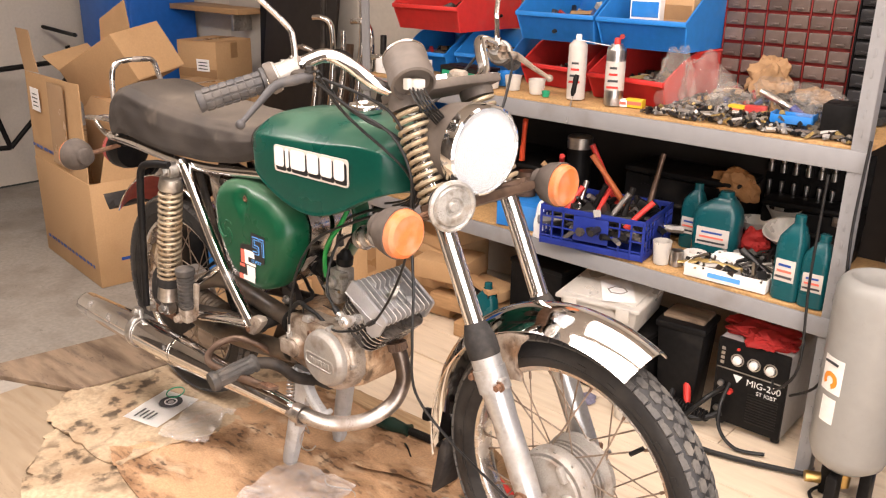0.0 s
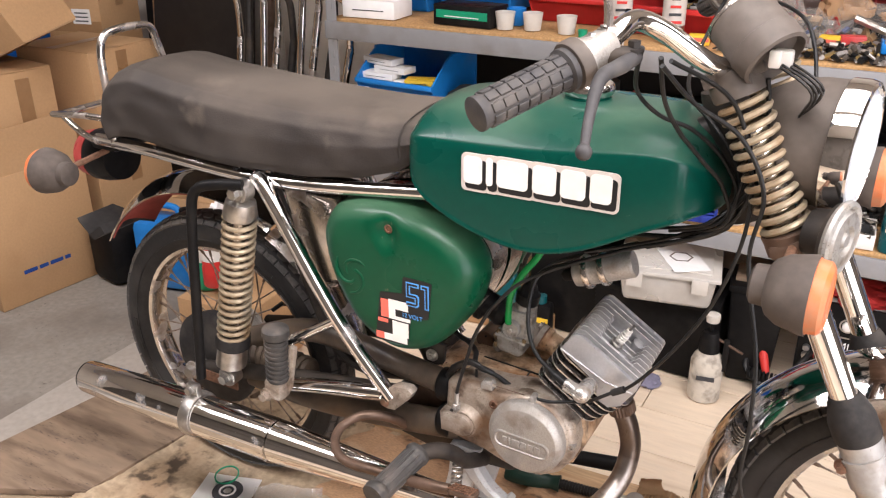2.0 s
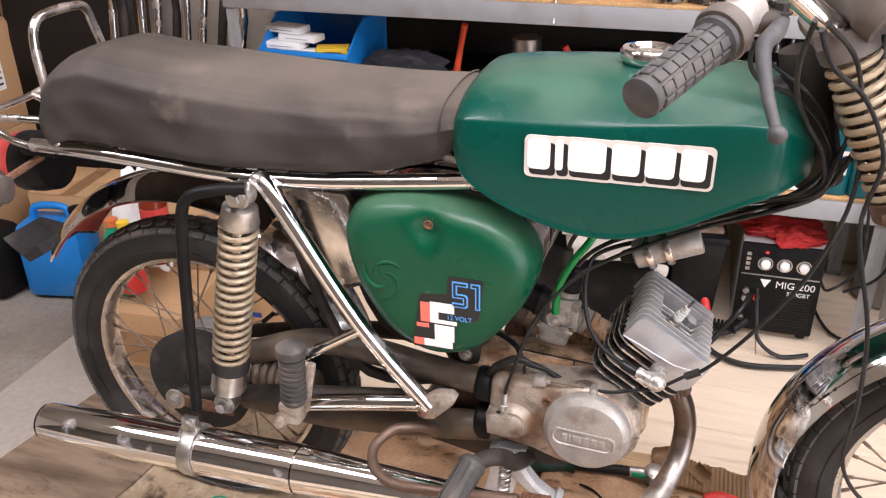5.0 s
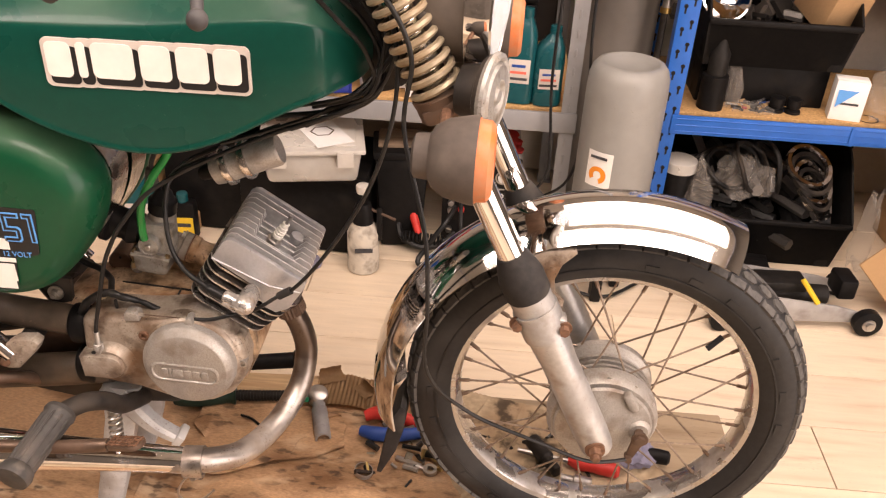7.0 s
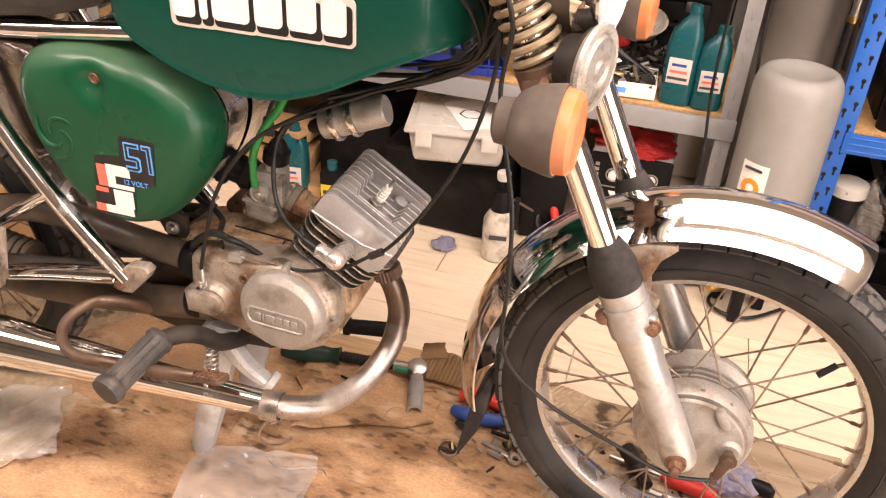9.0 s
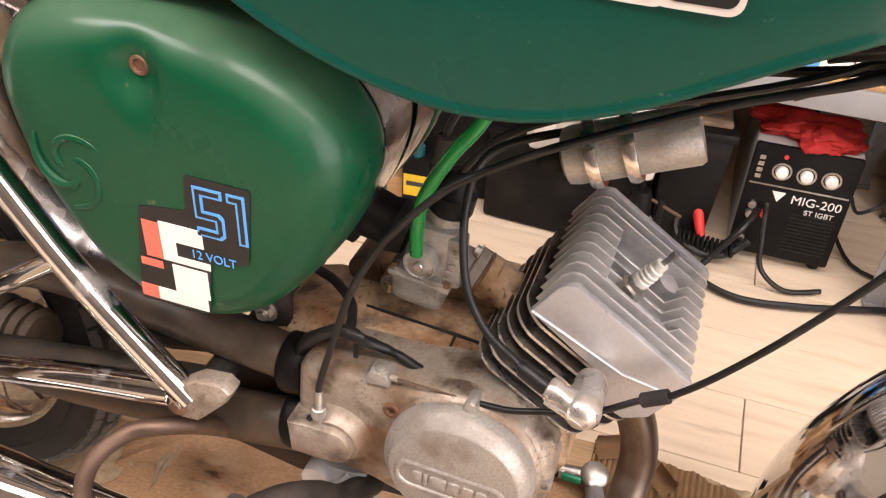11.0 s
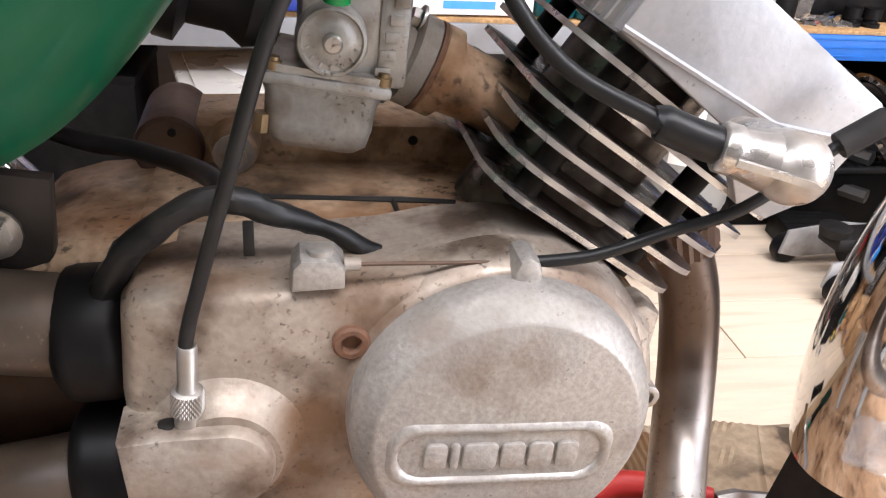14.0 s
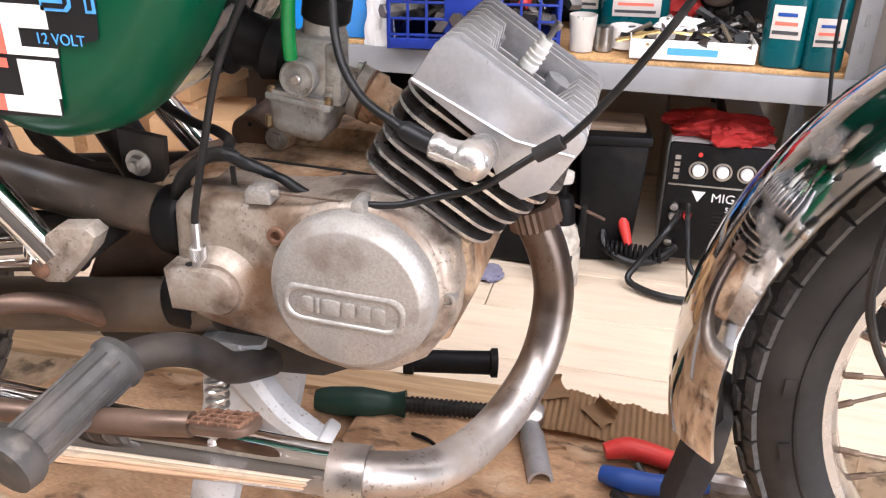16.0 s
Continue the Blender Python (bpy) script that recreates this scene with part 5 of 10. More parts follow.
RB = [Vector(p) for p in ((0.884, -0.06, 0.645), (0.880, -0.105, 0.647), (0.862, -0.135, 0.660), (0.826, -0.160, 0.690), (0.802, -0.185, 0.704), (0.793, -0.222, 0.696), (0.783, -0.250, 0.682), (0.757, -0.297, 0.664), (0.722, -0.360, 0.645))]
bar = [mir(p) for p in RB[::-1]] + RB
hb = part("handlebar", tube(bar, 0.0115, 14, 5), CHROME, moped, "chromed handlebar")
for s in (-1, 1):
    part("bar_clamp", box(TU(0.884, s * 0.045, 0.652), (0.034, 0.02, 0.034), 0.006), ALU, hb)
for side in (0, 1):
    g0, g1 = Vector((0.766, -0.281, 0.669)), Vector((0.716, -0.371, 0.641))
    if side:
        g0, g1 = mir(g0), mir(g1)
    d = (g1 - g0).normalized()
    L = (g1 - g0).length
    e = lathe([(0, 0.022), (0.006, 0.022), (0.008, 0.0165), (L - 0.002, 0.0165), (L, 0.0175), (L + 0.004, 0.0175), (L + 0.0055, 0.012)], g0, d, 24)
    gp = part("grip", e, GRIP, hb, "grey rubber grip with raised pads")
    e = B()
    sd = d.orthogonal().normalized()
    ud = d.cross(sd)
    for i in range(7):
        for k in range(9):
            a = 2 * math.pi * k / 9
            w = sd * math.cos(a) + ud * math.sin(a)
            tq = w.cross(d)
            rot = Matrix((d, tq, w)).transposed()
            box(g0 + d * (0.014 + (L - 0.022) * i / 6.3) + w * 0.0168, (0.0118, 0.0092, 0.003), 0.0009, rot, e)
    pad = part("grip_pad", e, GRIP, gp)
    pad["kind"] = "stuff"
    c0, c1 = Vector((0.792, -0.236, 0.689)), Vector((0.767, -0.279, 0.6705))
    if side:
        c0, c1 = mir(c0), mir(c1)
    cd = (c1 - c0).normalized()
    e = lathe([(0, 0.0155), (0.004, 0.0180), (0.034, 0.0195), (0.036, 0.0235), (0.039, 0.0235)], c0, cd, 26)
    ctl = part("control_housing", e, ALU_PLAIN, hb, "worn cast control housing")
    e = lathe([(0.038, 0.0215), (0.039, 0.0252), (0.0505, 0.0258), (0.053, 0.0245), (0.0535, 0.017)], c0, cd, 30)
    part("grip_flange", e, BROWNCAP, ctl, "dusty black grip flange")
    for k in (0.010, 0.026):
        part("housing_screw", hexbolt(c0 + cd * k + Vector((0, 0, 0.0175)), (0, 0, 1), 0.0042, 0.004), ZINC, ctl)
    lvp = [(0.818, -0.232, 0.677), (0.813, -0.262, 0.673), (0.804, -0.293, 0.666), (0.810, -0.334, 0.641), (0.820, -0.372, 0.619)]
    lvp = [Vector(p) for p in lvp]
    if side:
        lvp = [mir(p) for p in lvp]
    e = tube(lvp, [0.0074, 0.0084, 0.0070, 0.0052, 0.0042], 12)
    ball(lvp[-1], 0.0078, e)
    part("lever", e, GRIP if not side else ALU, ctl, "dusty hand lever")
    pb = [(0.788, -0.252, 0.681), (0.801, -0.247, 0.678), (0.816, -0.234, 0.677)]
    pb = [Vector(p) for p in pb]
    if side:
        pb = [mir(p) for p in pb]
    e = tube(pb, 0.011, 10)
    hexbolt(pb[-1] + Vector((0, 0, 0.006)), (0, 0, 1), 0.007, 0.01, e)
    part("lever_perch", e, STEEL_DARK if not side else ALU, ctl)
# mirror stalks (the mirrors themselves are out of sight above)
for side in (0, 1):
    ms = [(0.791, -0.241, 0.690), (0.789, -0.242, 0.730), (0.782, -0.247, 0.752), (0.755, -0.280, 0.795), (0.70, -0.345, 0.88)]
    ms = [Vector(p) for p in ms]
    if side:
        ms = [mir(p) for p in ms]
    e = tube(ms, 0.0048, 8)
    hexbolt(ms[0], (0, 0, 1), 0.009, 0.016, e)
    mr = part("mirror_stalk", e, CHROME_WORN, hb, "plated mirror stalk")
    e = lathe([(-0.012, 0.02), (-0.008, 0.05), (0.0, 0.055), (0.003, 0.05)], ms[-1] + Vector((0, 0, 0.05)), (-1, 0, 0.05), 24)
    part("mirror_head", e, BLACK, mr)

# loose instrument hanging by its wires
ic, idr = Vector((0.893, -0.094, 0.694)), Vector((0.72, -0.42, -0.55)).normalized()
e = lathe([(-0.012, 0.0345), (-0.008, 0.037), (0.004, 0.037), (0.006, 0.0364), (0.030, 0.037), (0.031, 0.0386), (0.036, 0.0382), (0.054, 0.0368), (0.056, 0.033), (0.046, 0.030), (0.042, 0.004)], ic, idr, 36)
ins = part("speedometer", e, BROWNCAP, moped, "dismounted brown-black instrument can hanging by wires")
e = lathe([(-0.0135, 0.0362), (-0.013, 0.0376), (-0.009, 0.0376)], ic, idr, 36)
part("instrument_bezel", e, CHROME_WORN, ins)
e = B()
box(ic + idr * 0.052 + Vector((0.008, 0, 0)), (0.02, 0.022, 0.018), 0.003, bm=e)
box(ic + idr * 0.056 + Vector((0.0, -0.014, 0.004)), (0.012, 0.010, 0.018), 0.002, bm=e)
part("plug_connector", e, CLEAR, ins, "milky plastic plug")
for k in range(6):
    o = Vector((0.004 * (k % 3), -0.012 + 0.005 * k, 0))
    e = tube([ic + idr * 0.06 + o, ic + idr * 0.10 + o + Vector((0.01, 0.0, 0)), Vector((0.955, -0.075 + 0.006 * k, 0.585)), Vector((0.945, -0.05 + 0.01 * k, 0.52))], 0.0016, 6)
    part("wire", e, CABLE, ins)

# engine
CW, CU = Vector((0.547, 0, 0.837)), Vector((0.837, 0, -0.547))
CO0 = Vector((0.701, 0.0, 0.1325))
CYM = Matrix(((CU.x, 0, CW.x, CO0.x), (0, 1, 0, 0), (CU.z, 0, CW.z, CO0.z), (0, 0, 0, 1)))   # local x: along the fins, z: up the bore
CASE = [(0.522, 0.129), (0.60, 0.1295), (0.655, 0.1295), (0.70, 0.128), (0.735, 0.10), (0.74, 0.06), (0.72, 0.015), (0.68, -0.005), (0.62, 0.0), (0.57, 0.012), (0.53, 0.02), (0.519, 0.06)]
eng = part("engine", plate(CASE, -0.05, 0.085, 0.005), ALU_OILY, moped, "oil-stained cast aluminium engine")
e = plate([(0.520, 0.120), (0.524, 0.139), (0.540, 0.1475), (0.575, 0.1485), (0.655, 0.1480), (0.672, 0.1400), (0.684, 0.120)], 0.036, 0.085, 0.004)
part("crankcase_top", e, ALU_OILY, eng, "greasy upper crankcase wall")
e = lathe([(0, 0.0145), (0.0015, 0.0162), (0.052, 0.0165)], (0.528, 0.031, 0.1365), (0, 1, 0), 32)
em = part("engine_mount", e, BROWN_STEEL, eng, "round engine mounting lug")
part("lug_pit", rod((0.530, 0.0314, 0.1455), (0.530, 0.0302, 0.1455), 0.0020, 10), SOOT, em)
e = lathe([(0, 0.0125), (0.014, 0.0105), (0.016, 0.0085)], (0.558, 0.037, 0.139), RIGHT, 22)
part("nut_boss", e, ALU_OILY, eng)
e = lathe([(0, 0.0088), (0.0015, 0.0088)], (0.558, 0.0215, 0.1395), RIGHT, 18)
hexbolt((0.558, 0.020, 0.1395), RIGHT, 0.0064, 0.005, e)
rod((0.558, 0.016, 0.1395), (0.558, 0.012, 0.1395), 0.004, 10, e)
part("mount_nut", e, ZINC, eng, "zinc nut with a stud end")
part("blind_hole", rod((0.643, 0.0364, 0.1405), (0.643, 0.0352, 0.1405), 0.0024, 12), SOOT, eng)
e = tube([(0.545, -0.003, 0.1293), (0.566, -0.005, 0.1293), (0.60, -0.008, 0.1297), (0.63, -0.0105, 0.1297), (0.656, -0.013, 0.1297)], [0.0012, 0.0019, 0.0015, 0.0020, 0.0013], 6)
tube([(0.628, -0.0105, 0.1296), (0.6285, -0.030, 0.1298), (0.628, -0.046, 0.1305)], [0.0016, 0.0011, 0.0007], 6, bm=e)
part("gasket_seam", e, SOOT, eng, "dark oily joint line")
RC = [(0.5205, 0.121), (0.526, 0.1275), (0.545, 0.1300), (0.598, 0.1310), (0.618, 0.1325), (0.638, 0.1365), (0.662, 0.1385), (0.688, 0.1360), (0.711, 0.1245), (0.728, 0.105), (0.734, 0.078), (0.731, 0.048), (0.712, 0.018), (0.685, 0.002), (0.655, -0.003), (0.62, 0.004), (0.585, 0.016), (0.55, 0.021), (0.527, 0.027), (0.519, 0.045), (0.518, 0.085), (0.520, 0.115)]
e = B()
rings = []
for y, k in ((-0.031, 1.0), (-0.072, 1.0), (-0.079, 0.992), (-0.0845, 0.972), (-0.0872, 0.94), (-0.0882, 0.90)):
    rings.append([e.verts.new((0.626 + (x - 0.626) * (1 - (1 - k) * 1.0), y, 0.078 + (z - 0.078) * (1 - (1 - k) * 1.25))) for x, z in RC])
skin(e, rings)
cc = part("clutch_cover", e, ALU, eng, "greasy cast aluminium engine side cover", smooth=50)
AX, AZ = 0.6625, 0.0765
e = lathe([(-0.012, 0.0670), (-0.002, 0.0662), (0.003, 0.0645), (0.0065, 0.0625), (0.0085, 0.0605), (0.009, 0.02)], (AX, -0.083, AZ), RIGHT, 64)
part("cover_shoulder", e, ALU, cc, smooth=50)
e = lathe([(0.0, 0.0612), (0.0175, 0.0602), (0.0205, 0.0592), (0.0235, 0.0572), (0.0278, 0.0533), (0.0288, 0.0522), (0.0291, 0.0512), (0.0295, 0.001)], (AX, -0.083, AZ), RIGHT, 72)
gc = part("alternator_cover", e, ALU_PLAIN, eng, "round grey alternator cover with an oval badge", smooth=28)
OVAL = rounded(0.0805, 0.0212, 0.0105, 8)
BM = Matrix.Translation((0.6600, 0, 0.0700)) @ Matrix.Rotation(radians(2.5), 4, "Y")
e = B()
rings = []
for k, y in ((0.0, -0.1120), (0.0006, -0.1134), (0.0016, -0.1140), (0.0028, -0.1138), (0.0046, -0.1120)):
    rings.append([e.verts.new(BM @ Vector((px + math.copysign(k, px), y, pz + math.copysign(k, pz)))) for px, pz in OVAL])
skin(e, rings, closed=True)
part("badge_frame", e, ALU_PLAIN, gc, "raised oval rim", smooth=50)
x = -0.0305
for w in (0.0090, 0.0034, 0.0138, 0.0096, 0.0100, 0.0090):
    e = plate([(x + w / 2 + px, pz) for px, pz in rounded(w, 0.0122, min(0.0026, 0.4 * w))], -0.1120, -0.1142, 0.0008, None, BM)
    part("badge_block", e, ALU_PLAIN, gc)
    x += w + 0.00125
e = plate([(0.519, 0.0785), (0.535, 0.0805)] + [(0.557 + 0.0180 * math.cos(radians(a)), 0.0630 + 0.0178 * math.sin(radians(a))) for a in range(85, -95, -9)] + [(0.5215, 0.0455)], -0.080, -0.1065, 0.003)
lathe([(0.0, 0.032), (0.003, 0.0275), (0.007, 0.0240), (0.012, 0.0215)], (0.556, -0.0875, 0.063), RIGHT, 40, e)
part("speedo_drive_boss", e, ALU, eng, "cast boss with a rounded end")
e = lathe([(0, 0.0072), (0.004, 0.0072), (0.005, 0.0062), (0.005, 0.0042), (0.002, 0.0036), (0.002, 0.0004)], (0.6035, -0.0865, 0.1085), RIGHT, 18)
part("filler_screw", e, RUST, eng, "rusty cover screw")
e = plate([(0.715, 0.112), (0.7255, 0.113), (0.7325, 0.108), (0.731, 0.088), (0.734, 0.074), (0.727, 0.064), (0.715, 0.068)], -0.060, -0.078, 0.003)
part("cover_lug", e, ALU, eng, "cast fastening lug")
e = lathe([(0, 0.0058), (0.012, 0.0058), (0.0125, 0.005), (0.0125, 0.0032), (0.010, 0.003), (0.010, 0.0005)], (0.7285, -0.076, 0.0735), RIGHT, 18)
part("cover_bolt", e, ZINC, eng, "socket head bolt")
e = plate([(0.5815, 0.1310), (0.582, 0.1405), (0.585, 0.1440), (0.5975, 0.1435), (0.6008, 0.140), (0.6008, 0.132)], -0.0910, -0.0735, 0.002)
ca = part("clutch_arm", e, ALU_PLAIN, eng, "clutch release arm")
e = lathe([(0.0, 0.0048), (0.0022, 0.0048), (0.0026, 0.004), (0.0026, 0.0004)], (0.592, -0.0835, 0.1432), (0, 0, 1), 14)
part("arm_screw", e, ZINC, ca)
part("wire_nipple", rod((0.6005, -0.086, 0.1400), (0.6065, -0.086, 0.1400), 0.0026, 10), ZINC, ca)
e = plate([(0.6615, 0.129), (0.6615, 0.1395), (0.6634, 0.1445), (0.667, 0.1460), (0.6706, 0.1445), (0.6725, 0.1395), (0.6725, 0.129)], -0.0960, -0.0780, 0.0025)
part("cable_stop", e, ALU_PLAIN, eng, "cast cable stop")
e = rod((0.600, -0.086, 0.1400), (0.664, -0.086, 0.1395), 0.0008, 6)
part("inner_wire", e, BROWN_STEEL, eng, "bare steel clutch wire")
e = tube([(0.672, -0.086, 0.1393), (0.6945, -0.088, 0.1428), (0.7215, -0.088, 0.152), (0.750, -0.089, 0.1625), (0.782, -0.087, 0.186), (0.798, -0.088, 0.196), (0.826, -0.090, 0.229), (0.863, -0.094, 0.286), (0.90, -0.102, 0.36), (0.925, -0.11, 0.45), (0.925, -0.11, 0.53), (0.90, -0.14, 0.62), (0.855, -0.24, 0.678)], 0.0025, 10)
part("clutch_cable", e, CABLE, moped, "black clutch cable")
e = rod((0.783, -0.087, 0.1865), (0.799, -0.088, 0.1975), 0.0052, 10)
part("cable_sleeve", e, RUBBER, moped)
# speedometer drive cable at the back of the cover
e = tube([(0.5449, -0.0971, 0.1055), (0.5458, -0.0976, 0.1195), (0.5530, -0.099, 0.147), (0.563, -0.1, 0.182), (0.576, -0.1, 0.226), (0.593, -0.1, 0.262), (0.605, -0.1, 0.281), (0.631, -0.1, 0.314), (0.655, -0.098, 0.335), (0.70, -0.092, 0.362), (0.78, -0.083, 0.40), (0.90, -0.075, 0.455), (0.93, -0.085, 0.56), (0.925, -0.10, 0.64)], 0.0027, 10)
part("speedo_cable", e, CABLE, moped, "black speedometer cable")
KD = Vector((0.06, -0.03, 1)).normalized()
KP = Vector((0.5437, -0.0965, 0.0855))
e = lathe([(0.010, 0.0045), (0.0115, 0.0036), (0.029, 0.0036), (0.030, 0.0031)], KP, KD, 18)
lathe([(-0.006, 0.0046), (-0.001, 0.0046), (0.0, 0.0056), (0.0098, 0.0056), (0.0106, 0.0046)], KP, KD, 28, e)
kn = part("knurled_nut", e, ZINC, eng, "knurled cable nut")
e = B()
for i in range(26):
    for j in range(7):
        a = 2 * math.pi * (i + 0.5 * (j % 2)) / 26
        c = KP + KD * (0.0012 + 0.0013 * j) + Vector((0.0056 * math.cos(a), 0.0056 * math.sin(a), 0))
        o, u = Vector((math.cos(a), math.sin(a), 0)), Vector((-math.sin(a), math.cos(a), 0))
        q = [e.verts.new(c + p) for p in (u * 0.00062, KD * 0.0012, u * -0.00062, KD * -0.0012)]
        top = e.verts.new(c + o * 0.0006)
        for k in range(4):
            e.faces.new((q[k], q[(k + 1) % 4], top))
tagged(part("knurl", e, ZINC, kn, smooth=0), kind="stuff")
e = ball(KP - KD * 0.0058, 0.0095, None, 20, (1.1, 0.7, 0.10))
crumple(e, 0.0012, 220, 3)
part("grease_patch", e, SOOT, eng, "black grease under the cable nut")
# black rear of the crankcase and the pivot plate between the chain tubes
e = plate([(0.392, 0.012), (0.44, -0.006), (0.53, 0.0), (0.535, 0.118), (0.50, 0.116), (0.462, 0.104), (0.425, 0.075)], -0.034, 0.05, 0.006)
part("pivot_plate", e, BROWN_STEEL, moped, "black oily pivot plate behind the engine")
e = plate([(0.470, 0.112), (0.478, 0.120), (0.497, 0.126), (0.524, 0.128), (0.540, 0.126), (0.540, 0.104), (0.505, 0.098), (0.485, 0.102)], -0.045, 0.05, 0.006)
part("rear_mount_arm", e, ALU_OILY, eng, "greasy cast arm of the engine mount")
# breather / alternator cable
e = tube([(0.622, -0.057, 0.124), (0.606, -0.061, 0.136), (0.592, -0.064, 0.1445), (0.572, -0.071, 0.155), (0.560, -0.071, 0.159), (0.546, -0.071, 0.156), (0.532, -0.070, 0.145), (0.520, -0.067, 0.131), (0.507, -0.06, 0.105)], [0.0038, 0.0038, 0.0038, 0.0052, 0.0054, 0.0050, 0.0056, 0.006, 0.006], 10)
crumple(e, 0.0011, 140, 5)
box((0.567, -0.0745, 0.145), (0.004, 0.002, 0.014), 0.0005, bm=e)
part("wiring_sleeve", e, CABLE, moped, "taped black alternator cable")
e = tube([(0.560, -0.069, 0.158), (0.5555, -0.056, 0.159), (0.5435, -0.032, 0.155), (0.519, -0.010, 0.1535), (0.496, 0.0, 0.154), (0.455, 0.02, 0.162), (0.40, 0.03, 0.19)], 0.0042, 10)
part("wiring_loom", e, CABLE, moped)

# cylinder and head
e = B()
tb = lathe([(-0.03, 0.034), (0.08, 0.034)], (0, 0, 0), (0, 0, 1), 28)
join(e, tb, CYM)
cyl = part("cylinder", e, FIN_ALU, eng, "dark cylinder barrel")
FIN = rounded(0.106, 0.126, 0.022, 8)
for k in range(6):
    w = 0.000 + 0.0125 * k
    gx = 1.0 + 0.012 * k
    t = B()
    a = [t.verts.new((x * gx + (0.003 + 0.0026 * k if x > 0 else 0.0), y, 0)) for x, y in FIN]
    b = [t.verts.new((x * gx + (0.003 + 0.0026 * k if x > 0 else 0.0), y, 0.0026)) for x, y in FIN]
    t.faces.new(a[::-1])
    t.faces.new(b)
    for i in range(len(a)):
        t.faces.new((a[i], a[(i + 1) % len(a)], b[(i + 1) % len(a)], b[i]))
    e = B()
    join(e, t, CYM @ Matrix.Translation((0, 0, w)))
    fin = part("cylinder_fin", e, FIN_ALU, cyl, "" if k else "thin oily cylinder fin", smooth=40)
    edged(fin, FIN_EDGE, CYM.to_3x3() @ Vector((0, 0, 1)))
for sx in (-0.03, 0.03):
    for sy in (-0.045, 0.045):
        e = B()
        join(e, rod((sx, sy, -0.005), (sx, sy, 0.08), 0.006, 10), CYM)
        part("cylinder_stud", e, SOOT, cyl)


# the head: a slab with upright fins along local x, lower in the middle round the plug
def head_profile(mid, skirt=False):
    hi = 0.114
    top = [(0.062, hi - 0.008), (0.0605, hi - 0.003), (0.056, hi)]
    if mid:
        top += [(0.040, hi), (0.034, hi - 0.016), (-0.020, hi - 0.016), (-0.026, hi)]
    top += [(-0.044, hi), (-0.050, hi - 0.004), (-0.053, hi - 0.011)]
    low = [(-0.053, 0.073), (0.008, 0.070), (0.036, 0.050), (0.052, 0.052), (0.062, 0.068)] if skirt else [(-0.053, 0.073), (0.030, 0.076), (0.052, 0.086), (0.060, 0.092)]
    return low + top


e = plate([(-0.050, 0.072), (0.034, 0.072), (0.053, 0.086), (0.056, 0.092), (-0.050, 0.092)], -0.064, 0.064, 0.003, m=CYM)
hd_ob = part("cylinder_head", e, ALU_NEW, eng, "clean aluminium cylinder head with upright fins")
for k in range(11):
    y = -0.066 + 0.0132 * k
    end = k in (0, 10)
    e = plate(head_profile(3 <= k <= 7, end), y - (0.0034 if end else 0.0014), y + (0.0034 if end else 0.0014), 0.0008, m=CYM)
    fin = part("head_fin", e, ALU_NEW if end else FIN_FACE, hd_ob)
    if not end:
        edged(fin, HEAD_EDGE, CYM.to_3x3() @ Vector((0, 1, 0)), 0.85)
e = B()
join(e, tube([(-0.053, -0.0697, 0.0745), (0.024, -0.0697, 0.0825), (0.061, -0.0697, 0.098)], 0.0013, 6, 4, curve=False), CYM)
part("head_ridge", e, ALU_NEW, hd_ob)
for sx, sy in ((-0.03, -0.03), (0.03, -0.03), (-0.03, 0.03), (0.03, 0.03)):
    e = B()
    join(e, lathe([(0.085, 0.010), (0.104, 0.010), (0.106, 0.006)], (sx, sy, 0), (0, 0, 1), 14), CYM)
    part("head_boss", e, ALU_NEW, hd_ob)
e = B()
join(e, lathe([(0.090, 0.011), (0.100, 0.011), (0.101, 0.008), (0.106, 0.008)], (0.004, 0, 0), (0, 0, 1), 6), CYM)
pl = part("spark_plug", e, ZINC, hd_ob, "spark plug without its cap")
e = B()
join(e, lathe([(0.104, 0.007), (0.110, 0.0072), (0.111, 0.006), (0.114, 0.0072), (0.115, 0.006), (0.118, 0.007), (0.119, 0.0058), (0.123, 0.0065), (0.124, 0.0052), (0.130, 0.005)], (0.004, 0, 0), (0, 0, 1), 18), CYM)
part("insulator", e, CERAMIC, pl, "ribbed white insulator")
e = B()
join(e, lathe([(0.130, 0.0022), (0.138, 0.0022), (0.139, 0.003), (0.144, 0.003)], (0.004, 0, 0), (0, 0, 1), 10), CYM)
part("terminal", e, STEEL, pl)
# plug cap and lead hanging beside the fins
PCA, PCD = Vector((0.722, -0.1075, 0.1945)), Vector((0.95, -0.24, -0.2)).normalized()
e = lathe([(0, 0.0078), (0.001, 0.0088), (0.006, 0.0088), (0.0075, 0.0080), (0.012, 0.0084), (0.022, 0.0104)], PCA, PCD, 28)
ball(PCA + PCD * 0.027, 0.0128, e, 24)
lathe([(0, 0.0120), (0.028, 0.0120), (0.030, 0.0112), (0.036, 0.0110)], PCA + PCD * 0.027, (0, 0.98, -0.16), 26, e)
pc = part("plug_cap", e, CAP_METAL, moped, "bright metal spark plug cap hanging loose", smooth=55)
e = plate([(0.004, -0.0012), (0.030, -0.0012), (0.034, 0.0), (0.030, 0.0012), (0.004, 0.0012)], -0.0110, -0.0134, 0.0, m=Matrix.Translation(PCA) @ PCD.to_track_quat("X", "Z").to_matrix().to_4x4())
part("casting_seam", e, CAP_METAL, pc)
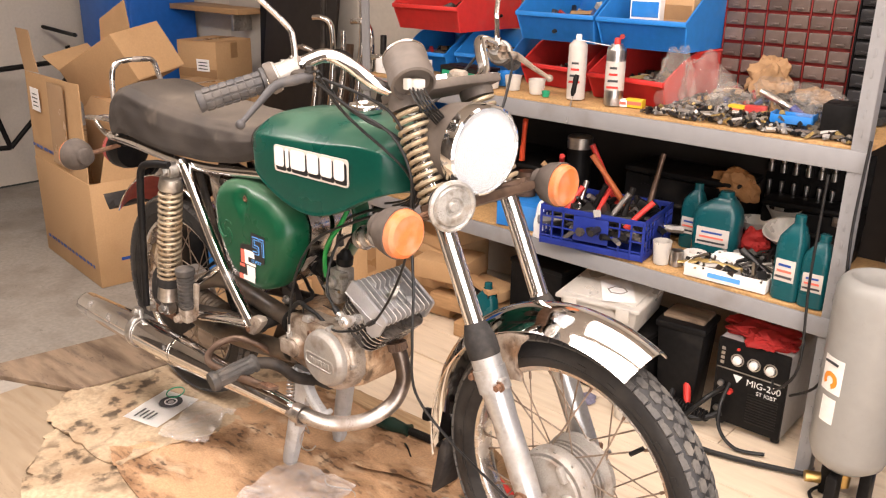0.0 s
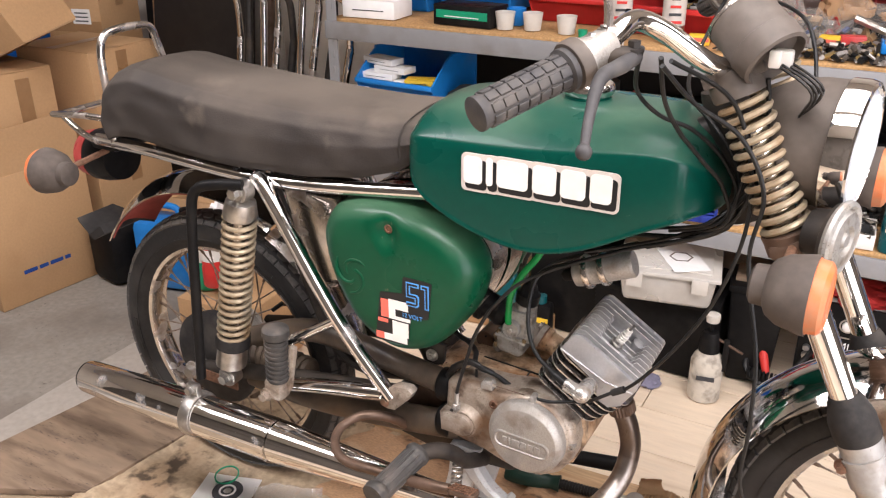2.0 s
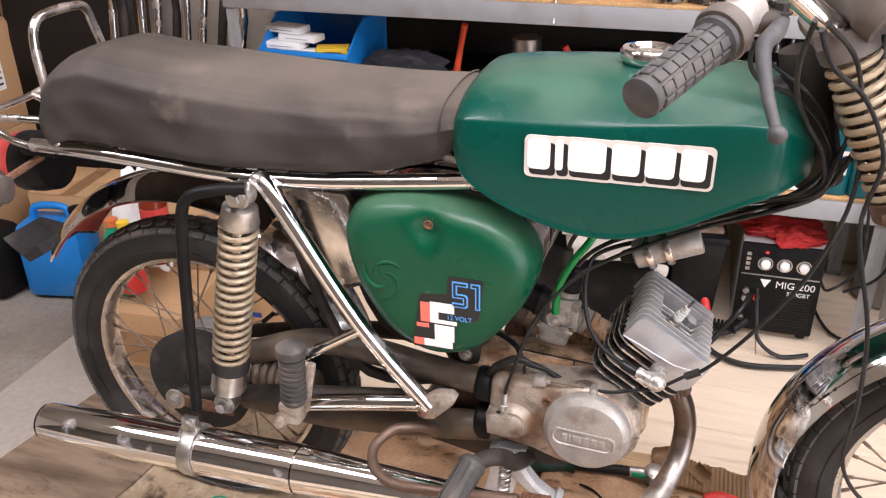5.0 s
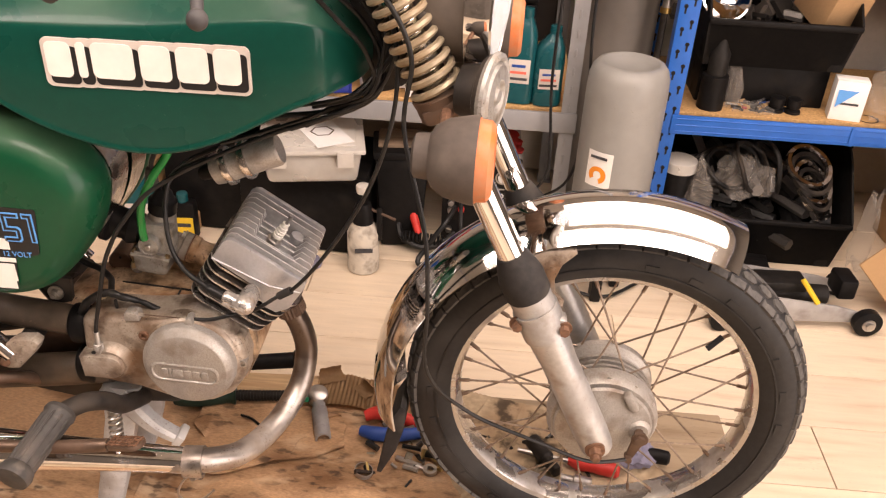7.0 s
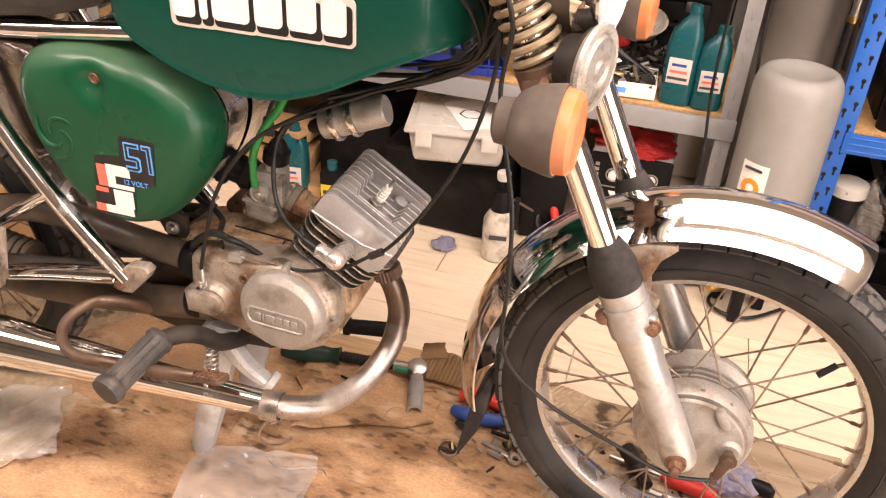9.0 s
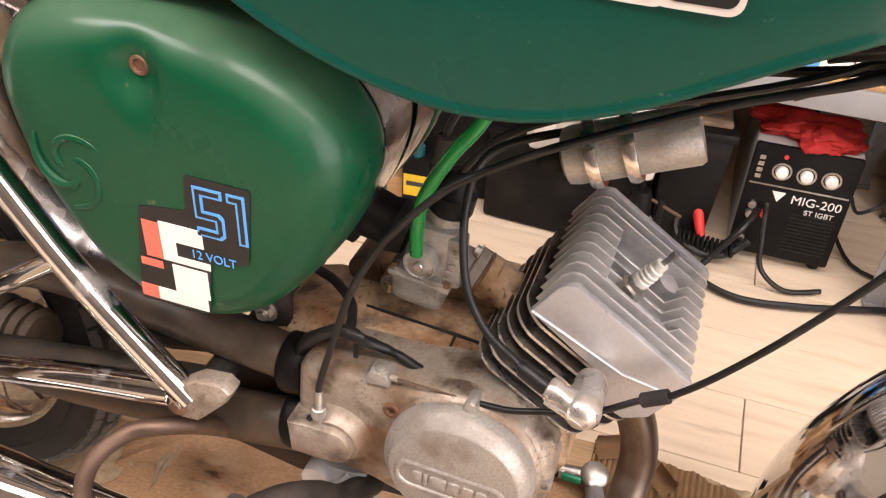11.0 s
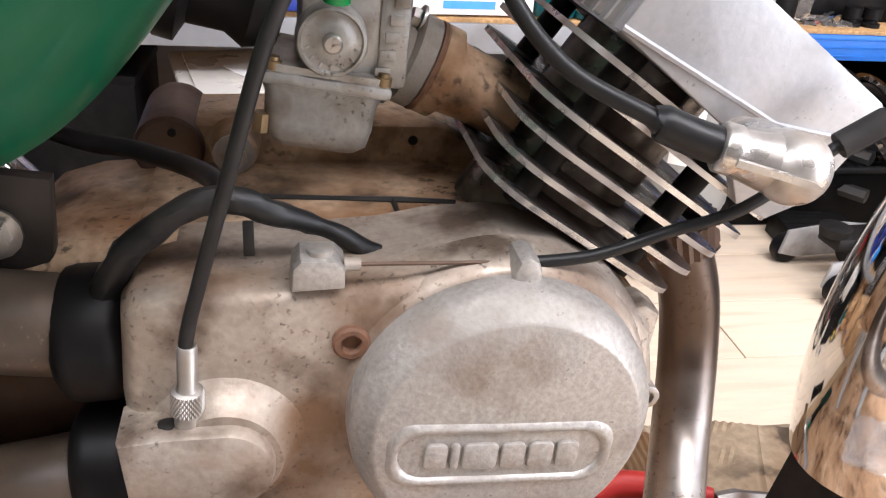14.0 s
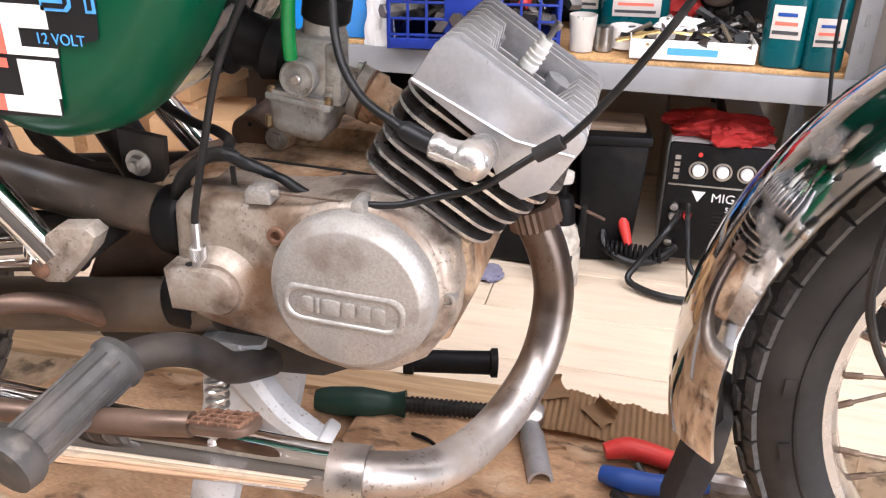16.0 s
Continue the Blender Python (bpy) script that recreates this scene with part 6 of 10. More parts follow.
e = tube([(0.732, -0.110, 0.1925), (0.716, -0.106, 0.196), (0.703, -0.1025, 0.2005), (0.699, -0.101, 0.2022), (0.670, -0.090, 0.216), (0.650, -0.075, 0.242), (0.640, -0.05, 0.285), (0.648, -0.03, 0.315), (0.69, -0.02, 0.335), (0.73, -0.02, 0.345)], [0.0066, 0.0066, 0.0064, 0.0033, 0.0030, 0.0030, 0.0030, 0.0030, 0.0030, 0.0030], 14)
part("ignition_lead", e, CABLE, pc, "thick black ignition lead")
# ignition coil under the tank
CD = Vector((0.9, 0.10, 0.34)).normalized()
e = lathe([(0, 0.006), (0.001, 0.012), (0.004, 0.0185), (0.010, 0.0195), (0.086, 0.0195), (0.089, 0.0175), (0.089, 0.001)], (0.697, -0.034, 0.326), CD, 28)
coil_ob = part("ignition_coil", e, ALU_PLAIN, moped, "dull metal ignition coil with clamp rings")
for h in (0.022, 0.046):
    e = ring(Vector((0.697, -0.034, 0.326)) + CD * h, CD, [(-0.004, 0.019), (-0.004, 0.0235), (-0.001, 0.0245), (0.001, 0.0245), (0.004, 0.0235), (0.004, 0.019)], 28)
    part("clamp_ring", e, CHROME_WORN, coil_ob)
e = lathe([(0, 0.010), (-0.012, 0.0085), (-0.016, 0.005)], (0.697, -0.034, 0.326), CD, 16)
part("lead_socket", e, BLACK, coil_ob)

# carburettor
cb = box((0.603, -0.003, 0.214), (0.036, 0.040, 0.048), 0.004, Euler((0, radians(-6), 0)).to_matrix())
lathe([(0, 0.0155), (0.018, 0.0160), (0.026, 0.0160)], (0.604, -0.002, 0.225), (0.05, 0, 1), 22, cb)
crb = part("carburettor", cb, CARB, moped, "dull grey carburettor")
crb.matrix_basis = Matrix.Translation((0.599, 0.003, 0.1955)) @ Matrix.Rotation(radians(8), 4, "Y") @ Matrix.Translation((-0.599, 0.003, -0.200))
e = lathe([(0.022, 0.0165), (0.024, 0.0182), (0.040, 0.0182), (0.043, 0.014), (0.052, 0.011), (0.058, 0.006)], (0.604, -0.002, 0.225), (0.05, 0, 1), 24)
part("slide_cap", e, BLACK, crb, "black screw cap over the throttle slide")
e = lathe([(0, 0.0142), (0.008, 0.0142), (0.0105, 0.0133), (0.0108, 0.0121), (0.0096, 0.0114), (0.0096, 0.0088), (0.0104, 0.0078), (0.0106, 0.004), (0.0106, 0.0005)], (0.598, -0.022, 0.2085), RIGHT, 36)
cap = part("round_cover", e, CARB, crb, "round carburettor cover")
for k in range(7):
    a = radians(200 + 25 * k)
    w = Vector((math.cos(a), 0, math.sin(a)))
    part("cast_mark", box(Vector((0.598, -0.0317, 0.2085)) + w * 0.0101, (0.0010, 0.0012, 0.0019), 0.0002, Matrix.Rotation(radians(90) - a, 3, "Y")), CARB, cap)
e = box((0.6225, -0.016, 0.214), (0.013, 0.018, 0.046), 0.003, Euler((0, radians(-6), 0)).to_matrix())
col = part("side_column", e, CARB, crb)
for k in range(5):
    part("cast_mark", box((0.6202 + 0.0008 * k, -0.0254, 0.198 + 0.0072 * k), (0.0062, 0.0012, 0.0042), 0.0004, Euler((0, radians(-6), 0)).to_matrix()), CARB, col)
e = B()
rings = []
for z, wx, wy, o in ((0.196, 0.0245, 0.0245, 0), (0.186, 0.0240, 0.0240, 0), (0.183, 0.0228, 0.0228, 0), (0.172, 0.0222, 0.0222, 0.0005), (0.1645, 0.0205, 0.0210, 0.001), (0.1605, 0.0165, 0.0175, 0.0015)):
    rings.append([e.verts.new((0.598 + o + px, -0.005 + py, z)) for px, py in rounded(2 * wx, 2 * wy, 0.005)])
skin(e, rings)
part("float_bowl", e, CARB, crb, "tapered float bowl", smooth=50)
part("bowl_flange", box((0.599, -0.005, 0.1905), (0.052, 0.052, 0.0055), 0.002), CARB, crb, "bowl flange")
for x, y in ((0.577, -0.026), (0.621, -0.026), (0.577, 0.016), (0.621, 0.016)):
    e = lathe([(-0.004, 0.0036), (0.0035, 0.0036), (0.0037, 0.0026), (0.0052, 0.0024), (0.0054, 0.001)], (x, y, 0.193), (0, 0, 1), 12)
    part("bowl_screw", e, BRASS, crb, "brass bowl screw")
part("drain_screw", rod((0.5755, -0.024, 0.166), (0.5755, -0.024, 0.174), 0.0034, 8), BRASS, crb)
e = lathe([(0, 0.0040), (0.003, 0.0040), (0.004, 0.0031), (0.004, 0.0005)], (0.598, -0.0322, 0.2085), RIGHT, 14)
box((0.598, -0.0362, 0.2085), (0.0010, 0.001, 0.0048), 0, None, e)
box((0.598, -0.0362, 0.2085), (0.0048, 0.001, 0.0010), 0, None, e)
part("banjo_screw", e, ZINC, crb)
IO, ID, IU = Vector((0.620, 0.0, 0.2035)), Vector((0.9635, 0, -0.2676)), Vector((0.2676, 0, 0.9635))


def oval_run(stops):
    """A flange or pipe stub of oval cross-section along the inlet: (distance, half height, half width) at each stop."""
    return loft([[IO + ID * h + IU * (a * math.sin(t)) + Vector((0, b * math.cos(t), 0)) for t in (2 * math.pi * i / 24 for i in range(24))] for h, a, b in stops])


part("inlet_flange", oval_run([(0, 0.0135, 0.0135), (0.012, 0.0140, 0.0140), (0.013, 0.0195, 0.0150), (0.014, 0.0205, 0.0160), (0.0215, 0.0205, 0.0160), (0.0225, 0.0195, 0.0150)]), ALU_PLAIN, crb, "cast inlet flange")
part("gasket", oval_run([(0.0225, 0.0208, 0.0163), (0.0243, 0.0208, 0.0163)]), RUST, crb, "thin brown gasket")
part("inlet_manifold", oval_run([(0.0243, 0.0195, 0.0150), (0.0253, 0.0205, 0.0160), (0.0325, 0.0205, 0.0160), (0.0345, 0.0165, 0.0175), (0.046, 0.0155, 0.0190), (0.066, 0.0165, 0.0220)]), ALU_OILY, crb, "stained cast inlet manifold")
for q in (-1, 1):
    part("flange_nut", hexbolt(IO + ID * 0.013 + IU * (q * 0.0165), -ID, 0.0045, 0.005), ZINC, crb)
e = lathe([(0, 0.02), (0.012, 0.024), (0.02, 0.02), (0.035, 0.021), (0.038, 0.029), (0.046, 0.029), (0.05, 0.024), (0.08, 0.03)], (0.582, 0.0, 0.215), (-0.9, 0, 0.25), 26)
part("intake_boot", e, BLACK, moped, "black rubber intake boot")
e = tube([(0.6, -0.036, 0.222), (0.6015, -0.040, 0.245), (0.606, -0.042, 0.275), (0.622, -0.040, 0.31), (0.642, -0.032, 0.34), (0.655, -0.02, 0.375)], 0.0052, 12)
part("fuel_hose", e, HOSE_GREEN, moped, "bright green fuel hose")
e = tube([(0.607, -0.002, 0.285), (0.612, -0.004, 0.32), (0.64, -0.01, 0.35), (0.74, -0.03, 0.395), (0.86, -0.06, 0.43), (0.92, -0.075, 0.50)], 0.0032, 8)
tube([(0.618, 0.004, 0.275), (0.64, 0.0, 0.305), (0.68, -0.006, 0.335), (0.78, -0.02, 0.385)], 0.0032, 8, bm=e)
part("throttle_cable", e, CABLE, moped)
e = lathe([(0, 0.009), (0.022, 0.007), (0.024, 0.004)], (0.606, -0.002, 0.284), (0.1, 0, 1), 14)
part("cable_boot", e, RUBBER, moped)

# cables at the steering head
for k, (a, pts) in enumerate((
        ("brake_cable", [(0.850, -0.252, 0.675), (0.872, -0.20, 0.63), (0.915, -0.15, 0.585), (0.944, -0.135, 0.52), (0.938, -0.13, 0.44), (0.965, -0.15, 0.33), (0.972, -0.16, 0.24), (0.975, -0.155, 0.14), (1.03, -0.13, 0.06), (1.12, -0.125, 0.015), (1.19, -0.118, -0.018), (1.246, -0.100, -0.026)]),
        ("control_cable", [(0.845, -0.240, 0.680), (0.842, -0.20, 0.630), (0.850, -0.160, 0.588), (0.868, -0.120, 0.548), (0.893, -0.090, 0.505), (0.895, -0.075, 0.455), (0.82, -0.06, 0.405)]),
        ("control_cable", [(0.82, -0.220, 0.684), (0.80, -0.160, 0.628), (0.815, -0.110, 0.588), (0.850, -0.085, 0.568), (0.888, -0.070, 0.530), (0.902, -0.065, 0.480), (0.84, -0.065, 0.425), (0.72, -0.06, 0.375)]),
        ("control_cable", [(0.815, 0.2, 0.69), (0.80, 0.10, 0.61), (0.82, 0.01, 0.585), (0.868, -0.045, 0.562), (0.902, -0.06, 0.515), (0.90, -0.07, 0.45), (0.80, -0.05, 0.395)]),
        ("control_cable", [(0.845, 0.24, 0.68), (0.93, 0.14, 0.66), (0.96, 0.05, 0.56), (0.93, -0.03, 0.48)]))):
    part(a, tube(pts, 0.0026, 8, 7), CABLE, moped, "black control cable")
for k in range(3):
    e = tube([(0.915 + 0.006 * k, -0.085 + 0.012 * k, 0.54), (0.908, -0.085 + 0.012 * k, 0.49), (0.895 - 0.008 * k, -0.08, 0.455), (0.85 - 0.02 * k, -0.065, 0.43)], 0.0022, 6)
    part("harness_wire", e, CABLE, moped)

# footrests, pedals, stand
e = tube([(0.575, -0.06, -0.022), (0.563, -0.10, -0.004), (0.552, -0.125, 0.024), (0.536, -0.147, 0.038), (0.517, -0.172, 0.040)], 0.0125, 12)
FP, FD = Vector((0.518, -0.168, 0.041)), Vector((-0.16, -0.96, -0.15)).normalized()
fr = part("footrest_bar", e, STEEL_DARK, moped, "oily footrest bar")
e = lathe([(0, 0.0195), (0.006, 0.0205), (0.010, 0.0175), (0.085, 0.0165), (0.088, 0.0195), (0.094, 0.0215), (0.103, 0.020), (0.105, 0.01)], FP, FD, 18)
pg = part("front_footrest", e, FOOT_RUBBER, fr, "worn grey rubber footrest")
for k in range(10):
    a = 2 * math.pi * k / 10
    d = FD
    sd = d.orthogonal().normalized()
    w = sd * math.cos(a) + d.cross(sd) * math.sin(a)
    e = rod(FP + d * 0.012 + w * 0.0170, FP + d * 0.086 + w * 0.0160, 0.0022, 6)
    part("rubber_rib", e, FOOT_RUBBER, pg)
e = tube([(0.436, -0.075, 0.006), (0.424, -0.100, 0.030), (0.404, -0.122, 0.042), (0.384, -0.136, 0.040), (0.370, -0.160, 0.032), (0.374, -0.184, 0.026), (0.393, -0.206, 0.022), (0.424, -0.217, 0.020), (0.47, -0.214, 0.021), (0.53, -0.210, 0.023), (0.592, -0.207, 0.030)], [0.0085, 0.0085, 0.0080, 0.0075, 0.0075, 0.0075, 0.0075, 0.0075, 0.0080, 0.0085, 0.0085], 12)
pd = part("brake_pedal", e, BROWN_STEEL, moped, "rusty bent brake pedal")
PM = Matrix.Translation((0.613, -0.207, 0.035)) @ Euler((radians(-14), radians(-8), radians(-4))).to_matrix().to_4x4()
e = plate([(px * (1.0 if px > 0 else 0.75), pz) for px, pz in rounded(0.050, 0.030, 0.012, 6)], -0.0028, 0.0028, 0.001, m=PM @ Euler((radians(90), 0, 0)).to_matrix().to_4x4())
pad = part("pedal_pad", e, BROWN_STEEL, pd, "rusty waffle-patterned pedal pad")
e = B()
for i in range(6):
    join(e, box((-0.017 + 0.0072 * i, 0, 0.0036), (0.0016, 0.024, 0.0024), 0.0004), PM)
for i in range(4):
    join(e, box((0.001, -0.0095 + 0.0063 * i, 0.0036), (0.040, 0.0016, 0.0024), 0.0004), PM)
tagged(part("pad_rib", e, RUST, pad), kind="stuff")
e = tube([(0.238, -0.118, 0.047), (0.33, -0.118, 0.069), (0.425, -0.118, 0.088)], 0.0128, 14)
tube([(0.247, -0.125, 0.137), (0.29, -0.122, 0.165), (0.340, -0.12, 0.198)], 0.0085, 10, bm=e)
ba = part("footrest_carrier", e, CHROME, moped, "chromed passenger footrest carrier")
e = plate([(0.420, 0.070), (0.430, 0.062), (0.446, 0.064), (0.474, 0.094), (0.480, 0.106), (0.472, 0.113), (0.448, 0.110), (0.424, 0.092)], -0.102, -0.122, 0.004)
lug = part("cast_lug", e, ALU, ba, "cast aluminium lug")
e = lathe([(0, 0.0115), (0.008, 0.0115), (0.0085, 0.009), (0.013, 0.0085), (0.015, 0.005)], (0.428, -0.110, 0.075), RIGHT, 14)
part("pivot_bolt", e, RUST, lug, "brown pivot bolt")
e = lathe([(-0.002, 0.021), (0.002, 0.0225), (0.012, 0.022), (0.015, 0.018)], (0.248, -0.158, 0.165), (0.04, 0.0, 1), 22)
lathe([(-0.085, 0.0165), (-0.002, 0.0175)], (0.248, -0.158, 0.165), (0.04, 0.0, 1), 20, e)
rp = part("passenger_footrest", e, FOOT_RUBBER, moped, "folded ribbed rubber passenger footrest")
for i in range(9):
    e = ring((0.2475 - 0.0004 * i, -0.158, 0.158 - 0.0088 * i), (0.04, 0, 1), [(-0.0028, 0.016), (-0.0018, 0.0195), (0.0018, 0.0195), (0.0028, 0.016)], 20)
    part("rubber_ring", e, FOOT_RUBBER, rp)
e = box((0.238, -0.155, 0.062), (0.034, 0.03, 0.036), 0.006)
box((0.262, -0.145, 0.10), (0.012, 0.012, 0.09), 0.003, Euler((0, radians(12), 0)).to_matrix(), e)
hexbolt((0.226, -0.168, 0.052), RIGHT, 0.008, 0.014, e)
part("footrest_bracket", e, ALU, rp)
# centre stand
def leg_section(cx, y, z, w, d):
    """A channel-shaped cross-section of the stand's leg."""
    return [(cx - w, y + d, z), (cx - w, y - d, z), (cx - 0.55 * w, y - d * 1.5, z), (cx + 0.55 * w, y - d * 1.5, z), (cx + w, y - d, z), (cx + w, y + d, z), (cx + 0.6 * w, y + 0.2 * d, z), (cx - 0.6 * w, y + 0.2 * d, z)]


st = part("centre_stand", rod((0.53, -0.085, -0.012), (0.53, 0.085, -0.012), 0.013, 12), STAND_PAINT, moped, "grey scratched centre stand")
for s in (-1, 1):
    e = loft([leg_section(0.548, s * 0.062, 0.0, 0.026, 0.009), leg_section(0.540, s * 0.066, -0.06, 0.022, 0.009), leg_section(0.512, s * 0.072, -0.18, 0.020, 0.009), leg_section(0.494, s * 0.075, -0.250, 0.017, 0.009), leg_section(0.491, s * 0.075, -0.268, 0.012, 0.008), leg_section(0.490, s * 0.075, -0.2715, 0.006, 0.004)])
    part("leg", e, STAND_PAINT, st, smooth=30)
ARM = smooth_path([(0.545, -0.07, -0.016), (0.556, -0.07, -0.028), (0.572, -0.07, -0.050), (0.590, -0.07, -0.068), (0.616, -0.07, -0.083)], 4)
e = loft([[p + u * (0.020 - 0.0130 * k / (len(ARM) - 1)) * a + Vector((0, 0.008 * b, 0)) for a, b in ((-1, 1), (-1, -1), (-0.5, -1.6), (0.5, -1.6), (1, -1), (1, 1), (0.6, 0.2), (-0.6, 0.2))] for k, p in enumerate(Vector(p) for p in ARM) for u in (Vector((0.6, 0, 0.8)),)])
box((0.622, -0.07, -0.084), (0.012, 0.030, 0.022), 0.003, Euler((0, radians(35), 0)).to_matrix(), e)
part("kick_arm", e, STAND_PAINT, st, smooth=30)
e = coil((0.55, -0.10, 0.0), (0.548, -0.11, -0.075), 0.008, 0.002, 9)
part("stand_spring", e, ZINC, moped)
e = plate([(0.40, 0.0), (0.56, 0.015), (0.66, -0.01), (0.62, -0.03), (0.5, -0.04), (0.42, -0.025)], -0.06, -0.052, 0.003)
part("stand_bracket", e, STEEL_DARK, moped)
e = tube([(0.688, -0.175, -0.035), (0.684, -0.165, -0.062), (0.664, -0.16, -0.066), (0.648, -0.16, -0.095), (0.655, -0.16, -0.112), (0.68, -0.16, -0.106), (0.697, -0.16, -0.088)], 0.0017, 6)
part("wire_clip", e, STEEL, moped, "bent wire clip under the exhaust")
# oil-dark box between the side covers, battery tray
e = box((0.42, 0, 0.315), (0.17, 0.10, 0.15), 0.02)
part("air_box", e, STEEL_DARK, moped, "black air filter box")
lg = part("frame_lug", plate([(0.455, 0.16), (0.495, 0.155), (0.492, 0.118), (0.468, 0.112), (0.455, 0.125)], -0.044, -0.036, 0.002), STEEL_DARK, moped, "black frame lug")
e = lathe([(0, 0.0095), (0.0018, 0.0095)], (0.4725, -0.044, 0.134), RIGHT, 16)
hexbolt((0.4725, -0.0455, 0.134), RIGHT, 0.0072, 0.007, e)
rod((0.4725, -0.052, 0.134), (0.4725, -0.056, 0.134), 0.004, 10, e)
part("lug_nut", e, ZINC, lg, "zinc nut")
# ---- mixed small hardware: one mesh a pile, coloured piece by piece ----
def island_mat(name, colors, rough, metal):
    m = bpy.data.materials.new(name)
    m.use_nodes = True
    n, link = m.node_tree.nodes, m.node_tree.links.new
    bs = n["Principled BSDF"]
    g = n.new("ShaderNodeNewGeometry")
    r = n.new("ShaderNodeValToRGB")
    r.color_ramp.interpolation = "CONSTANT"
    el = r.color_ramp.elements
    for i, c in enumerate(colors):
        e = el[i] if i < 2 else el.new(i / len(colors))
        e.position, e.color = i / len(colors), (*c, 1)
    link(g.outputs["Random Per Island"], r.inputs[0])
    tn = n.new("ShaderNodeTexNoise")
    tn.inputs["Scale"].default_value = 120
    mx = n.new("ShaderNodeMix")
    mx.data_type, mx.blend_type = "RGBA", "MULTIPLY"
    mx.inputs["Factor"].default_value = 0.6
    link(r.outputs[0], mx.inputs["A"])
    link(tn.outputs[0], mx.inputs["B"])
    link(mx.outputs["Result"], bs.inputs["Base Color"])
    bs.inputs["Roughness"].default_value, bs.inputs["Metallic"].default_value = rough, metal
    return m


HARDWARE = island_mat("loose_hardware", [(0.02, 0.02, 0.02), (0.55, 0.52, 0.48), (0.05, 0.045, 0.04), (0.36, 0.3, 0.22), (0.03, 0.03, 0.03), (0.2, 0.17, 0.14), (0.6, 0.42, 0.16), (0.5, 0.47, 0.44), (0.08, 0.06, 0.05)], 0.38, 0.55)
PLASTICS = island_mat("loose_plastic_parts", [(0.02, 0.02, 0.022), (0.6, 0.55, 0.48), (0.03, 0.028, 0.028), (0.45, 0.03, 0.025), (0.05, 0.05, 0.05), (0.62, 0.6, 0.55), (0.02, 0.02, 0.02), (0.5, 0.32, 0.16), (0.03, 0.09, 0.3), (0.1, 0.09, 0.085)], 0.42, 0.05)
DARKPARTS = island_mat("dark_machine_parts", [(0.02, 0.02, 0.02), (0.035, 0.033, 0.03), (0.3, 0.28, 0.26), (0.02, 0.018, 0.017), (0.06, 0.055, 0.05), (0.16, 0.14, 0.12)], 0.42, 0.45)


def pile(label, x0, x1, y0, y1, z, n, size, height, material, seed, long=1.0, category="hardware"):
    """A heap of uncountable small pieces: bolts, washers, rods, clips."""
    rnd = random.Random(seed)
    vs, fs = [], []
    cx, cy = (x0 + x1) / 2, (y0 + y1) / 2
    for i in range(n):
        x, y = rnd.uniform(x0, x1), rnd.uniform(y0, y1)
        edge = max(abs(x - cx) / (x1 - x0), abs(y - cy) / (y1 - y0)) * 2
        s = size * rnd.uniform(0.5, 1.5)
        h = z + s * 0.3 + height * max(0.0, 1 - edge * edge) * rnd.random()
        kind = rnd.random()
        rot = Euler((rnd.uniform(-0.7, 0.7), rnd.uniform(-0.7, 0.7), rnd.uniform(0, 6.3))).to_matrix()
        if rnd.random() < 0.5:
            rot = Euler((0, 0, rnd.uniform(0, 6.3))).to_matrix()
        k = 6 if kind < 0.65 else 4
        L, R = (s * rnd.uniform(0.4, 2.6) * long, s * rnd.uniform(0.18, 0.42)) if kind < 0.85 else (s * 0.25, s * 0.7)
        base = len(vs)
        for e in (-0.5, 0.5):
            for j in range(k):
                a = 2 * math.pi * j / k
                p = rot @ Vector((e * L, R * math.cos(a), R * math.sin(a)))
                vs.append((x + p.x, y + p.y, max(z + 0.001, h + p.z)))
        fs.append([base + j for j in range(k)][::-1])
        fs.append([base + k + j for j in range(k)])
        for j in range(k):
            fs.append([base + j, base + (j + 1) % k, base + k + (j + 1) % k, base + k + j])
    me = bpy.data.meshes.new("hardware_heap")
    me.from_pydata(vs, [], fs)
    me.materials.append(material)
    ob = new("hardware_heap", me)
    return tagged(ob, label, category, kind="stuff")


def bag(label, c, s, seed, material=None, rz=0, name="plastic_bag"):
    """A crumpled bag."""
    bm = B()
    t = B()
    bmesh.ops.create_icosphere(t, subdivisions=4, radius=1)
    for v in t.verts:
        k = 1 + 0.42 * noise.noise(v.co * 1.7 + Vector((seed, 0, 0))) + 0.22 * abs(noise.noise(v.co * 4.5 + Vector((0, seed, 0)))) + 0.1 * noise.noise(v.co * 11 + Vector((0, 0, seed)))
        v.co = Vector((v.co.x * s[0] * k, v.co.y * s[1] * k, max(-0.55, v.co.z) * s[2] * k + s[2] * 0.55))
    join(bm, t)
    return single(name, bm, material or BAG, label, "plastic bag", c, rz, smooth=25)


# ---- grey shelf ----
SHX0, SHX1, SHY0, SHY1 = -0.63, 1.26, 1.20, 1.78
shelf = thing("grey_shelf", "grey steel shelf with chipboard boards, crammed with parts", "shelf")
for x in (SHX0, SHX1):
    for y in (SHY0, SHY1 - 0.02):
        e = B()
        s = 1 if x < 0 else -1
        box((x + s * 0.0, y + 0.02, 0.98), (0.003, 0.04, 1.94), 0, bm=e)
        box((x + s * 0.019, y, 0.98), (0.038, 0.003, 1.94), 0, bm=e)
        box((x + s * 0.016, y + 0.016, 0.006), (0.045, 0.045, 0.012), 0.002, bm=e)
        for k in range(38):
            for q in (0.0,):
                box((x + s * 0.02, y - 0.0024, 0.06 + 0.05 * k), (0.007, 0.002, 0.022), 0.0008, bm=e)
        part("post", e, BEAM_GREY, shelf, "grey slotted steel post" if x < 0 and y < 1.3 else "")
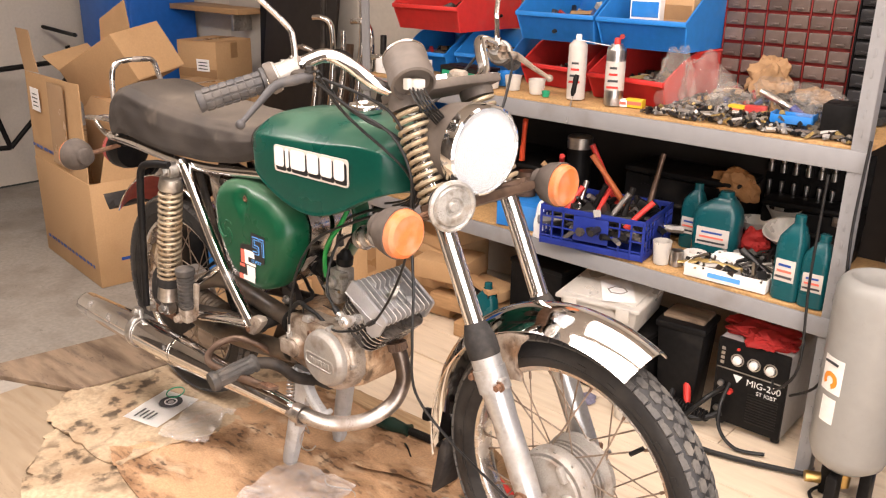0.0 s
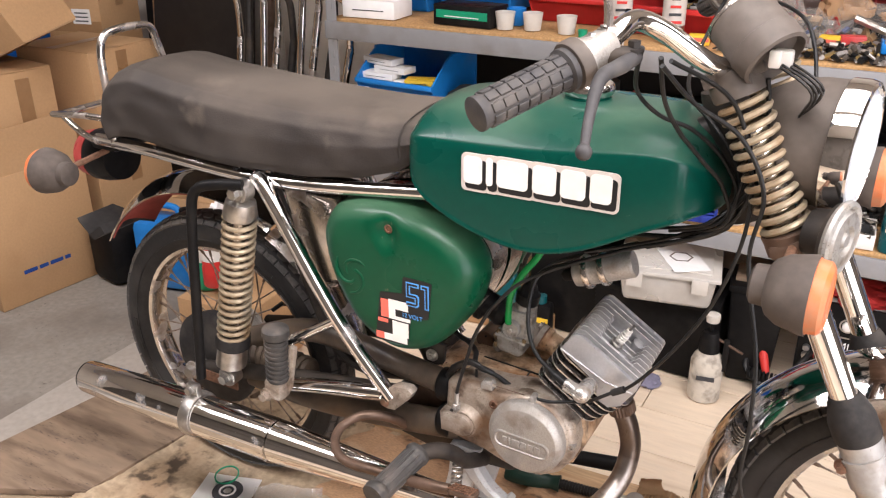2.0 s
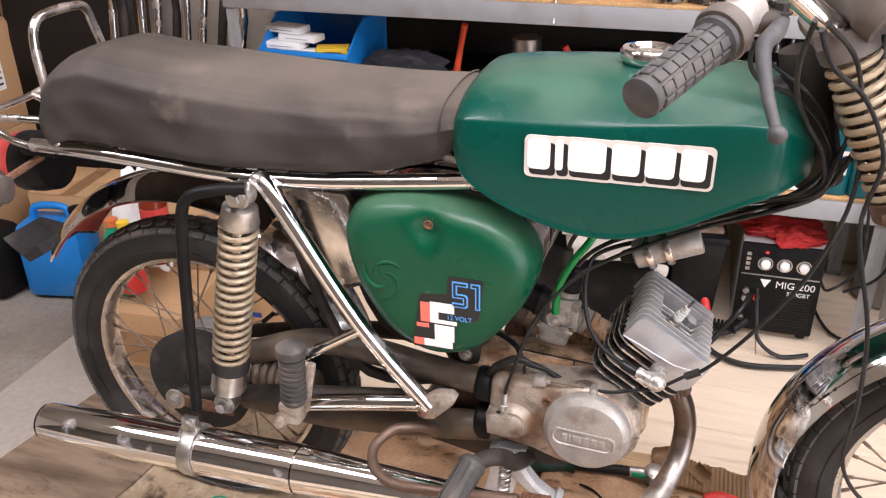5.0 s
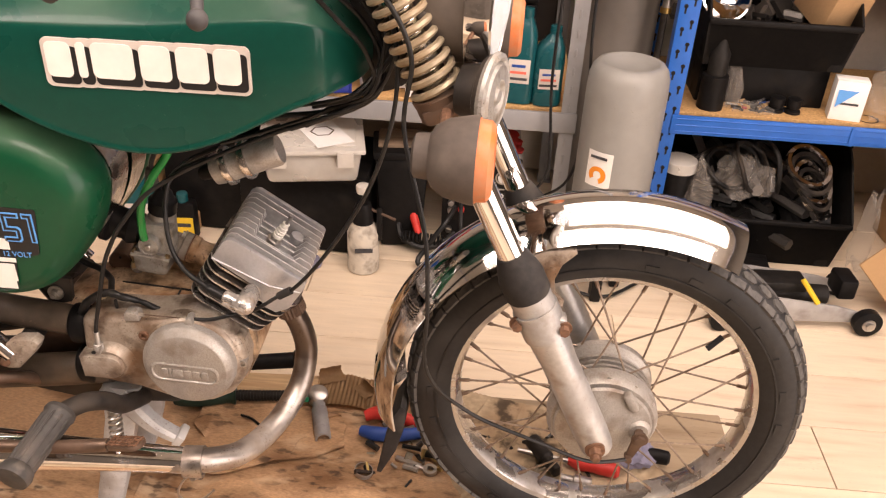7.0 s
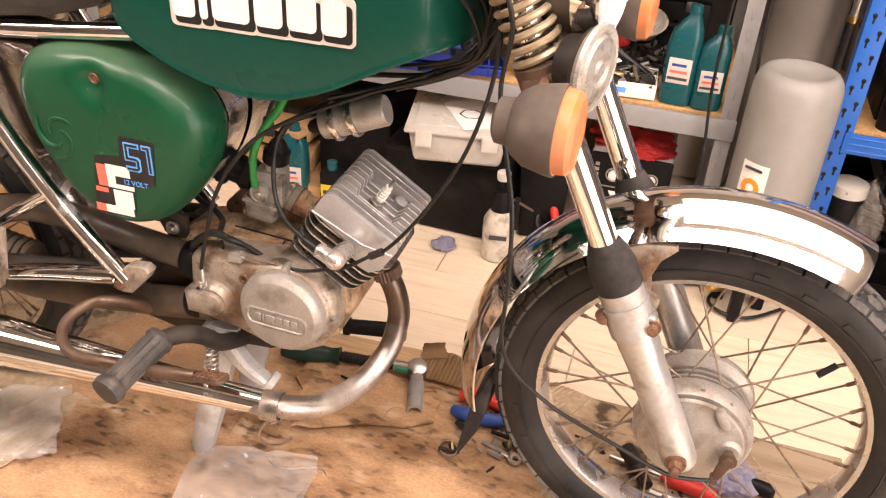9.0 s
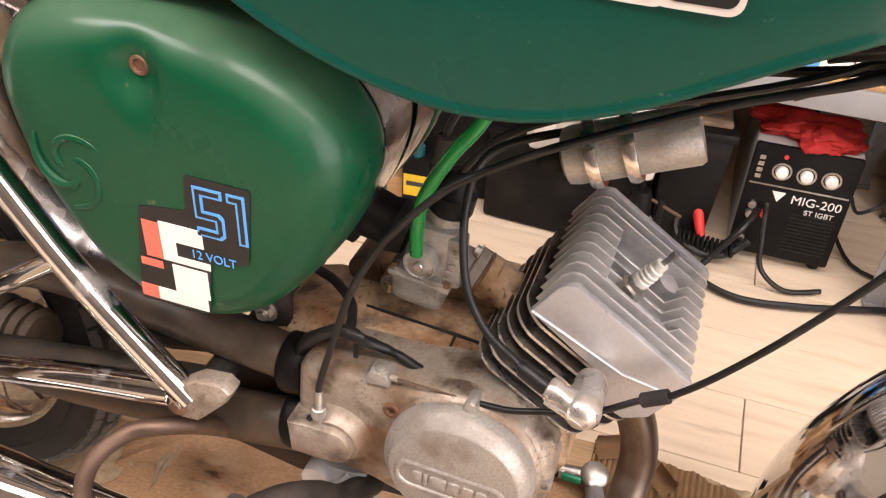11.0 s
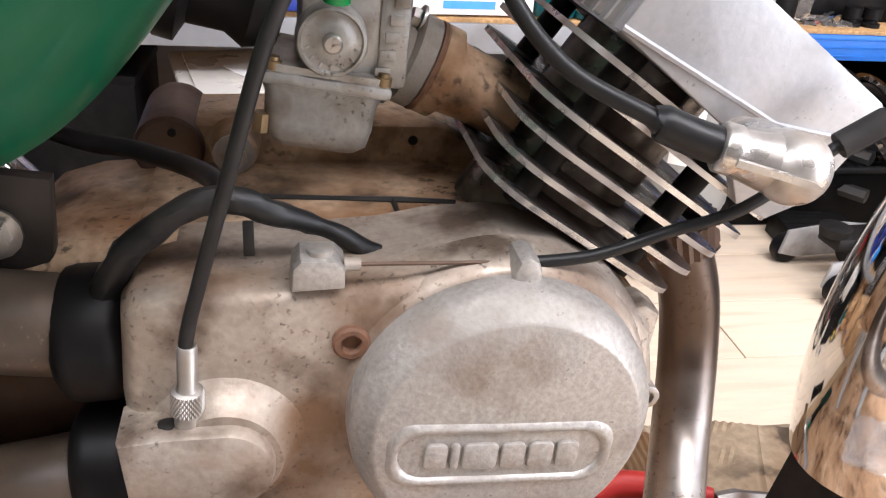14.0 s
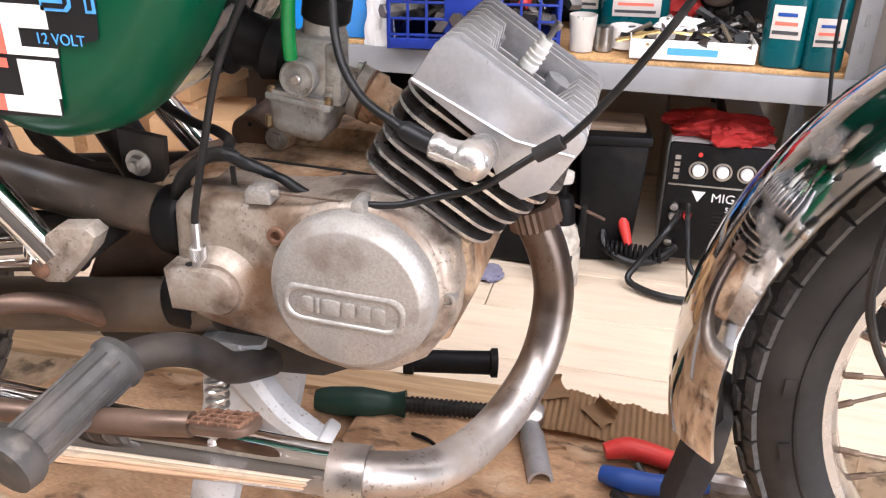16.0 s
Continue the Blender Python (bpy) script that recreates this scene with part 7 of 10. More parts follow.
for z in (0.50, 0.97):
    for y in (SHY0 - 0.003, SHY1):
        e = box(((SHX0 + SHX1) / 2, y, z - 0.033), (SHX1 - SHX0 + 0.01, 0.012, 0.056), 0.003)
        box(((SHX0 + SHX1) / 2, y + 0.01, z - 0.058), (SHX1 - SHX0, 0.025, 0.004), 0.001, bm=e)
        part("beam", e, BEAM_GREY, shelf)
    part("shelf_board", box(((SHX0 + SHX1) / 2, (SHY0 + SHY1) / 2, z - 0.005), (SHX1 - SHX0, SHY1 - SHY0 - 0.02, 0.014), 0.002), CHIP, shelf, "raw chipboard shelf board")
# added sheet, so that the back of the lower bay goes black
part("rear_panel", box(((SHX0 + SHX1) / 2, SHY1 - 0.009, 0.715), (SHX1 - SHX0 - 0.01, 0.003, 0.43), 0), DARKPANEL, shelf, "added dark sheet behind the lower bay")


# ---- open-front storage bins ----
def bin_(label, at, w, d, h, material, rz=0, group="storage bins"):
    """An open-fronted stacking bin: floor, back, tapering sides and a low front lip."""
    t = thing("storage_bin", label, "storage bin", at, rz, group)
    th = 0.006
    part("bin_floor", box((0, d / 2, th / 2 + 0.001), (w * 0.94, d * 0.98, th), 0.002), material, t)
    part("bin_back", box((0, d - th / 2, h / 2), (w, th, h), 0.002), material, t)
    for s in (-1, 1):
        e = B()
        pr = [(0.0, 0.0), (d, 0.0), (d, h), (d * 0.34, h), (d * 0.22, h * 0.9), (-0.03, h * 0.50), (-0.03, h * 0.44)]
        vs0 = [e.verts.new((s * (w / 2 - (0.03 * w if z < h * 0.2 else 0)), y, z)) for y, z in pr]
        vs1 = [e.verts.new((s * (w / 2 - (0.03 * w if z < h * 0.2 else 0) - th), y, z)) for y, z in pr]
        e.faces.new(vs0)
        e.faces.new(vs1[::-1])
        for i in range(len(pr)):
            j = (i + 1) % len(pr)
            e.faces.new((vs0[i], vs0[j], vs1[j], vs1[i]))
        part("bin_side", e, material, t)
        part("bin_rim", rod((s * w / 2, d * 0.34, h), (s * w / 2, d, h), 0.005, 8), material, t)
    e = B()
    a = [e.verts.new(p) for p in ((-w / 2 * 0.94, 0.0, 0), (w / 2 * 0.94, 0, 0), (w / 2, -0.03, h * 0.46), (-w / 2, -0.03, h * 0.46))]
    e.faces.new(a)
    thicken(e, th)
    box((0, -0.032, h * 0.46), (w * 1.0, 0.014, 0.016), 0.004, bm=e)
    part("bin_front", e, material, t, "low front lip")
    return t


TOPZ, LOWZ = 0.975, 0.505
bin_("red plastic storage bin full of small parts on the shelf", (0.115, 1.455, TOPZ), 0.29, 0.30, 0.155, RED_BIN, -4)
bin_("red plastic storage bin full of small parts on the shelf", (0.47, 1.36, TOPZ), 0.31, 0.36, 0.165, RED_BIN, -8)
bin_("large blue plastic storage bin stacked on the red one", (0.165, 1.38, 1.145), 0.32, 0.36, 0.19, BLUE_BIN, 0)
bin_("large blue plastic storage bin stacked on the red one", (0.50, 1.37, 1.145), 0.32, 0.37, 0.19, BLUE_BIN, 0)
bin_("blue plastic storage bin with fittings on the shelf", (-0.50, 1.44, TOPZ), 0.23, 0.30, 0.15, BLUE_BIN, 2)
bin_("blue plastic storage bin with fittings on the shelf", (-0.22, 1.46, TOPZ + 0.01), 0.25, 0.28, 0.15, BLUE_BIN, 4)
bin_("red plastic storage bin stacked above the blue bins", (-0.44, 1.38, 1.14), 0.34, 0.36, 0.19, RED_BIN, 0)
pile("small fittings in the red bin", 0.0, 0.23, 1.47, 1.7, 1.0, 160, 0.022, 0.04, HARDWARE, 3)
pile("small fittings in the red bin", 0.35, 0.6, 1.40, 1.68, 1.0, 180, 0.022, 0.05, HARDWARE, 4)
pile("cable ties and brackets in the blue bin", 0.03, 0.30, 1.40, 1.7, 1.17, 150, 0.03, 0.06, PLASTICS, 5, 1.5)
pile("cable ties and brackets in the blue bin", 0.38, 0.62, 1.40, 1.7, 1.17, 130, 0.03, 0.05, PLASTICS, 6, 1.5)
pile("lamp sockets and rings in the blue bin", -0.6, -0.4, 1.46, 1.7, 1.0, 70, 0.04, 0.05, PLASTICS, 7)
pile("spare parts in the red bin", -0.58, -0.3, 1.40, 1.7, 1.165, 90, 0.03, 0.05, DARKPARTS, 8)
pile("switches and clips in the blue bin", -0.33, -0.11, 1.47, 1.7, 1.01, 70, 0.035, 0.05, DARKPARTS, 9)


def carton(label, at, s, material, rz=0, band=None, bars=0, name="carton", category="box", rx=0, ry=0, group=""):
    """A small closed box with a printed band."""
    t = thing(name, label, category, at, rz, group, rx=rx, ry=ry)
    part("box_body", box((0, 0, s[2] / 2), s, 0.0015), material, t)
    part("box_flap", box((0, 0, s[2] + 0.0006), (s[0] * 0.98, s[1] * 0.48, 0.0012), 0.0004), material, t)
    if band:
        part("printed_band", box((0, -s[1] / 2 - 0.0006, s[2] * 0.55), (s[0] * 0.9, 0.0012, s[2] * 0.4), 0), band, t)
    for k in range(bars):
        part("print_bar", box((0, -s[1] / 2 - 0.0016, s[2] * (0.45 + 0.12 * k)), (s[0] * (0.6 - 0.1 * k), 0.001, s[2] * 0.05), 0), INK if material is not BLACK else WHITE, t)
    return t


carton("white cardboard carton on the shelf", (0.47, 1.47, 1.2), (0.10, 0.14, 0.12), PAPER, 8, BLUE_BIN)
carton("brown cardboard carton on the shelf", (0.58, 1.50, 1.2), (0.11, 0.12, 0.11), CARD, -6, TAPE)
carton("black and green bulb box on the shelf edge", (-0.16, 1.30, TOPZ), (0.20, 0.11, 0.06), BLACK, -4, GREENPL, 1)
carton("white cardboard box on the shelf edge", (-0.50, 1.30, TOPZ), (0.19, 0.12, 0.055), PAPER, 3, None, 1)
carton("yellow and pink chalk box among the hardware", (0.535, 1.295, TOPZ), (0.055, 0.035, 0.026), YELLOW, 10, DECAL_RED)
carton("pink and white small box among the hardware", (0.485, 1.285, TOPZ), (0.06, 0.035, 0.022), PAPER, 8, DECAL_RED)
carton("yellow and pink small box among the hardware", (0.855, 1.33, TOPZ + 0.015), (0.05, 0.035, 0.028), YELLOW, -8, DECAL_RED)
carton("pink small box among the hardware", (0.905, 1.34, TOPZ + 0.02), (0.06, 0.035, 0.026), RED_LENS, 12)
carton("black square plastic case beside the spool", (1.165, 1.30, TOPZ), (0.10, 0.10, 0.09), BLACK, 6)


def spray_can(label, at, body, cap, tall=0.2, r=0.0305):
    t = thing("spray_can", label, "spray can", at, 20, "spray cans")
    part("can", lathe([(0, r - 0.003), (0.003, r), (tall * 0.86, r), (tall * 0.885, r - 0.001), (tall * 0.94, r * 0.62), (tall * 0.955, r * 0.6)], (0, 0, 0), (0, 0, 1), 28), body, t)
    part("label_band", lathe([(tall * 0.25, r + 0.0004), (tall * 0.7, r + 0.0004)], (0, 0, 0), (0, 0, 1), 28), DECAL_GREY, t)
    for k in range(4):
        part("print_bar", box((0, -r - 0.0006, tall * (0.3 + 0.1 * k)), (r * (1.2 - 0.15 * k), 0.0012, tall * 0.035), 0), INK if k % 2 else REDPL, t)
    part("nozzle", lathe([(tall * 0.955, 0.010), (tall * 1.03, 0.010), (tall * 1.05, 0.007)], (0, 0, 0), (0, 0, 1), 16), cap, t)
    return t


spray_can("cream and silver spray can on the shelf edge", (0.315, 1.285, TOPZ), DECAL_GREY, WHITE)
spray_can("silver spray can with a red nozzle on the shelf", (0.465, 1.275, TOPZ), STEEL, REDPL)
t = thing("spray_straw", "thin white spray straw across the cans", "straw", (0, 0, 0))
part("straw", rod((0.33, 1.26, TOPZ + 0.195), (0.455, 1.255, TOPZ + 0.185), 0.0015, 6), PAPER, t)


def screwdriver(label, a, b, handle, r=0.011, frac=0.45):
    a, b = Vector(a), Vector(b)
    d = (b - a)
    L = d.length
    d.normalize()
    t = thing("screwdriver", label, "screwdriver", a)
    h = L * frac
    part("handle", lathe([(0, r * 0.6), (0.004, r * 0.95), (h * 0.25, r), (h * 0.5, r * 0.86), (h * 0.8, r), (h * 0.95, r * 0.6), (h, r * 0.5)], (0, 0, 0), d, 12), handle, t)
    part("blade", rod(d * h * 0.98, d * L, r * 0.3, 8), STEEL, t)
    return t


screwdriver("dark screwdriver standing over the shelf edge", (0.355, 1.225, TOPZ + 0.09), (0.352, 1.19, TOPZ - 0.06), BLACK, 0.009)
for i, (x, y, m) in enumerate(((-0.03, 1.27, CLEAR), (0.05, 1.29, CLEAR), (0.16, 1.28, CLEAR), (-0.03, 1.35, BLUE_BIN), (0.22, 1.25, GREENPL))):
    t = thing("small_cup", "clear plastic measuring cup on the shelf" if m is CLEAR else "small coloured plastic cap on the shelf", "cup", (x, y, TOPZ))
    r = 0.03 if i < 4 else 0.014
    part("cup_wall", lathe([(0, r * 0.8), (0.05 if i < 4 else 0.02, r), (0.05 if i < 4 else 0.02, r * 0.93), (0.003, r * 0.74)], (0, 0, 0), (0, 0, 1), 20), m, t)
pile("bolts, sockets and brackets heaped on the shelf", 0.60, 1.22, 1.22, 1.42, TOPZ, 900, 0.016, 0.026, HARDWARE, 11)
pile("black clips and spare parts heaped on the shelf", 0.62, 1.2, 1.34, 1.62, TOPZ, 330, 0.024, 0.06, PLASTICS, 12)
bag("clear plastic bag with brackets on the heap", (0.70, 1.42, TOPZ), (0.07, 0.07, 0.10), 1)
bag("clear plastic bag with small parts on the heap", (0.93, 1.46, TOPZ + 0.02), (0.10, 0.08, 0.06), 2)
bag("crumpled clear bag on the shelf heap", (1.05, 1.40, TOPZ + 0.02), (0.09, 0.07, 0.05), 3)
bag("crumpled white bag on the shelf heap", (0.80, 1.38, TOPZ + 0.01), (0.055, 0.05, 0.05), 4, BAG)
bag("clear bag leaning on the red bin", (0.63, 1.36, TOPZ), (0.05, 0.05, 0.12), 5)
bag("crumpled brown paper bag on the shelf heap", (0.86, 1.52, TOPZ + 0.06), (0.065, 0.05, 0.065), 6, PAPERBAG, name="paper_bag")
bag("crumpled brown paper scrap beside the bag", (1.0, 1.52, TOPZ + 0.04), (0.05, 0.045, 0.03), 7, PAPERBAG, name="paper_scrap")
t = thing("hand_file", "grey tool lying across the heap", "tool", (0, 0, 0))
part("tool_shaft", rod((0.90, 1.37, TOPZ + 0.085), (1.01, 1.36, TOPZ + 0.045), 0.010, 8), ZINC, t)
part("tool_end", rod((1.0, 1.36, TOPZ + 0.05), (1.03, 1.358, TOPZ + 0.03), 0.013, 8), DKBLUE, t)
t = thing("blue_tray", "small blue plastic tray on the heap", "tray", (1.03, 1.30, TOPZ + 0.02), 6)
part("tray_floor", box((0, 0, 0.003), (0.11, 0.06, 0.005), 0.002), BLUE_BIN, t)
for s in (-1, 1):
    part("tray_wall", box((s * 0.055, 0, 0.014), (0.005, 0.06, 0.028), 0.002), BLUE_BIN, t)
    part("tray_wall", box((0, s * 0.03, 0.012), (0.11, 0.005, 0.024), 0.002), BLUE_BIN, t)
t = thing("wire_spool", "pale spool of wire beside the black case", "spool", (1.11, 1.38, TOPZ + 0.02))
part("spool_core", lathe([(0, 0.026), (0.004, 0.028), (0.005, 0.016), (0.05, 0.016), (0.051, 0.028), (0.055, 0.026)], (0, 0, 0), (0, 0, 1), 22), CLEAR, t)
part("wire_winding", lathe([(0.006, 0.022), (0.049, 0.022)], (0, 0, 0), (0, 0, 1), 18), STEEL, t)


def drawers(label, at, w, h, d, cols, rows, frame_mat, drawer_mat):
    t = thing("drawer_cabinet", label, "drawer cabinet", at, 0, "small-parts cabinets")
    part("cabinet_shell", box((0, d / 2 + 0.01, h / 2), (w, d, h), 0.003), frame_mat, t)
    cw, chh = w / cols, h / rows
    e0 = box((0, 0, 0), (cw * 0.88, 0.012, chh * 0.8), 0.003)
    box((0, -0.008, -chh * 0.2), (cw * 0.4, 0.008, chh * 0.14), 0.002, bm=e0)
    me = mesh_of("drawer", e0, drawer_mat)
    for i in range(cols):
        for j in range(rows):
            o = new("drawer", me)
            o.parent = t
            o.location = (-w / 2 + cw * (i + 0.5), 0.002, chh * (j + 0.5))
    for i in range(cols + 1):
        part("divider", box((-w / 2 + cw * i, 0.004, h / 2), (0.004, 0.012, h), 0.001), frame_mat, t)
    return t


drawers("dark red small-parts cabinet with smoky drawers", (0.86, 1.60, TOPZ), 0.40, 0.44, 0.14, 6, 9, mat("dark_red_plastic", (0.22, 0.015, 0.012), 0.45, 0, 0.1, 40, 0.03), mat("smoky_drawer_plastic", (0.14, 0.10, 0.085), 0.25, 0, 0.25, 20, 0.03, rand=0.35))
drawers("black small-parts cabinet beside the red one", (1.155, 1.58, TOPZ), 0.17, 0.46, 0.15, 2, 10, BLACK, mat("black_drawer_plastic", (0.03, 0.029, 0.03), 0.3, 0, 0.25, 20, 0.03, rand=0.4))

# ---- lower board of the grey shelf ----
def crate(label, at, w, d, h, material, rz):
    """A lattice-sided plastic crate."""
    t = thing("plastic_crate", label, "crate", at, rz)
    part("crate_floor", box((0, 0, 0.004), (w * 0.96, d * 0.96, 0.006), 0.001), material, t)
    for s in (-1, 1):
        for (cx, cy, ln, horiz) in ((0, s * d / 2, w, True), (s * w / 2, 0, d, False)):
            e = B()
            S = lambda a, b: (a, 0.006, b) if horiz else (0.006, a, b)
            P = lambda u, z: (cx + u, cy, z) if horiz else (cx, cy + u, z)
            box(P(0, h - 0.009), S(ln, 0.018), 0.002, bm=e)
            box(P(0, 0.012), S(ln, 0.022), 0.002, bm=e)
            box(P(0, h * 0.55), S(ln * 0.34, h * 0.62), 0.002, bm=e)
            n = 9
            for k in range(n + 1):
                u = ln * (k / n - 0.5)
                if abs(u) > ln * 0.17:
                    box(P(u * 0.985, h / 2), S(0.006, h), 0.001, bm=e)
            for k in range(3):
                for q in (-1, 1):
                    box(P(q * ln * 0.335, 0.03 + k * h * 0.25), S(ln * 0.33, 0.005), 0.001, bm=e)
            part("lattice_side", e, material, t)
    return t


crate("dark blue lattice crate full of hammers and pliers", (0.455, 1.31, LOWZ), 0.36, 0.27, 0.135, DKBLUE, 10)


def hammer(label, a, b, handle, head=True):
    a, b = Vector(a), Vector(b)
    t = thing("hammer" if head else "pliers", label, "hammer" if head else "pliers", (0, 0, 0))
    part("handle", tube([a, a.lerp(b, 0.5) + Vector((0, 0, 0.004)), b], [0.012, 0.009, 0.010], 10), handle, t)
    if head:
        e = box(a, (0.09, 0.028, 0.028), 0.005, Euler((0, 0.5, 0.6)).to_matrix())
        part("head", e, SOOT, t)
    return t


hammer("hammer with a red handle standing in the crate", (0.46, 1.38, 0.60), (0.36, 1.34, 0.82), REDPL)
hammer("hammer with an orange-brown handle in the crate", (0.52, 1.36, 0.60), (0.40, 1.28, 0.80), mat("orange_brown_handle", (0.45, 0.12, 0.04), 0.45, 0, 0.15, 30, 0.05))
hammer("mallet with a wooden handle in the crate", (0.32, 1.34, 0.62), (0.20, 1.28, 0.74), WOODH)
hammer("hammer with a dark handle in the crate", (0.55, 1.42, 0.62), (0.56, 1.47, 0.80), BROWN_STEEL)
for k in range(7):
    a = (0.33 + 0.04 * k, 1.24 + 0.02 * (k % 3), 0.59)
    b = (0.36 + 0.045 * k - 0.05 * (k % 2), 1.30 + 0.03 * (k % 2), 0.68 + 0.012 * (k % 3))
    hammer("pliers with red handles in the crate" if k % 2 else "pliers with steel handles in the crate", a, b, (REDPL, STEEL, BLACK)[k % 3], False)
pile("pliers jaws and spanners in the crate", 0.30, 0.61, 1.2, 1.42, 0.55, 150, 0.035, 0.09, DARKPARTS, 21, 1.8, "tools")
carton("blue plastic case on the lower shelf", (0.14, 1.30, LOWZ), (0.17, 0.18, 0.085), BLUE_BIN, 8)
t = thing("glass_jar", "brown glass jar standing in the blue case", "jar", (0.10, 1.33, LOWZ + 0.088))
part("jar_body", lathe([(0, 0.034), (0.07, 0.036), (0.075, 0.03), (0.09, 0.03)], (0, 0, 0), (0, 0, 1), 22), BROWN_STEEL, t)
bag("crumpled cream rag hanging over the shelf edge", (0.26, 1.215, LOWZ - 0.01), (0.03, 0.02, 0.08), 9, PAPER, name="rag")
t = thing("paper_cup", "cream paper cup on the shelf edge", "cup", (0.70, 1.25, LOWZ))
part("cup_wall", lathe([(0, 0.024), (0.075, 0.030), (0.075, 0.027), (0.004, 0.021)], (0, 0, 0), (0, 0, 1), 22), CLEAR, t)
t = thing("metal_tin", "small bare metal tin on the shelf", "tin", (0.745, 1.265, LOWZ))
part("tin_body", lathe([(0, 0.02), (0.05, 0.02), (0.051, 0.017)], (0, 0, 0), (0, 0, 1), 20), STEEL, t)
t = thing("tape_roll", "roll of masking tape on the shelf", "tape", (0.79, 1.30, LOWZ))
part("roll", ring((0, 0, 0.025), (0, 0, 1), [(-0.022, 0.02), (-0.022, 0.036), (0.022, 0.036), (0.022, 0.02)], 28), DECAL_WHITE, t)


def oil_bottle(label, at, w, d, h, rz, group="oil bottles"):
    """A flat-shouldered oil bottle with a long neck, grip and label."""
    t = thing("oil_bottle", label, "bottle", at, rz, group)
    secs = []
    for z, kx, ky, ox in ((0, 0.94, 0.94, 0), (0.008, 1, 1, 0), (h * 0.62, 1.0, 1.0, 0), (h * 0.74, 0.9, 0.9, 0.02 * w), (h * 0.86, 0.52, 0.62, 0.10 * w), (h * 0.9, 0.36, 0.44, 0.12 * w), (h * 0.93, 0.34, 0.42, 0.12 * w)):
        o = rounded(w * kx, d * ky, min(w * kx, d * ky) * 0.32, 3)
        secs.append([(x + ox, y, z) for x, y in o])
    part("bottle_body", loft(secs), TEAL, t, smooth=50)
    part("screw_cap", lathe([(h * 0.915, d * 0.25), (h * 0.93, d * 0.26), (h, d * 0.245), (h * 1.005, d * 0.2)], (0.12 * w, 0, 0), (0, 0, 1), 20), TEAL, t)
    part("bottle_label", box((0.0, -d / 2 - 0.0006, h * 0.36), (w * 0.70, 0.0014, h * 0.26), 0.0004), DECAL_GREY, t)
    for k in range(3):
        part("print_bar", box((-0.02 * w, -d / 2 - 0.0016, h * (0.28 + 0.07 * k)), (w * (0.6 - 0.08 * (k % 3)), 0.001, h * 0.028), 0), (INK, DECAL_RED, BLUEPL)[k % 3], t)
    return t


oil_bottle("large teal oil canister with a white label", (0.80, 1.42, LOWZ), 0.15, 0.09, 0.225, 6)
oil_bottle("teal oil bottle behind the canister", (0.69, 1.47, LOWZ), 0.075, 0.06, 0.22, 0)
oil_bottle("teal oil bottle at the shelf edge", (1.102, 1.245, LOWZ), 0.082, 0.062, 0.25, -4)
oil_bottle("teal oil bottle beside the shelf post", (1.178, 1.240, LOWZ), 0.078, 0.062, 0.21, 4)
t = thing("parts_tray", "shallow white and blue carton holding tools and paper", "tray", (0.925, 1.275, LOWZ), 3)
part("tray_floor", box((0, 0, 0.006), (0.25, 0.13, 0.01), 0.002), PAPER, t)
for s in (-1, 1):
    part("tray_wall", box((0, s * 0.064, 0.022), (0.25, 0.003, 0.04), 0.001), DECAL_WHITE, t)
    part("tray_wall", box((s * 0.124, 0, 0.022), (0.003, 0.13, 0.04), 0.001), DECAL_WHITE, t)
part("printed_band", box((0, -0.0662, 0.02), (0.10, 0.001, 0.014), 0), DECAL_BLUE, t)
pile("spanners and paper clips in the tray", 0.81, 1.04, 1.225, 1.33, LOWZ + 0.03, 60, 0.019, 0.012, HARDWARE, 23, 2.4, "tools")
bag("crumpled white paper towel on the tray", (0.90, 1.30, LOWZ + 0.045), (0.045, 0.03, 0.018), 10, PAPER, name="paper_towel")
pile("drive chain, bolts and sockets in an open box", 0.86, 1.10, 1.40, 1.58, LOWZ, 300, 0.018, 0.05, DARKPARTS, 24)
for i, (x, y, z, r) in enumerate(((0.87, 1.56, 0.60, 0.06), (0.98, 1.52, 0.61, 0.062), (0.93, 1.62, 0.64, 0.055))):
    t = thing("plastic_bowl", "cloudy plastic bowl among the oil bottles", "bowl", (x, y, z - 0.03), 0, rx=24 if i == 1 else 0)
    part("bowl_wall", lathe([(0, r * 0.5), (0.045, r), (0.048, r * 1.05), (0.047, r * 0.95), (0.006, r * 0.45)], (0, 0, 0), (0, 0, 1), 28), CLEAR, t)
    part("bowl_foot", box((0, 0, -0.035), (0.07, 0.06, 0.07), 0.006), SOOT, t)
bag("red wool gloves behind the oil canister", (0.90, 1.48, LOWZ + 0.04), (0.045, 0.03, 0.04), 12, REDLEATHER, name="work_glove")
bag("brown leather glove on the parts pile", (0.78, 1.56, LOWZ + 0.17), (0.07, 0.04, 0.06), 13, mat("tan_leather", (0.35, 0.17, 0.06), 0.7, 0, 0.2, 60, 0.2), name="leather_glove")
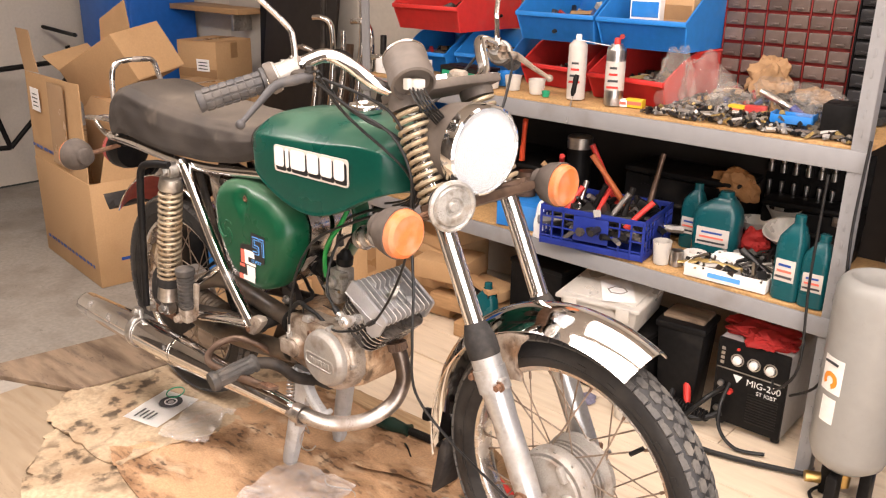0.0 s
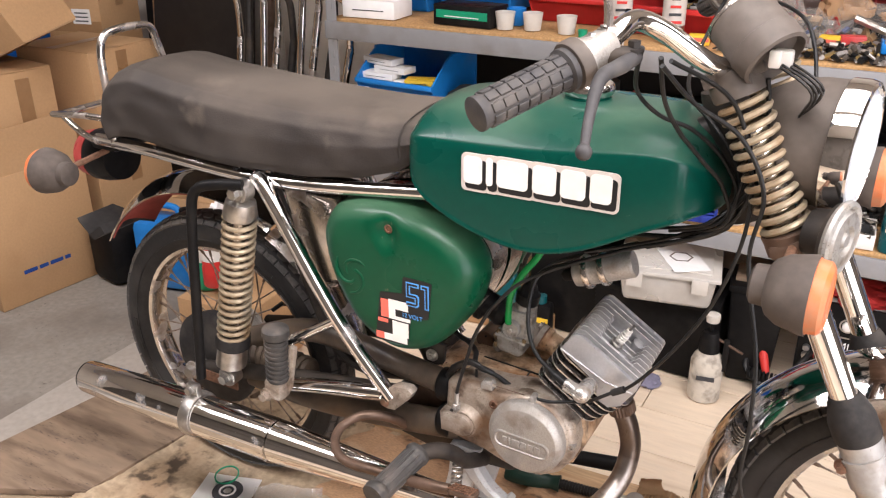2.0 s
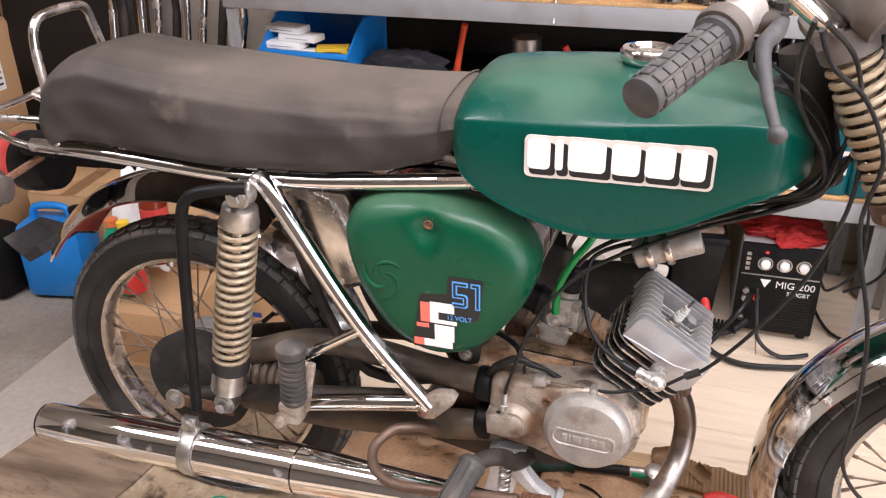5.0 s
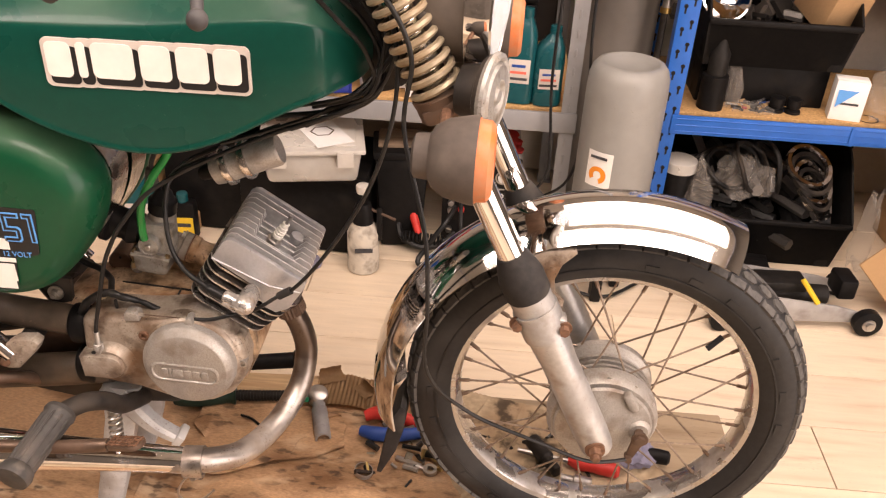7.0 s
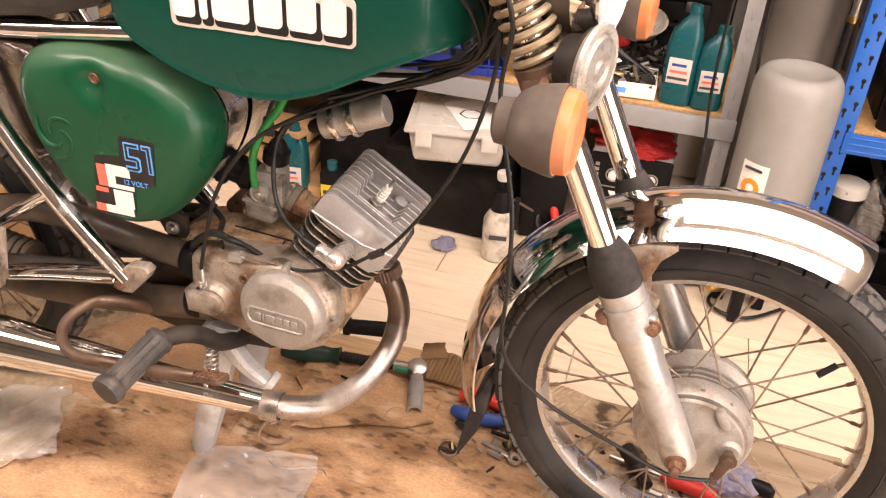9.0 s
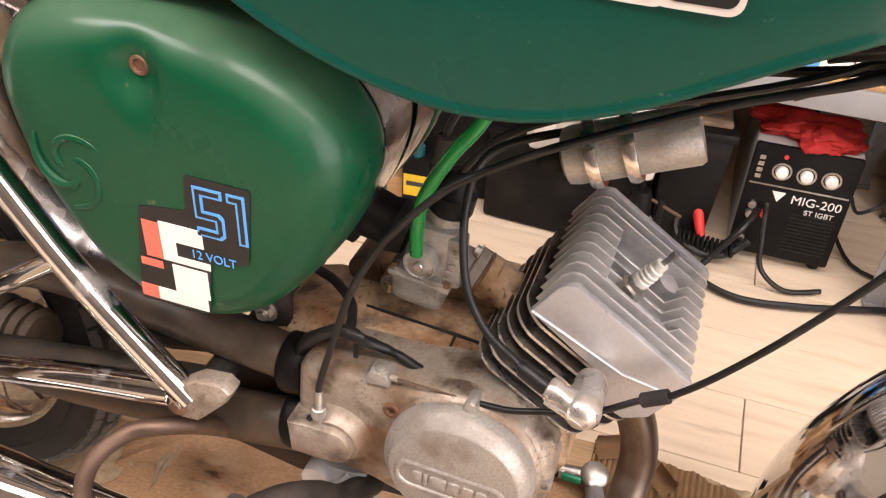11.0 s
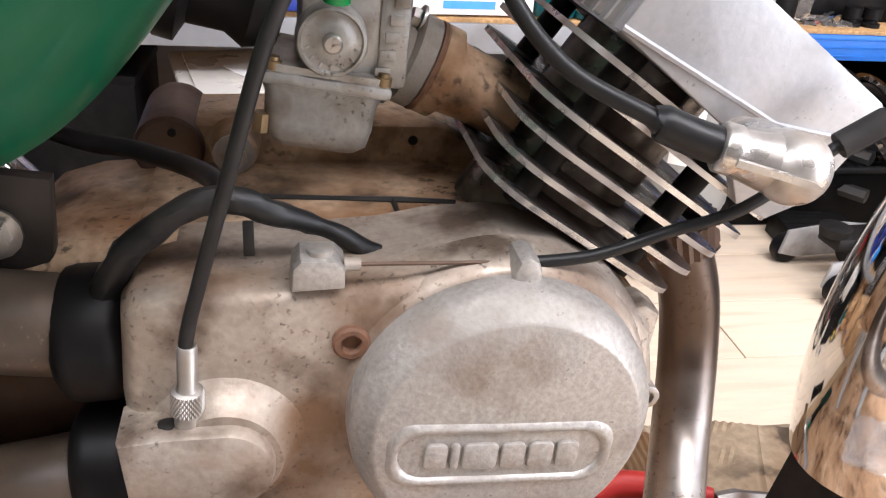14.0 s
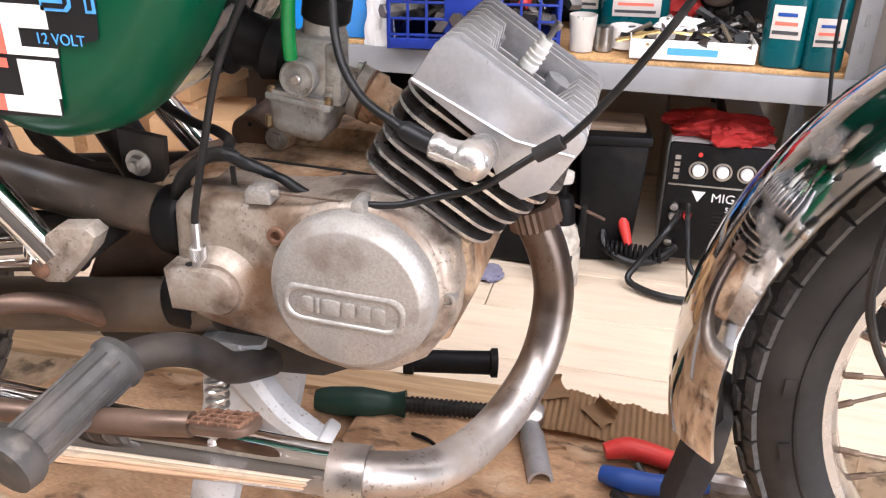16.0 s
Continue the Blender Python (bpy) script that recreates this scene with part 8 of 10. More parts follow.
# black cases at the back of the lower board
for i, (x, y, w, h, d) in enumerate(((-0.45, 1.50, 0.34, 0.17, 0.3), (0.0, 1.55, 0.36, 0.16, 0.3), (0.60, 1.62, 0.42, 0.2, 0.2), (1.0, 1.68, 0.3, 0.15, 0.12))):
    t = thing("tool_case", "black plastic tool case on the lower shelf", "tool case", (x, y, LOWZ), 4 * i - 6, "tool cases")
    part("case_body", box((0, 0, h / 2), (w, d, h), 0.012), BLACK, t)
    part("case_lid", box((0, 0, h + 0.012), (w * 1.01, d * 1.01, 0.022), 0.008), BLACK, t)
    part("case_handle", tube([(-0.06, -d / 2 - 0.004, h * 0.6), (-0.05, -d / 2 - 0.03, h * 0.6), (0.05, -d / 2 - 0.03, h * 0.6), (0.06, -d / 2 - 0.004, h * 0.6)], 0.008, 8), BLACK, t)
    for s in (-1, 1):
        part("case_latch", box((s * w * 0.3, -d / 2 - 0.004, h * 0.92), (0.03, 0.008, 0.03), 0.002), STEEL if i % 2 else BLACK, t)
bin_("blue plastic bin full of white boxes on a case", (-0.41, 1.27, LOWZ + 0.195), 0.30, 0.26, 0.16, BLUE_BIN, -2)
for k in range(5):
    carton("small white bulb box stacked in the blue bin", (-0.50 + 0.05 * (k % 2), 1.285 + 0.01 * k, LOWZ + 0.225 + 0.022 * k), (0.13, 0.06, 0.02), PAPER, 8 - 5 * k, None, 1, group="white bulb boxes")
carton("yellow and white box in the blue bin", (-0.345, 1.30, LOWZ + 0.235), (0.11, 0.07, 0.022), PAPER, 20)
carton("yellow box in the blue bin", (-0.34, 1.30, LOWZ + 0.259), (0.10, 0.065, 0.022), YELLOW, 18, None, 2)
hammer("orange plastic clamp among the cases", (0.02, 1.40, 0.70), (0.06, 1.36, 0.86), mat("orange_red_plastic", (0.75, 0.09, 0.03), 0.4, 0, 0.1, 30, 0.03), False)
hammer("red handled cutter among the cases", (0.20, 1.40, 0.70), (0.24, 1.34, 0.76), REDPL, False)
bag("black cloth bag with a blue strap", (-0.12, 1.33, LOWZ + 0.18), (0.13, 0.07, 0.06), 14, mat("black_cloth", (0.02, 0.02, 0.024), 0.85, 0, 0.3, 80, 0.2), name="cloth_bag")
t = thing("vacuum_flask", "dark flask with a grey lid", "flask", (0.22, 1.48, LOWZ + 0.0))
part("flask_body", lathe([(0, 0.045), (0.24, 0.045), (0.26, 0.04)], (0, 0, 0), (0, 0, 1), 24), BLACK, t)
part("flask_lid", lathe([(0.26, 0.046), (0.30, 0.046), (0.304, 0.04)], (0, 0, 0), (0, 0, 1), 24), ZINC, t)

# socket holder on the wall behind the lower board
t = thing("socket_rail", "row of chrome sockets hanging behind the shelf", "socket set", (0.97, 1.765, 0.72))
part("rail_plate", box((0, 0, 0), (0.34, 0.01, 0.24), 0.002), BLACK, t)
me = mesh_of("socket", lathe([(0, 0.008), (0.05, 0.008), (0.052, 0.011), (0.08, 0.011), (0.081, 0.008)], (0, 0, 0), (0, 0, -1), 12), STEEL)
for i in range(8):
    for j in range(2):
        o = new("socket", me)
        o.parent = t
        o.location = (-0.15 + 0.042 * i, -0.016, 0.10 - 0.11 * j)

# ---- on the floor under the grey shelf ----
t = thing("mig_welder", "black MIG welding machine on the floor under the shelf", "welder", (1.026, 1.275, 0.0), 1)
MW, MH, MD = 0.225, 0.285, 0.42
part("welder_body", box((0, MD / 2 + 0.012, 0.025 + MH / 2), (MW, MD, MH), 0.006), mat("light_grey_steel_case", (0.42, 0.41, 0.4), 0.5, 0.2, 0.08, 40, 0.05), t, "light grey steel case")
fp = part("front_panel", box((0, 0.006, 0.025 + MH / 2), (MW, 0.016, MH), 0.006), BLACK, t, "black front panel")
part("panel_line", box((0, -0.0035, 0.025 + MH * 0.66), (MW * 0.94, 0.003, 0.004), 0.001), ZINC, fp)
for k in range(3):
    kb = part("control_knob", lathe([(0, 0.014), (0.010, 0.013), (0.012, 0.010)], (-0.045 + 0.052 * k, -0.002, 0.025 + MH * 0.79), RIGHT, 20), WHITE, fp, "white control knob")
    part("knob_scale", ring((-0.045 + 0.052 * k, -0.003, 0.025 + MH * 0.79), (0, 1, 0), [(-0.001, 0.017), (-0.001, 0.021), (0.001, 0.021), (0.001, 0.017)], 24), ZINC, kb)
part("pilot_light", rod((-0.045, -0.001, 0.025 + MH * 0.92), (-0.045, -0.006, 0.025 + MH * 0.92), 0.005, 10), REDPL, fp)
for k in range(4):
    part("switch_mark", box((-0.092, -0.0025, 0.025 + MH * (0.72 + 0.055 * k)), (0.012, 0.001, 0.010), 0), ZINC, fp)
TMM = Matrix.Translation((0.045, -0.0032, 0.025 + MH * 0.565)) @ Euler((radians(90), 0, 0)).to_matrix().to_4x4()
part("lettering", text_mesh("MIG-200", 0.030, 0.0004, TMM), WHITE, fp, "white lettering MIG-200", smooth=0)
part("sub_lettering", text_mesh("ST IGBT", 0.018, 0.0004, Matrix.Translation((0.012, 0, -0.026)) @ TMM), WHITE, fp, "white lettering ST IGBT", smooth=0)
e = plate([(-0.052, 0.200), (-0.022, 0.200), (-0.037, 0.174)], -0.0025, -0.0035, 0)
part("triangle_mark", e, WHITE, fp, smooth=0)
for k in range(11):
    part("vent_slot", box((0.048, -0.0025, 0.055 + 0.0095 * k), (0.095, 0.002, 0.004), 0.0005), SOOT, fp)
for x, z, m in ((-0.086, 0.160, STEEL), (-0.086, 0.135, STEEL), (-0.055, 0.14, REDPL), (-0.09, 0.07, STEEL)):
    part("socket_outlet", lathe([(0, 0.010), (0.012, 0.009), (0.013, 0.004)], (x, -0.002, z), RIGHT, 14), m, fp)
for s in (-1, 1):
    for y in (0.04, 0.38):
        part("rubber_foot", rod((s * 0.09, y, 0.0), (s * 0.09, y, 0.028), 0.014, 12), RUBBER, t)
part("carry_handle", tube([(0, 0.10, 0.31), (0, 0.12, 0.345), (0, 0.32, 0.345), (0, 0.34, 0.31)], 0.011, 10), BLACK, t)
for k, pts in enumerate(([(0.955, 1.262, 0.15), (0.93, 1.20, 0.13), (0.88, 1.17, 0.06), (0.86, 1.14, 0.02), (0.95, 1.10, 0.012), (1.08, 1.12, 0.012), (1.20, 1.16, 0.012), (1.32, 1.20, 0.015)],
                         [(0.955, 1.262, 0.06), (0.91, 1.22, 0.04), (0.85, 1.22, 0.03), (0.79, 1.25, 0.06), (0.80, 1.30, 0.14), (0.84, 1.34, 0.2)],
                         [(0.97, 1.262, 0.17), (0.975, 1.20, 0.12), (0.99, 1.18, 0.05), (1.05, 1.17, 0.012), (1.13, 1.2, 0.012)],
                         [(1.14, 1.5, 0.05), (1.20, 1.34, 0.012), (1.34, 1.26, 0.012), (1.30, 1.10, 0.012), (1.40, 1.06, 0.012), (1.55, 1.2, 0.012)],
                         [(1.19, 1.16, 0.9), (1.185, 1.17, 0.6), (1.20, 1.15, 0.35), (1.14, 1.16, 0.25), (1.12, 1.2, 0.26)],
                         [(1.275, 1.17, 1.0), (1.27, 1.165, 0.75), (1.285, 1.16, 0.5), (1.26, 1.16, 0.32), (1.18, 1.18, 0.24)])):
    single("power_cable", tube(pts, (0.008, 0.010, 0.006, 0.005, 0.004, 0.004)[k], 8), CABLE, "black cable trailing on the floor" if k < 4 else "thin black cable hanging beside the shelf post", "cable")
single("welding_torch_hose", coil((0.80, 1.24, 0.05), (0.93, 1.225, 0.05), 0.015, 0.004, 12), BLACK, "ribbed black welding torch hose", "hose")
single("torch_handle", tube([(0.83, 1.33, 0.26), (0.815, 1.31, 0.18), (0.83, 1.27, 0.11), (0.85, 1.24, 0.06)], [0.012, 0.016, 0.014, 0.01], 10), REDPL, "red and black welding torch handle", "torch")
bag("red leather welding gloves on the welder", (1.01, 1.36, 0.312), (0.11, 0.07, 0.03), 21, REDLEATHER, name="welding_glove")
bag("red leather welding glove on the welder", (1.06, 1.32, 0.312), (0.07, 0.05, 0.03), 24, REDLEATHER, 30, "welding_glove")
# clear container on black cases
t = thing("storage_container", "cloudy clear plastic container with a lid and clips", "container", (0.535, 1.262, 0.263), 11)
part("tub", box((0, 0, 0.050), (0.27, 0.30, 0.096), 0.014, taper=0.9), CLEAR, t)
part("container_lid", box((0, 0, 0.104), (0.29, 0.325, 0.014), 0.005), CLEAR, t)
part("lid_ridge", box((0, 0, 0.113), (0.24, 0.27, 0.006), 0.002), CLEAR, t)
for s in (-1, 1):
    part("clip", box((s * 0.09, -0.165, 0.085), (0.045, 0.007, 0.045), 0.003), CLEAR, t)
t = thing("gasket_card", "white card with a gasket outline on the lid", "card", (0.572, 1.222, 0.3795), 34)
part("card", box((0, 0, 0.001), (0.105, 0.19, 0.0016), 0), PAPER, t)
part("gasket_drawing", ring((0, 0, 0.0024), (0, 0, 1), [(-0.0005, 0.030), (-0.0005, 0.034), (0.0005, 0.034), (0.0005, 0.030)], 6), BROWN_STEEL, t)
for i, (x, y, w, d, h, lb) in enumerate(((0.517, 1.345, 0.37, 0.29, 0.258, "black plastic case under the clear container"), (0.20, 1.40, 0.24, 0.24, 0.36, "black crate on the floor under the shelf"))):
    t = thing("floor_case", lb, "case", (x, y, 0.0), -3)
    part("case_body", box((0, 0, h / 2), (w, d, h - 0.004), 0.01), BLACK, t)
    part("case_rim", box((0, 0, h - 0.012), (w * 1.02, d * 1.02, 0.02), 0.006), BLACK, t)
t = thing("waste_bin", "tall black tapered plastic bin on the floor", "bin", (0.785, 1.32, 0.0), 8)
part("bin_body", box((0, 0, 0.15), (0.155, 0.15, 0.30), 0.012, taper=0.78), BLACK, t)
part("bin_lid", box((0, 0, 0.31), (0.165, 0.16, 0.025), 0.008), BLACK, t, "black lid")
t = thing("plywood_offcut", "thin brown plywood offcut lying on the bin", "board", (0.785, 1.325, 0.3292), 6)
part("offcut", box((0, 0, 0), (0.135, 0.11, 0.012), 0.003), PLYWOOD, t)
# spray bottle, rag, small bottle
t = thing("spray_bottle", "grubby white spray bottle with a black pump", "spray bottle", (0.70, 1.13, 0.0), 10)
part("bottle_body", lathe([(0, 0.042), (0.004, 0.046), (0.12, 0.046), (0.135, 0.040), (0.15, 0.030), (0.16, 0.028)], (0, 0, 0), (0, 0, 1), 28), mat("grubby_white_plastic", (0.55, 0.50, 0.42), 0.5, 0, 0.1, 40, 0.05, (0.16, 0.13, 0.1), 0.4, 24), t)
part("bottle_shoulder", lathe([(0.155, 0.03), (0.20, 0.026), (0.215, 0.02)], (0, 0, 0), (0, 0, 1), 24), BLACK, t)
part("pump_rod", rod((0, 0, 0.21), (0, 0, 0.25), 0.006, 10), BLACK, t)
part("pump_knob", lathe([(0.248, 0.018), (0.262, 0.02), (0.27, 0.019), (0.272, 0.012)], (0, 0, 0), (0, 0, 1), 20), CLEAR, t)
part("pump_trigger", box((0.045, -0.01, 0.15), (0.016, 0.02, 0.10), 0.004), BLACK, t)
part("nozzle_tube", rod((0.0, 0, 0.205), (0.09, -0.03, 0.175), 0.004, 8), BROWN_STEEL, t)
part("print_bar", box((0, -0.0465, 0.085), (0.05, 0.001, 0.014), 0), INK, t)
bag("small crumpled blue-grey rag on the floor", (0.545, 1.12, 0.0), (0.03, 0.035, 0.012), 31, mat("blue_grey_rag", (0.2, 0.19, 0.26), 0.9, 0, 0.2, 80, 0.2), name="rag")
t = thing("additive_bottle", "small dark bottle with a teal cap and yellow label", "bottle", (0.150, 1.215, 0.0), 5)
part("bottle_body", box((0, 0, 0.065), (0.075, 0.05, 0.13), 0.014), BLACK, t)
part("bottle_label", box((0, -0.0258, 0.055), (0.06, 0.001, 0.06), 0), YELLOW, t)
part("print_bar", box((0, -0.0268, 0.06), (0.045, 0.001, 0.012), 0), INK, t)
part("screw_cap", lathe([(0.128, 0.016), (0.155, 0.016), (0.157, 0.012)], (0, 0, 0), (0, 0, 1), 16), TEAL, t)
oil_bottle("teal oil bottle standing on the floor", (0.02, 1.21, 0.0), 0.10, 0.06, 0.26, 8)
# wooden offcuts and brush
for i, (x, y, z, s, rz) in enumerate(((-0.13, 1.36, 0.10, (0.34, 0.22, 0.06), 8), (-0.10, 1.34, 0.17, (0.26, 0.16, 0.04), -6), (0.02, 1.32, 0.03, (0.3, 0.24, 0.06), 3), (-0.24, 1.30, 0.24, (0.22, 0.2, 0.08), 12))):
    single("wood_offcut", box((0, 0, 0), s, 0.004), CARD if i % 2 else WOODH, "wooden offcut stacked under the shelf", "wood", (x, y, z), rz, "wood offcuts")
t = thing("scrubbing_brush", "wooden brush with dark bristles", "brush", (-0.03, 1.24, 0.21), -20)
part("brush_back", box((0, 0, 0.02), (0.20, 0.05, 0.018), 0.004), WOODH, t)
e = B()
for i in range(14):
    for j in range(3):
        rod((-0.09 + 0.0138 * i, -0.018 + 0.018 * j, 0.012), (-0.09 + 0.0138 * i, -0.018 + 0.018 * j, -0.02), 0.003, 5, e)
tagged(part("bristle", e, BLACK, t), kind="stuff")
for i in range(3):
    carton("brown cardboard carton under the shelf", (-0.42 + 0.02 * i, 1.42, 0.0 + 0.15 * i), (0.34 - 0.03 * i, 0.26, 0.148), CARD, 4 - 6 * i, TAPE, group="cartons under the shelf")

# ---- gas bottles ----
t = thing("gas_bottle", "grey steel gas bottle standing upside down with a valve", "gas bottle", (1.372, 1.125, 0.0), 0)
part("bottle_shell", lathe([(0.115, 0.03), (0.125, 0.06), (0.15, 0.090), (0.185, 0.102), (0.60, 0.102), (0.637, 0.100), (0.657, 0.094), (0.669, 0.084), (0.673, 0.074), (0.671, 0.067), (0.661, 0.056), (0.654, 0.04), (0.651, 0.0)], (0, 0, 0), (0, 0, 1), 48), GASGREY, t)
part("valve_neck", lathe([(0.06, 0.02), (0.10, 0.02), (0.116, 0.034)], (0, 0, 0), (0, 0, 1), 18), mat("brass", (0.5, 0.33, 0.12), 0.35, 1, 0.15, 50, 0.05), t, "brass valve")
for a in (0.4, 2.5, 4.6):
    part("stand_leg", box((0.06 * math.cos(a), 0.06 * math.sin(a), 0.06), (0.03, 0.05, 0.12), 0.006), BLACK, t)
part("valve_wheel", rod((-0.05, -0.03, 0.075), (-0.085, -0.05, 0.075), 0.016, 14), mat("brass", (0.5, 0.33, 0.12)), t)
e = B()
for k in range(9):
    a0 = radians(-141 + 4.3 * k)
    a1 = radians(-141 + 4.3 * (k + 1))
    p = [(0.1028 * math.cos(a), 0.1028 * math.sin(a), z) for a, z in ((a0, 0.365), (a1, 0.365), (a1, 0.462), (a0, 0.462))]
    e.faces.new([e.verts.new(q) for q in p])
bmesh.ops.remove_doubles(e, verts=e.verts[:], dist=1e-5)
lb = part("bottle_label", e, DECAL_WHITE, t, "white sticker with an orange ring mark")
e = B()
rg = []
for k in range(15):
    a = radians(-70 + 290 * k / 14)
    row = []
    for r in (0.011, 0.024):
        u, z = r * math.cos(a) / 0.1034, 0.398 + r * math.sin(a)
        th = radians(-122.5) + u
        row.append(e.verts.new((0.1036 * math.cos(th), 0.1036 * math.sin(th), z)))
    rg.append(row)
for a, b in zip(rg, rg[1:]):
    e.faces.new((a[0], b[0], b[1], a[1]))
part("ring_mark", e, mat("orange_print", (0.85, 0.28, 0.03), 0.4, 0, 0.05, 30, 0.0), lb)
e = box((-0.0565, -0.0895, 0.448), (0.045, 0.0012, 0.007), 0, Euler((0, 0, radians(-32))).to_matrix())
part("print_bar", e, INK, lb)
e = B()
for k in range(6):
    a0, a1 = radians(-132 + 4.3 * k), radians(-132 + 4.3 * (k + 1))
    p = [(0.1028 * math.cos(a), 0.1028 * math.sin(a), z) for a, z in ((a0, 0.278), (a1, 0.278), (a1, 0.350), (a0, 0.350))]
    e.faces.new([e.verts.new(q) for q in p])
part("second_label", e, DECAL_WHITE, t, "small white sticker")
t = thing("gas_bottle", "tall grey-brown gas bottle behind the first one", "gas bottle", (1.40, 1.64, 0.0), 0)
part("bottle_shell", lathe([(0, 0.10), (0.01, 0.112), (1.1, 0.112), (1.2, 0.09), (1.26, 0.03), (1.3, 0.03)], (0, 0, 0), (0, 0, 1), 40), mat("brown_grey_bottle_paint", (0.19, 0.17, 0.15), 0.5, 0.1, 0.06, 30, 0.05), t)
t = thing("pneumatic_strut", "thin steel rod with a collar beside the bottles", "rod", (1.49, 1.45, 0.0))
part("strut_rod", rod((0, 0, 0), (0.02, 0.05, 1.3), 0.010, 12), STEEL_DARK, t)
part("collar", rod((0.011, 0.027, 0.70), (0.0115, 0.028, 0.715), 0.016, 14), mat("brass", (0.5, 0.33, 0.12)), t)
part("upper_rod", rod((0.012, 0.029, 0.715), (0.021, 0.051, 1.32), 0.012, 12), ZINC, t)

# ---- blue shelf ----
BX0, BX1, BY0, BY1 = 1.50, 2.62, 1.30, 1.78
bs = thing("blue_shelf", "blue steel shelf with chipboard boards, full of parts", "shelf")
for x, s in ((BX0, 1), (BX1, -1)):
    for y in (BY0, BY1 - 0.02):
        e = B()
        box((x + s * 0.027, y, 0.98), (0.054, 0.004, 1.94), 0.001, bm=e)
        box((x + s * 0.002, y + 0.02, 0.98), (0.004, 0.04, 1.94), 0.001, bm=e)
        po = part("post", e, BLUE_STEEL, bs, "blue slotted steel post" if x < 2 and y < 1.4 else "")
        e = B()
        for k in range(31):
            zz = 0.05 + 0.06 * k
            for q in (0.016, 0.038):
                lathe([(0, 0.0058), (0.0012, 0.0058)], (x + s * q, y - 0.0022, zz + (0.02 if q > 0.02 else 0)), RIGHT, 10, e)
                box((x + s * q, y - 0.0028, zz - 0.010 + (0.02 if q > 0.02 else 0)), (0.005, 0.0012, 0.018), 0, bm=e)
        tagged(part("keyhole_slot", e, SOOT, po), kind="stuff")
for z in (0.475, 1.05, 1.6):
    for y in (BY0 - 0.004, BY1):
        e = box(((BX0 + BX1) / 2 + 0.02, y, z - 0.03), (BX1 - BX0 - 0.03, 0.008, 0.056), 0.003)
        bm_ob = part("beam", e, BLUE_STEEL, bs)
        for q in (-0.018, 0.0, 0.018):
            part("beam_rib", rod((BX0 + 0.05, y - 0.004, z - 0.03 + q), (BX1 - 0.04, y - 0.004, z - 0.03 + q), 0.0022, 6), BLUE_STEEL, bm_ob)
    part("shelf_board", box(((BX0 + BX1) / 2, (BY0 + BY1) / 2, z - 0.004), (BX1 - BX0 - 0.01, BY1 - BY0 - 0.02, 0.016), 0.002), CHIP, bs, "raw chipboard shelf board")
part("beam_joint", box((2.03, BY0 - 0.010, 0.445), (0.012, 0.004, 0.054), 0.001), BLUE_STEEL, bs)


def big_bin(label, at, w, d, h, rz):
    """A black open-fronted stacking crate with sloping side cheeks."""
    t = bin_(label, at, w, d, h, BLACK, rz, "black stacking crates")
    for s in (-1, 1):
        part("stacking_foot", box((s * w * 0.42, 0.02, h * 0.16), (0.04, 0.05, h * 0.32), 0.006), BLACK, t)
    return t


big_bin("black stacking crate with lamp reflectors on the blue shelf", (1.79, 1.36, 0.60), 0.40, 0.38, 0.28, 0)
t = thing("black_crate", "black crate base standing on the blue shelf", "crate", (1.79, 1.50, 0.475))
part("crate_base", box((0, 0.03, 0.062), (0.36, 0.26, 0.124), 0.008), BLACK, t)
pile("headlamp parts in the black crate", 1.62, 1.96, 1.40, 1.7, 0.62, 60, 0.05, 0.12, DARKPARTS, 41, 1.2)
t = thing("lamp_reflector", "round chrome reflector in the black crate", "reflector", (1.64, 1.42, 0.76), 0, rx=60)
part("reflector_dish", lathe([(0, 0.02), (0.02, 0.05), (0.03, 0.065), (0.031, 0.06), (0.021, 0.046), (0.003, 0.016)], (0, 0, 0), (0, 0, 1), 28), CHROME, t)
carton("torn brown carton in the black crate", (1.93, 1.46, 0.72), (0.12, 0.14, 0.14), CARD, 20, rx=20)
t = thing("dark_bottle", "dark bottle standing on a black tin", "bottle", (1.645, 1.355, 0.475), 0)
part("tin", lathe([(0, 0.036), (0.10, 0.036), (0.102, 0.03)], (0, 0, 0), (0, 0, 1), 26), BLACK, t)
part("bottle_body", lathe([(0.10, 0.026), (0.16, 0.028), (0.18, 0.018), (0.205, 0.012), (0.215, 0.012)], (0, 0, 0), (0, 0, 1), 22), SOOT, t)
for i, (x, y) in enumerate(((1.83, 1.36), (1.875, 1.355))):
    t = thing("rubber_bush", "short black rubber bush on the blue shelf", "bush", (x, y, 0.475), 0, "rubber bushes")
    part("bush_body", lathe([(0, 0.022), (0.012, 0.022), (0.014, 0.016), (0.02, 0.016), (0.022, 0.02), (0.045, 0.02), (0.046, 0.012)], (0, 0, 0), (0, 0, 1), 20), BLACK, t)
carton("white and blue medicine-style box on the blue shelf", (2.012, 1.35, 0.475), (0.085, 0.055, 0.115), PAPER, -10, None, 1)
e = single("blue_triangle", plate([(-0.032, 0.09), (0.02, 0.09), (-0.032, 0.04)], -0.0005, 0.0005, 0), DECAL_BLUE, "blue triangle print on the white box", "print", (2.005, 1.3205, 0.475), -10, smooth=0)
bag("clear plastic bag with clips on the blue shelf", (1.70, 1.38, 0.475), (0.025, 0.03, 0.08), 43)
bag("flat clear plastic bag on the blue shelf", (1.77, 1.36, 0.475), (0.06, 0.04, 0.012), 44)
pile("small screws and clips on the blue shelf", 1.70, 1.86, 1.34, 1.44, 0.475, 70, 0.014, 0.012, PLASTICS, 45)
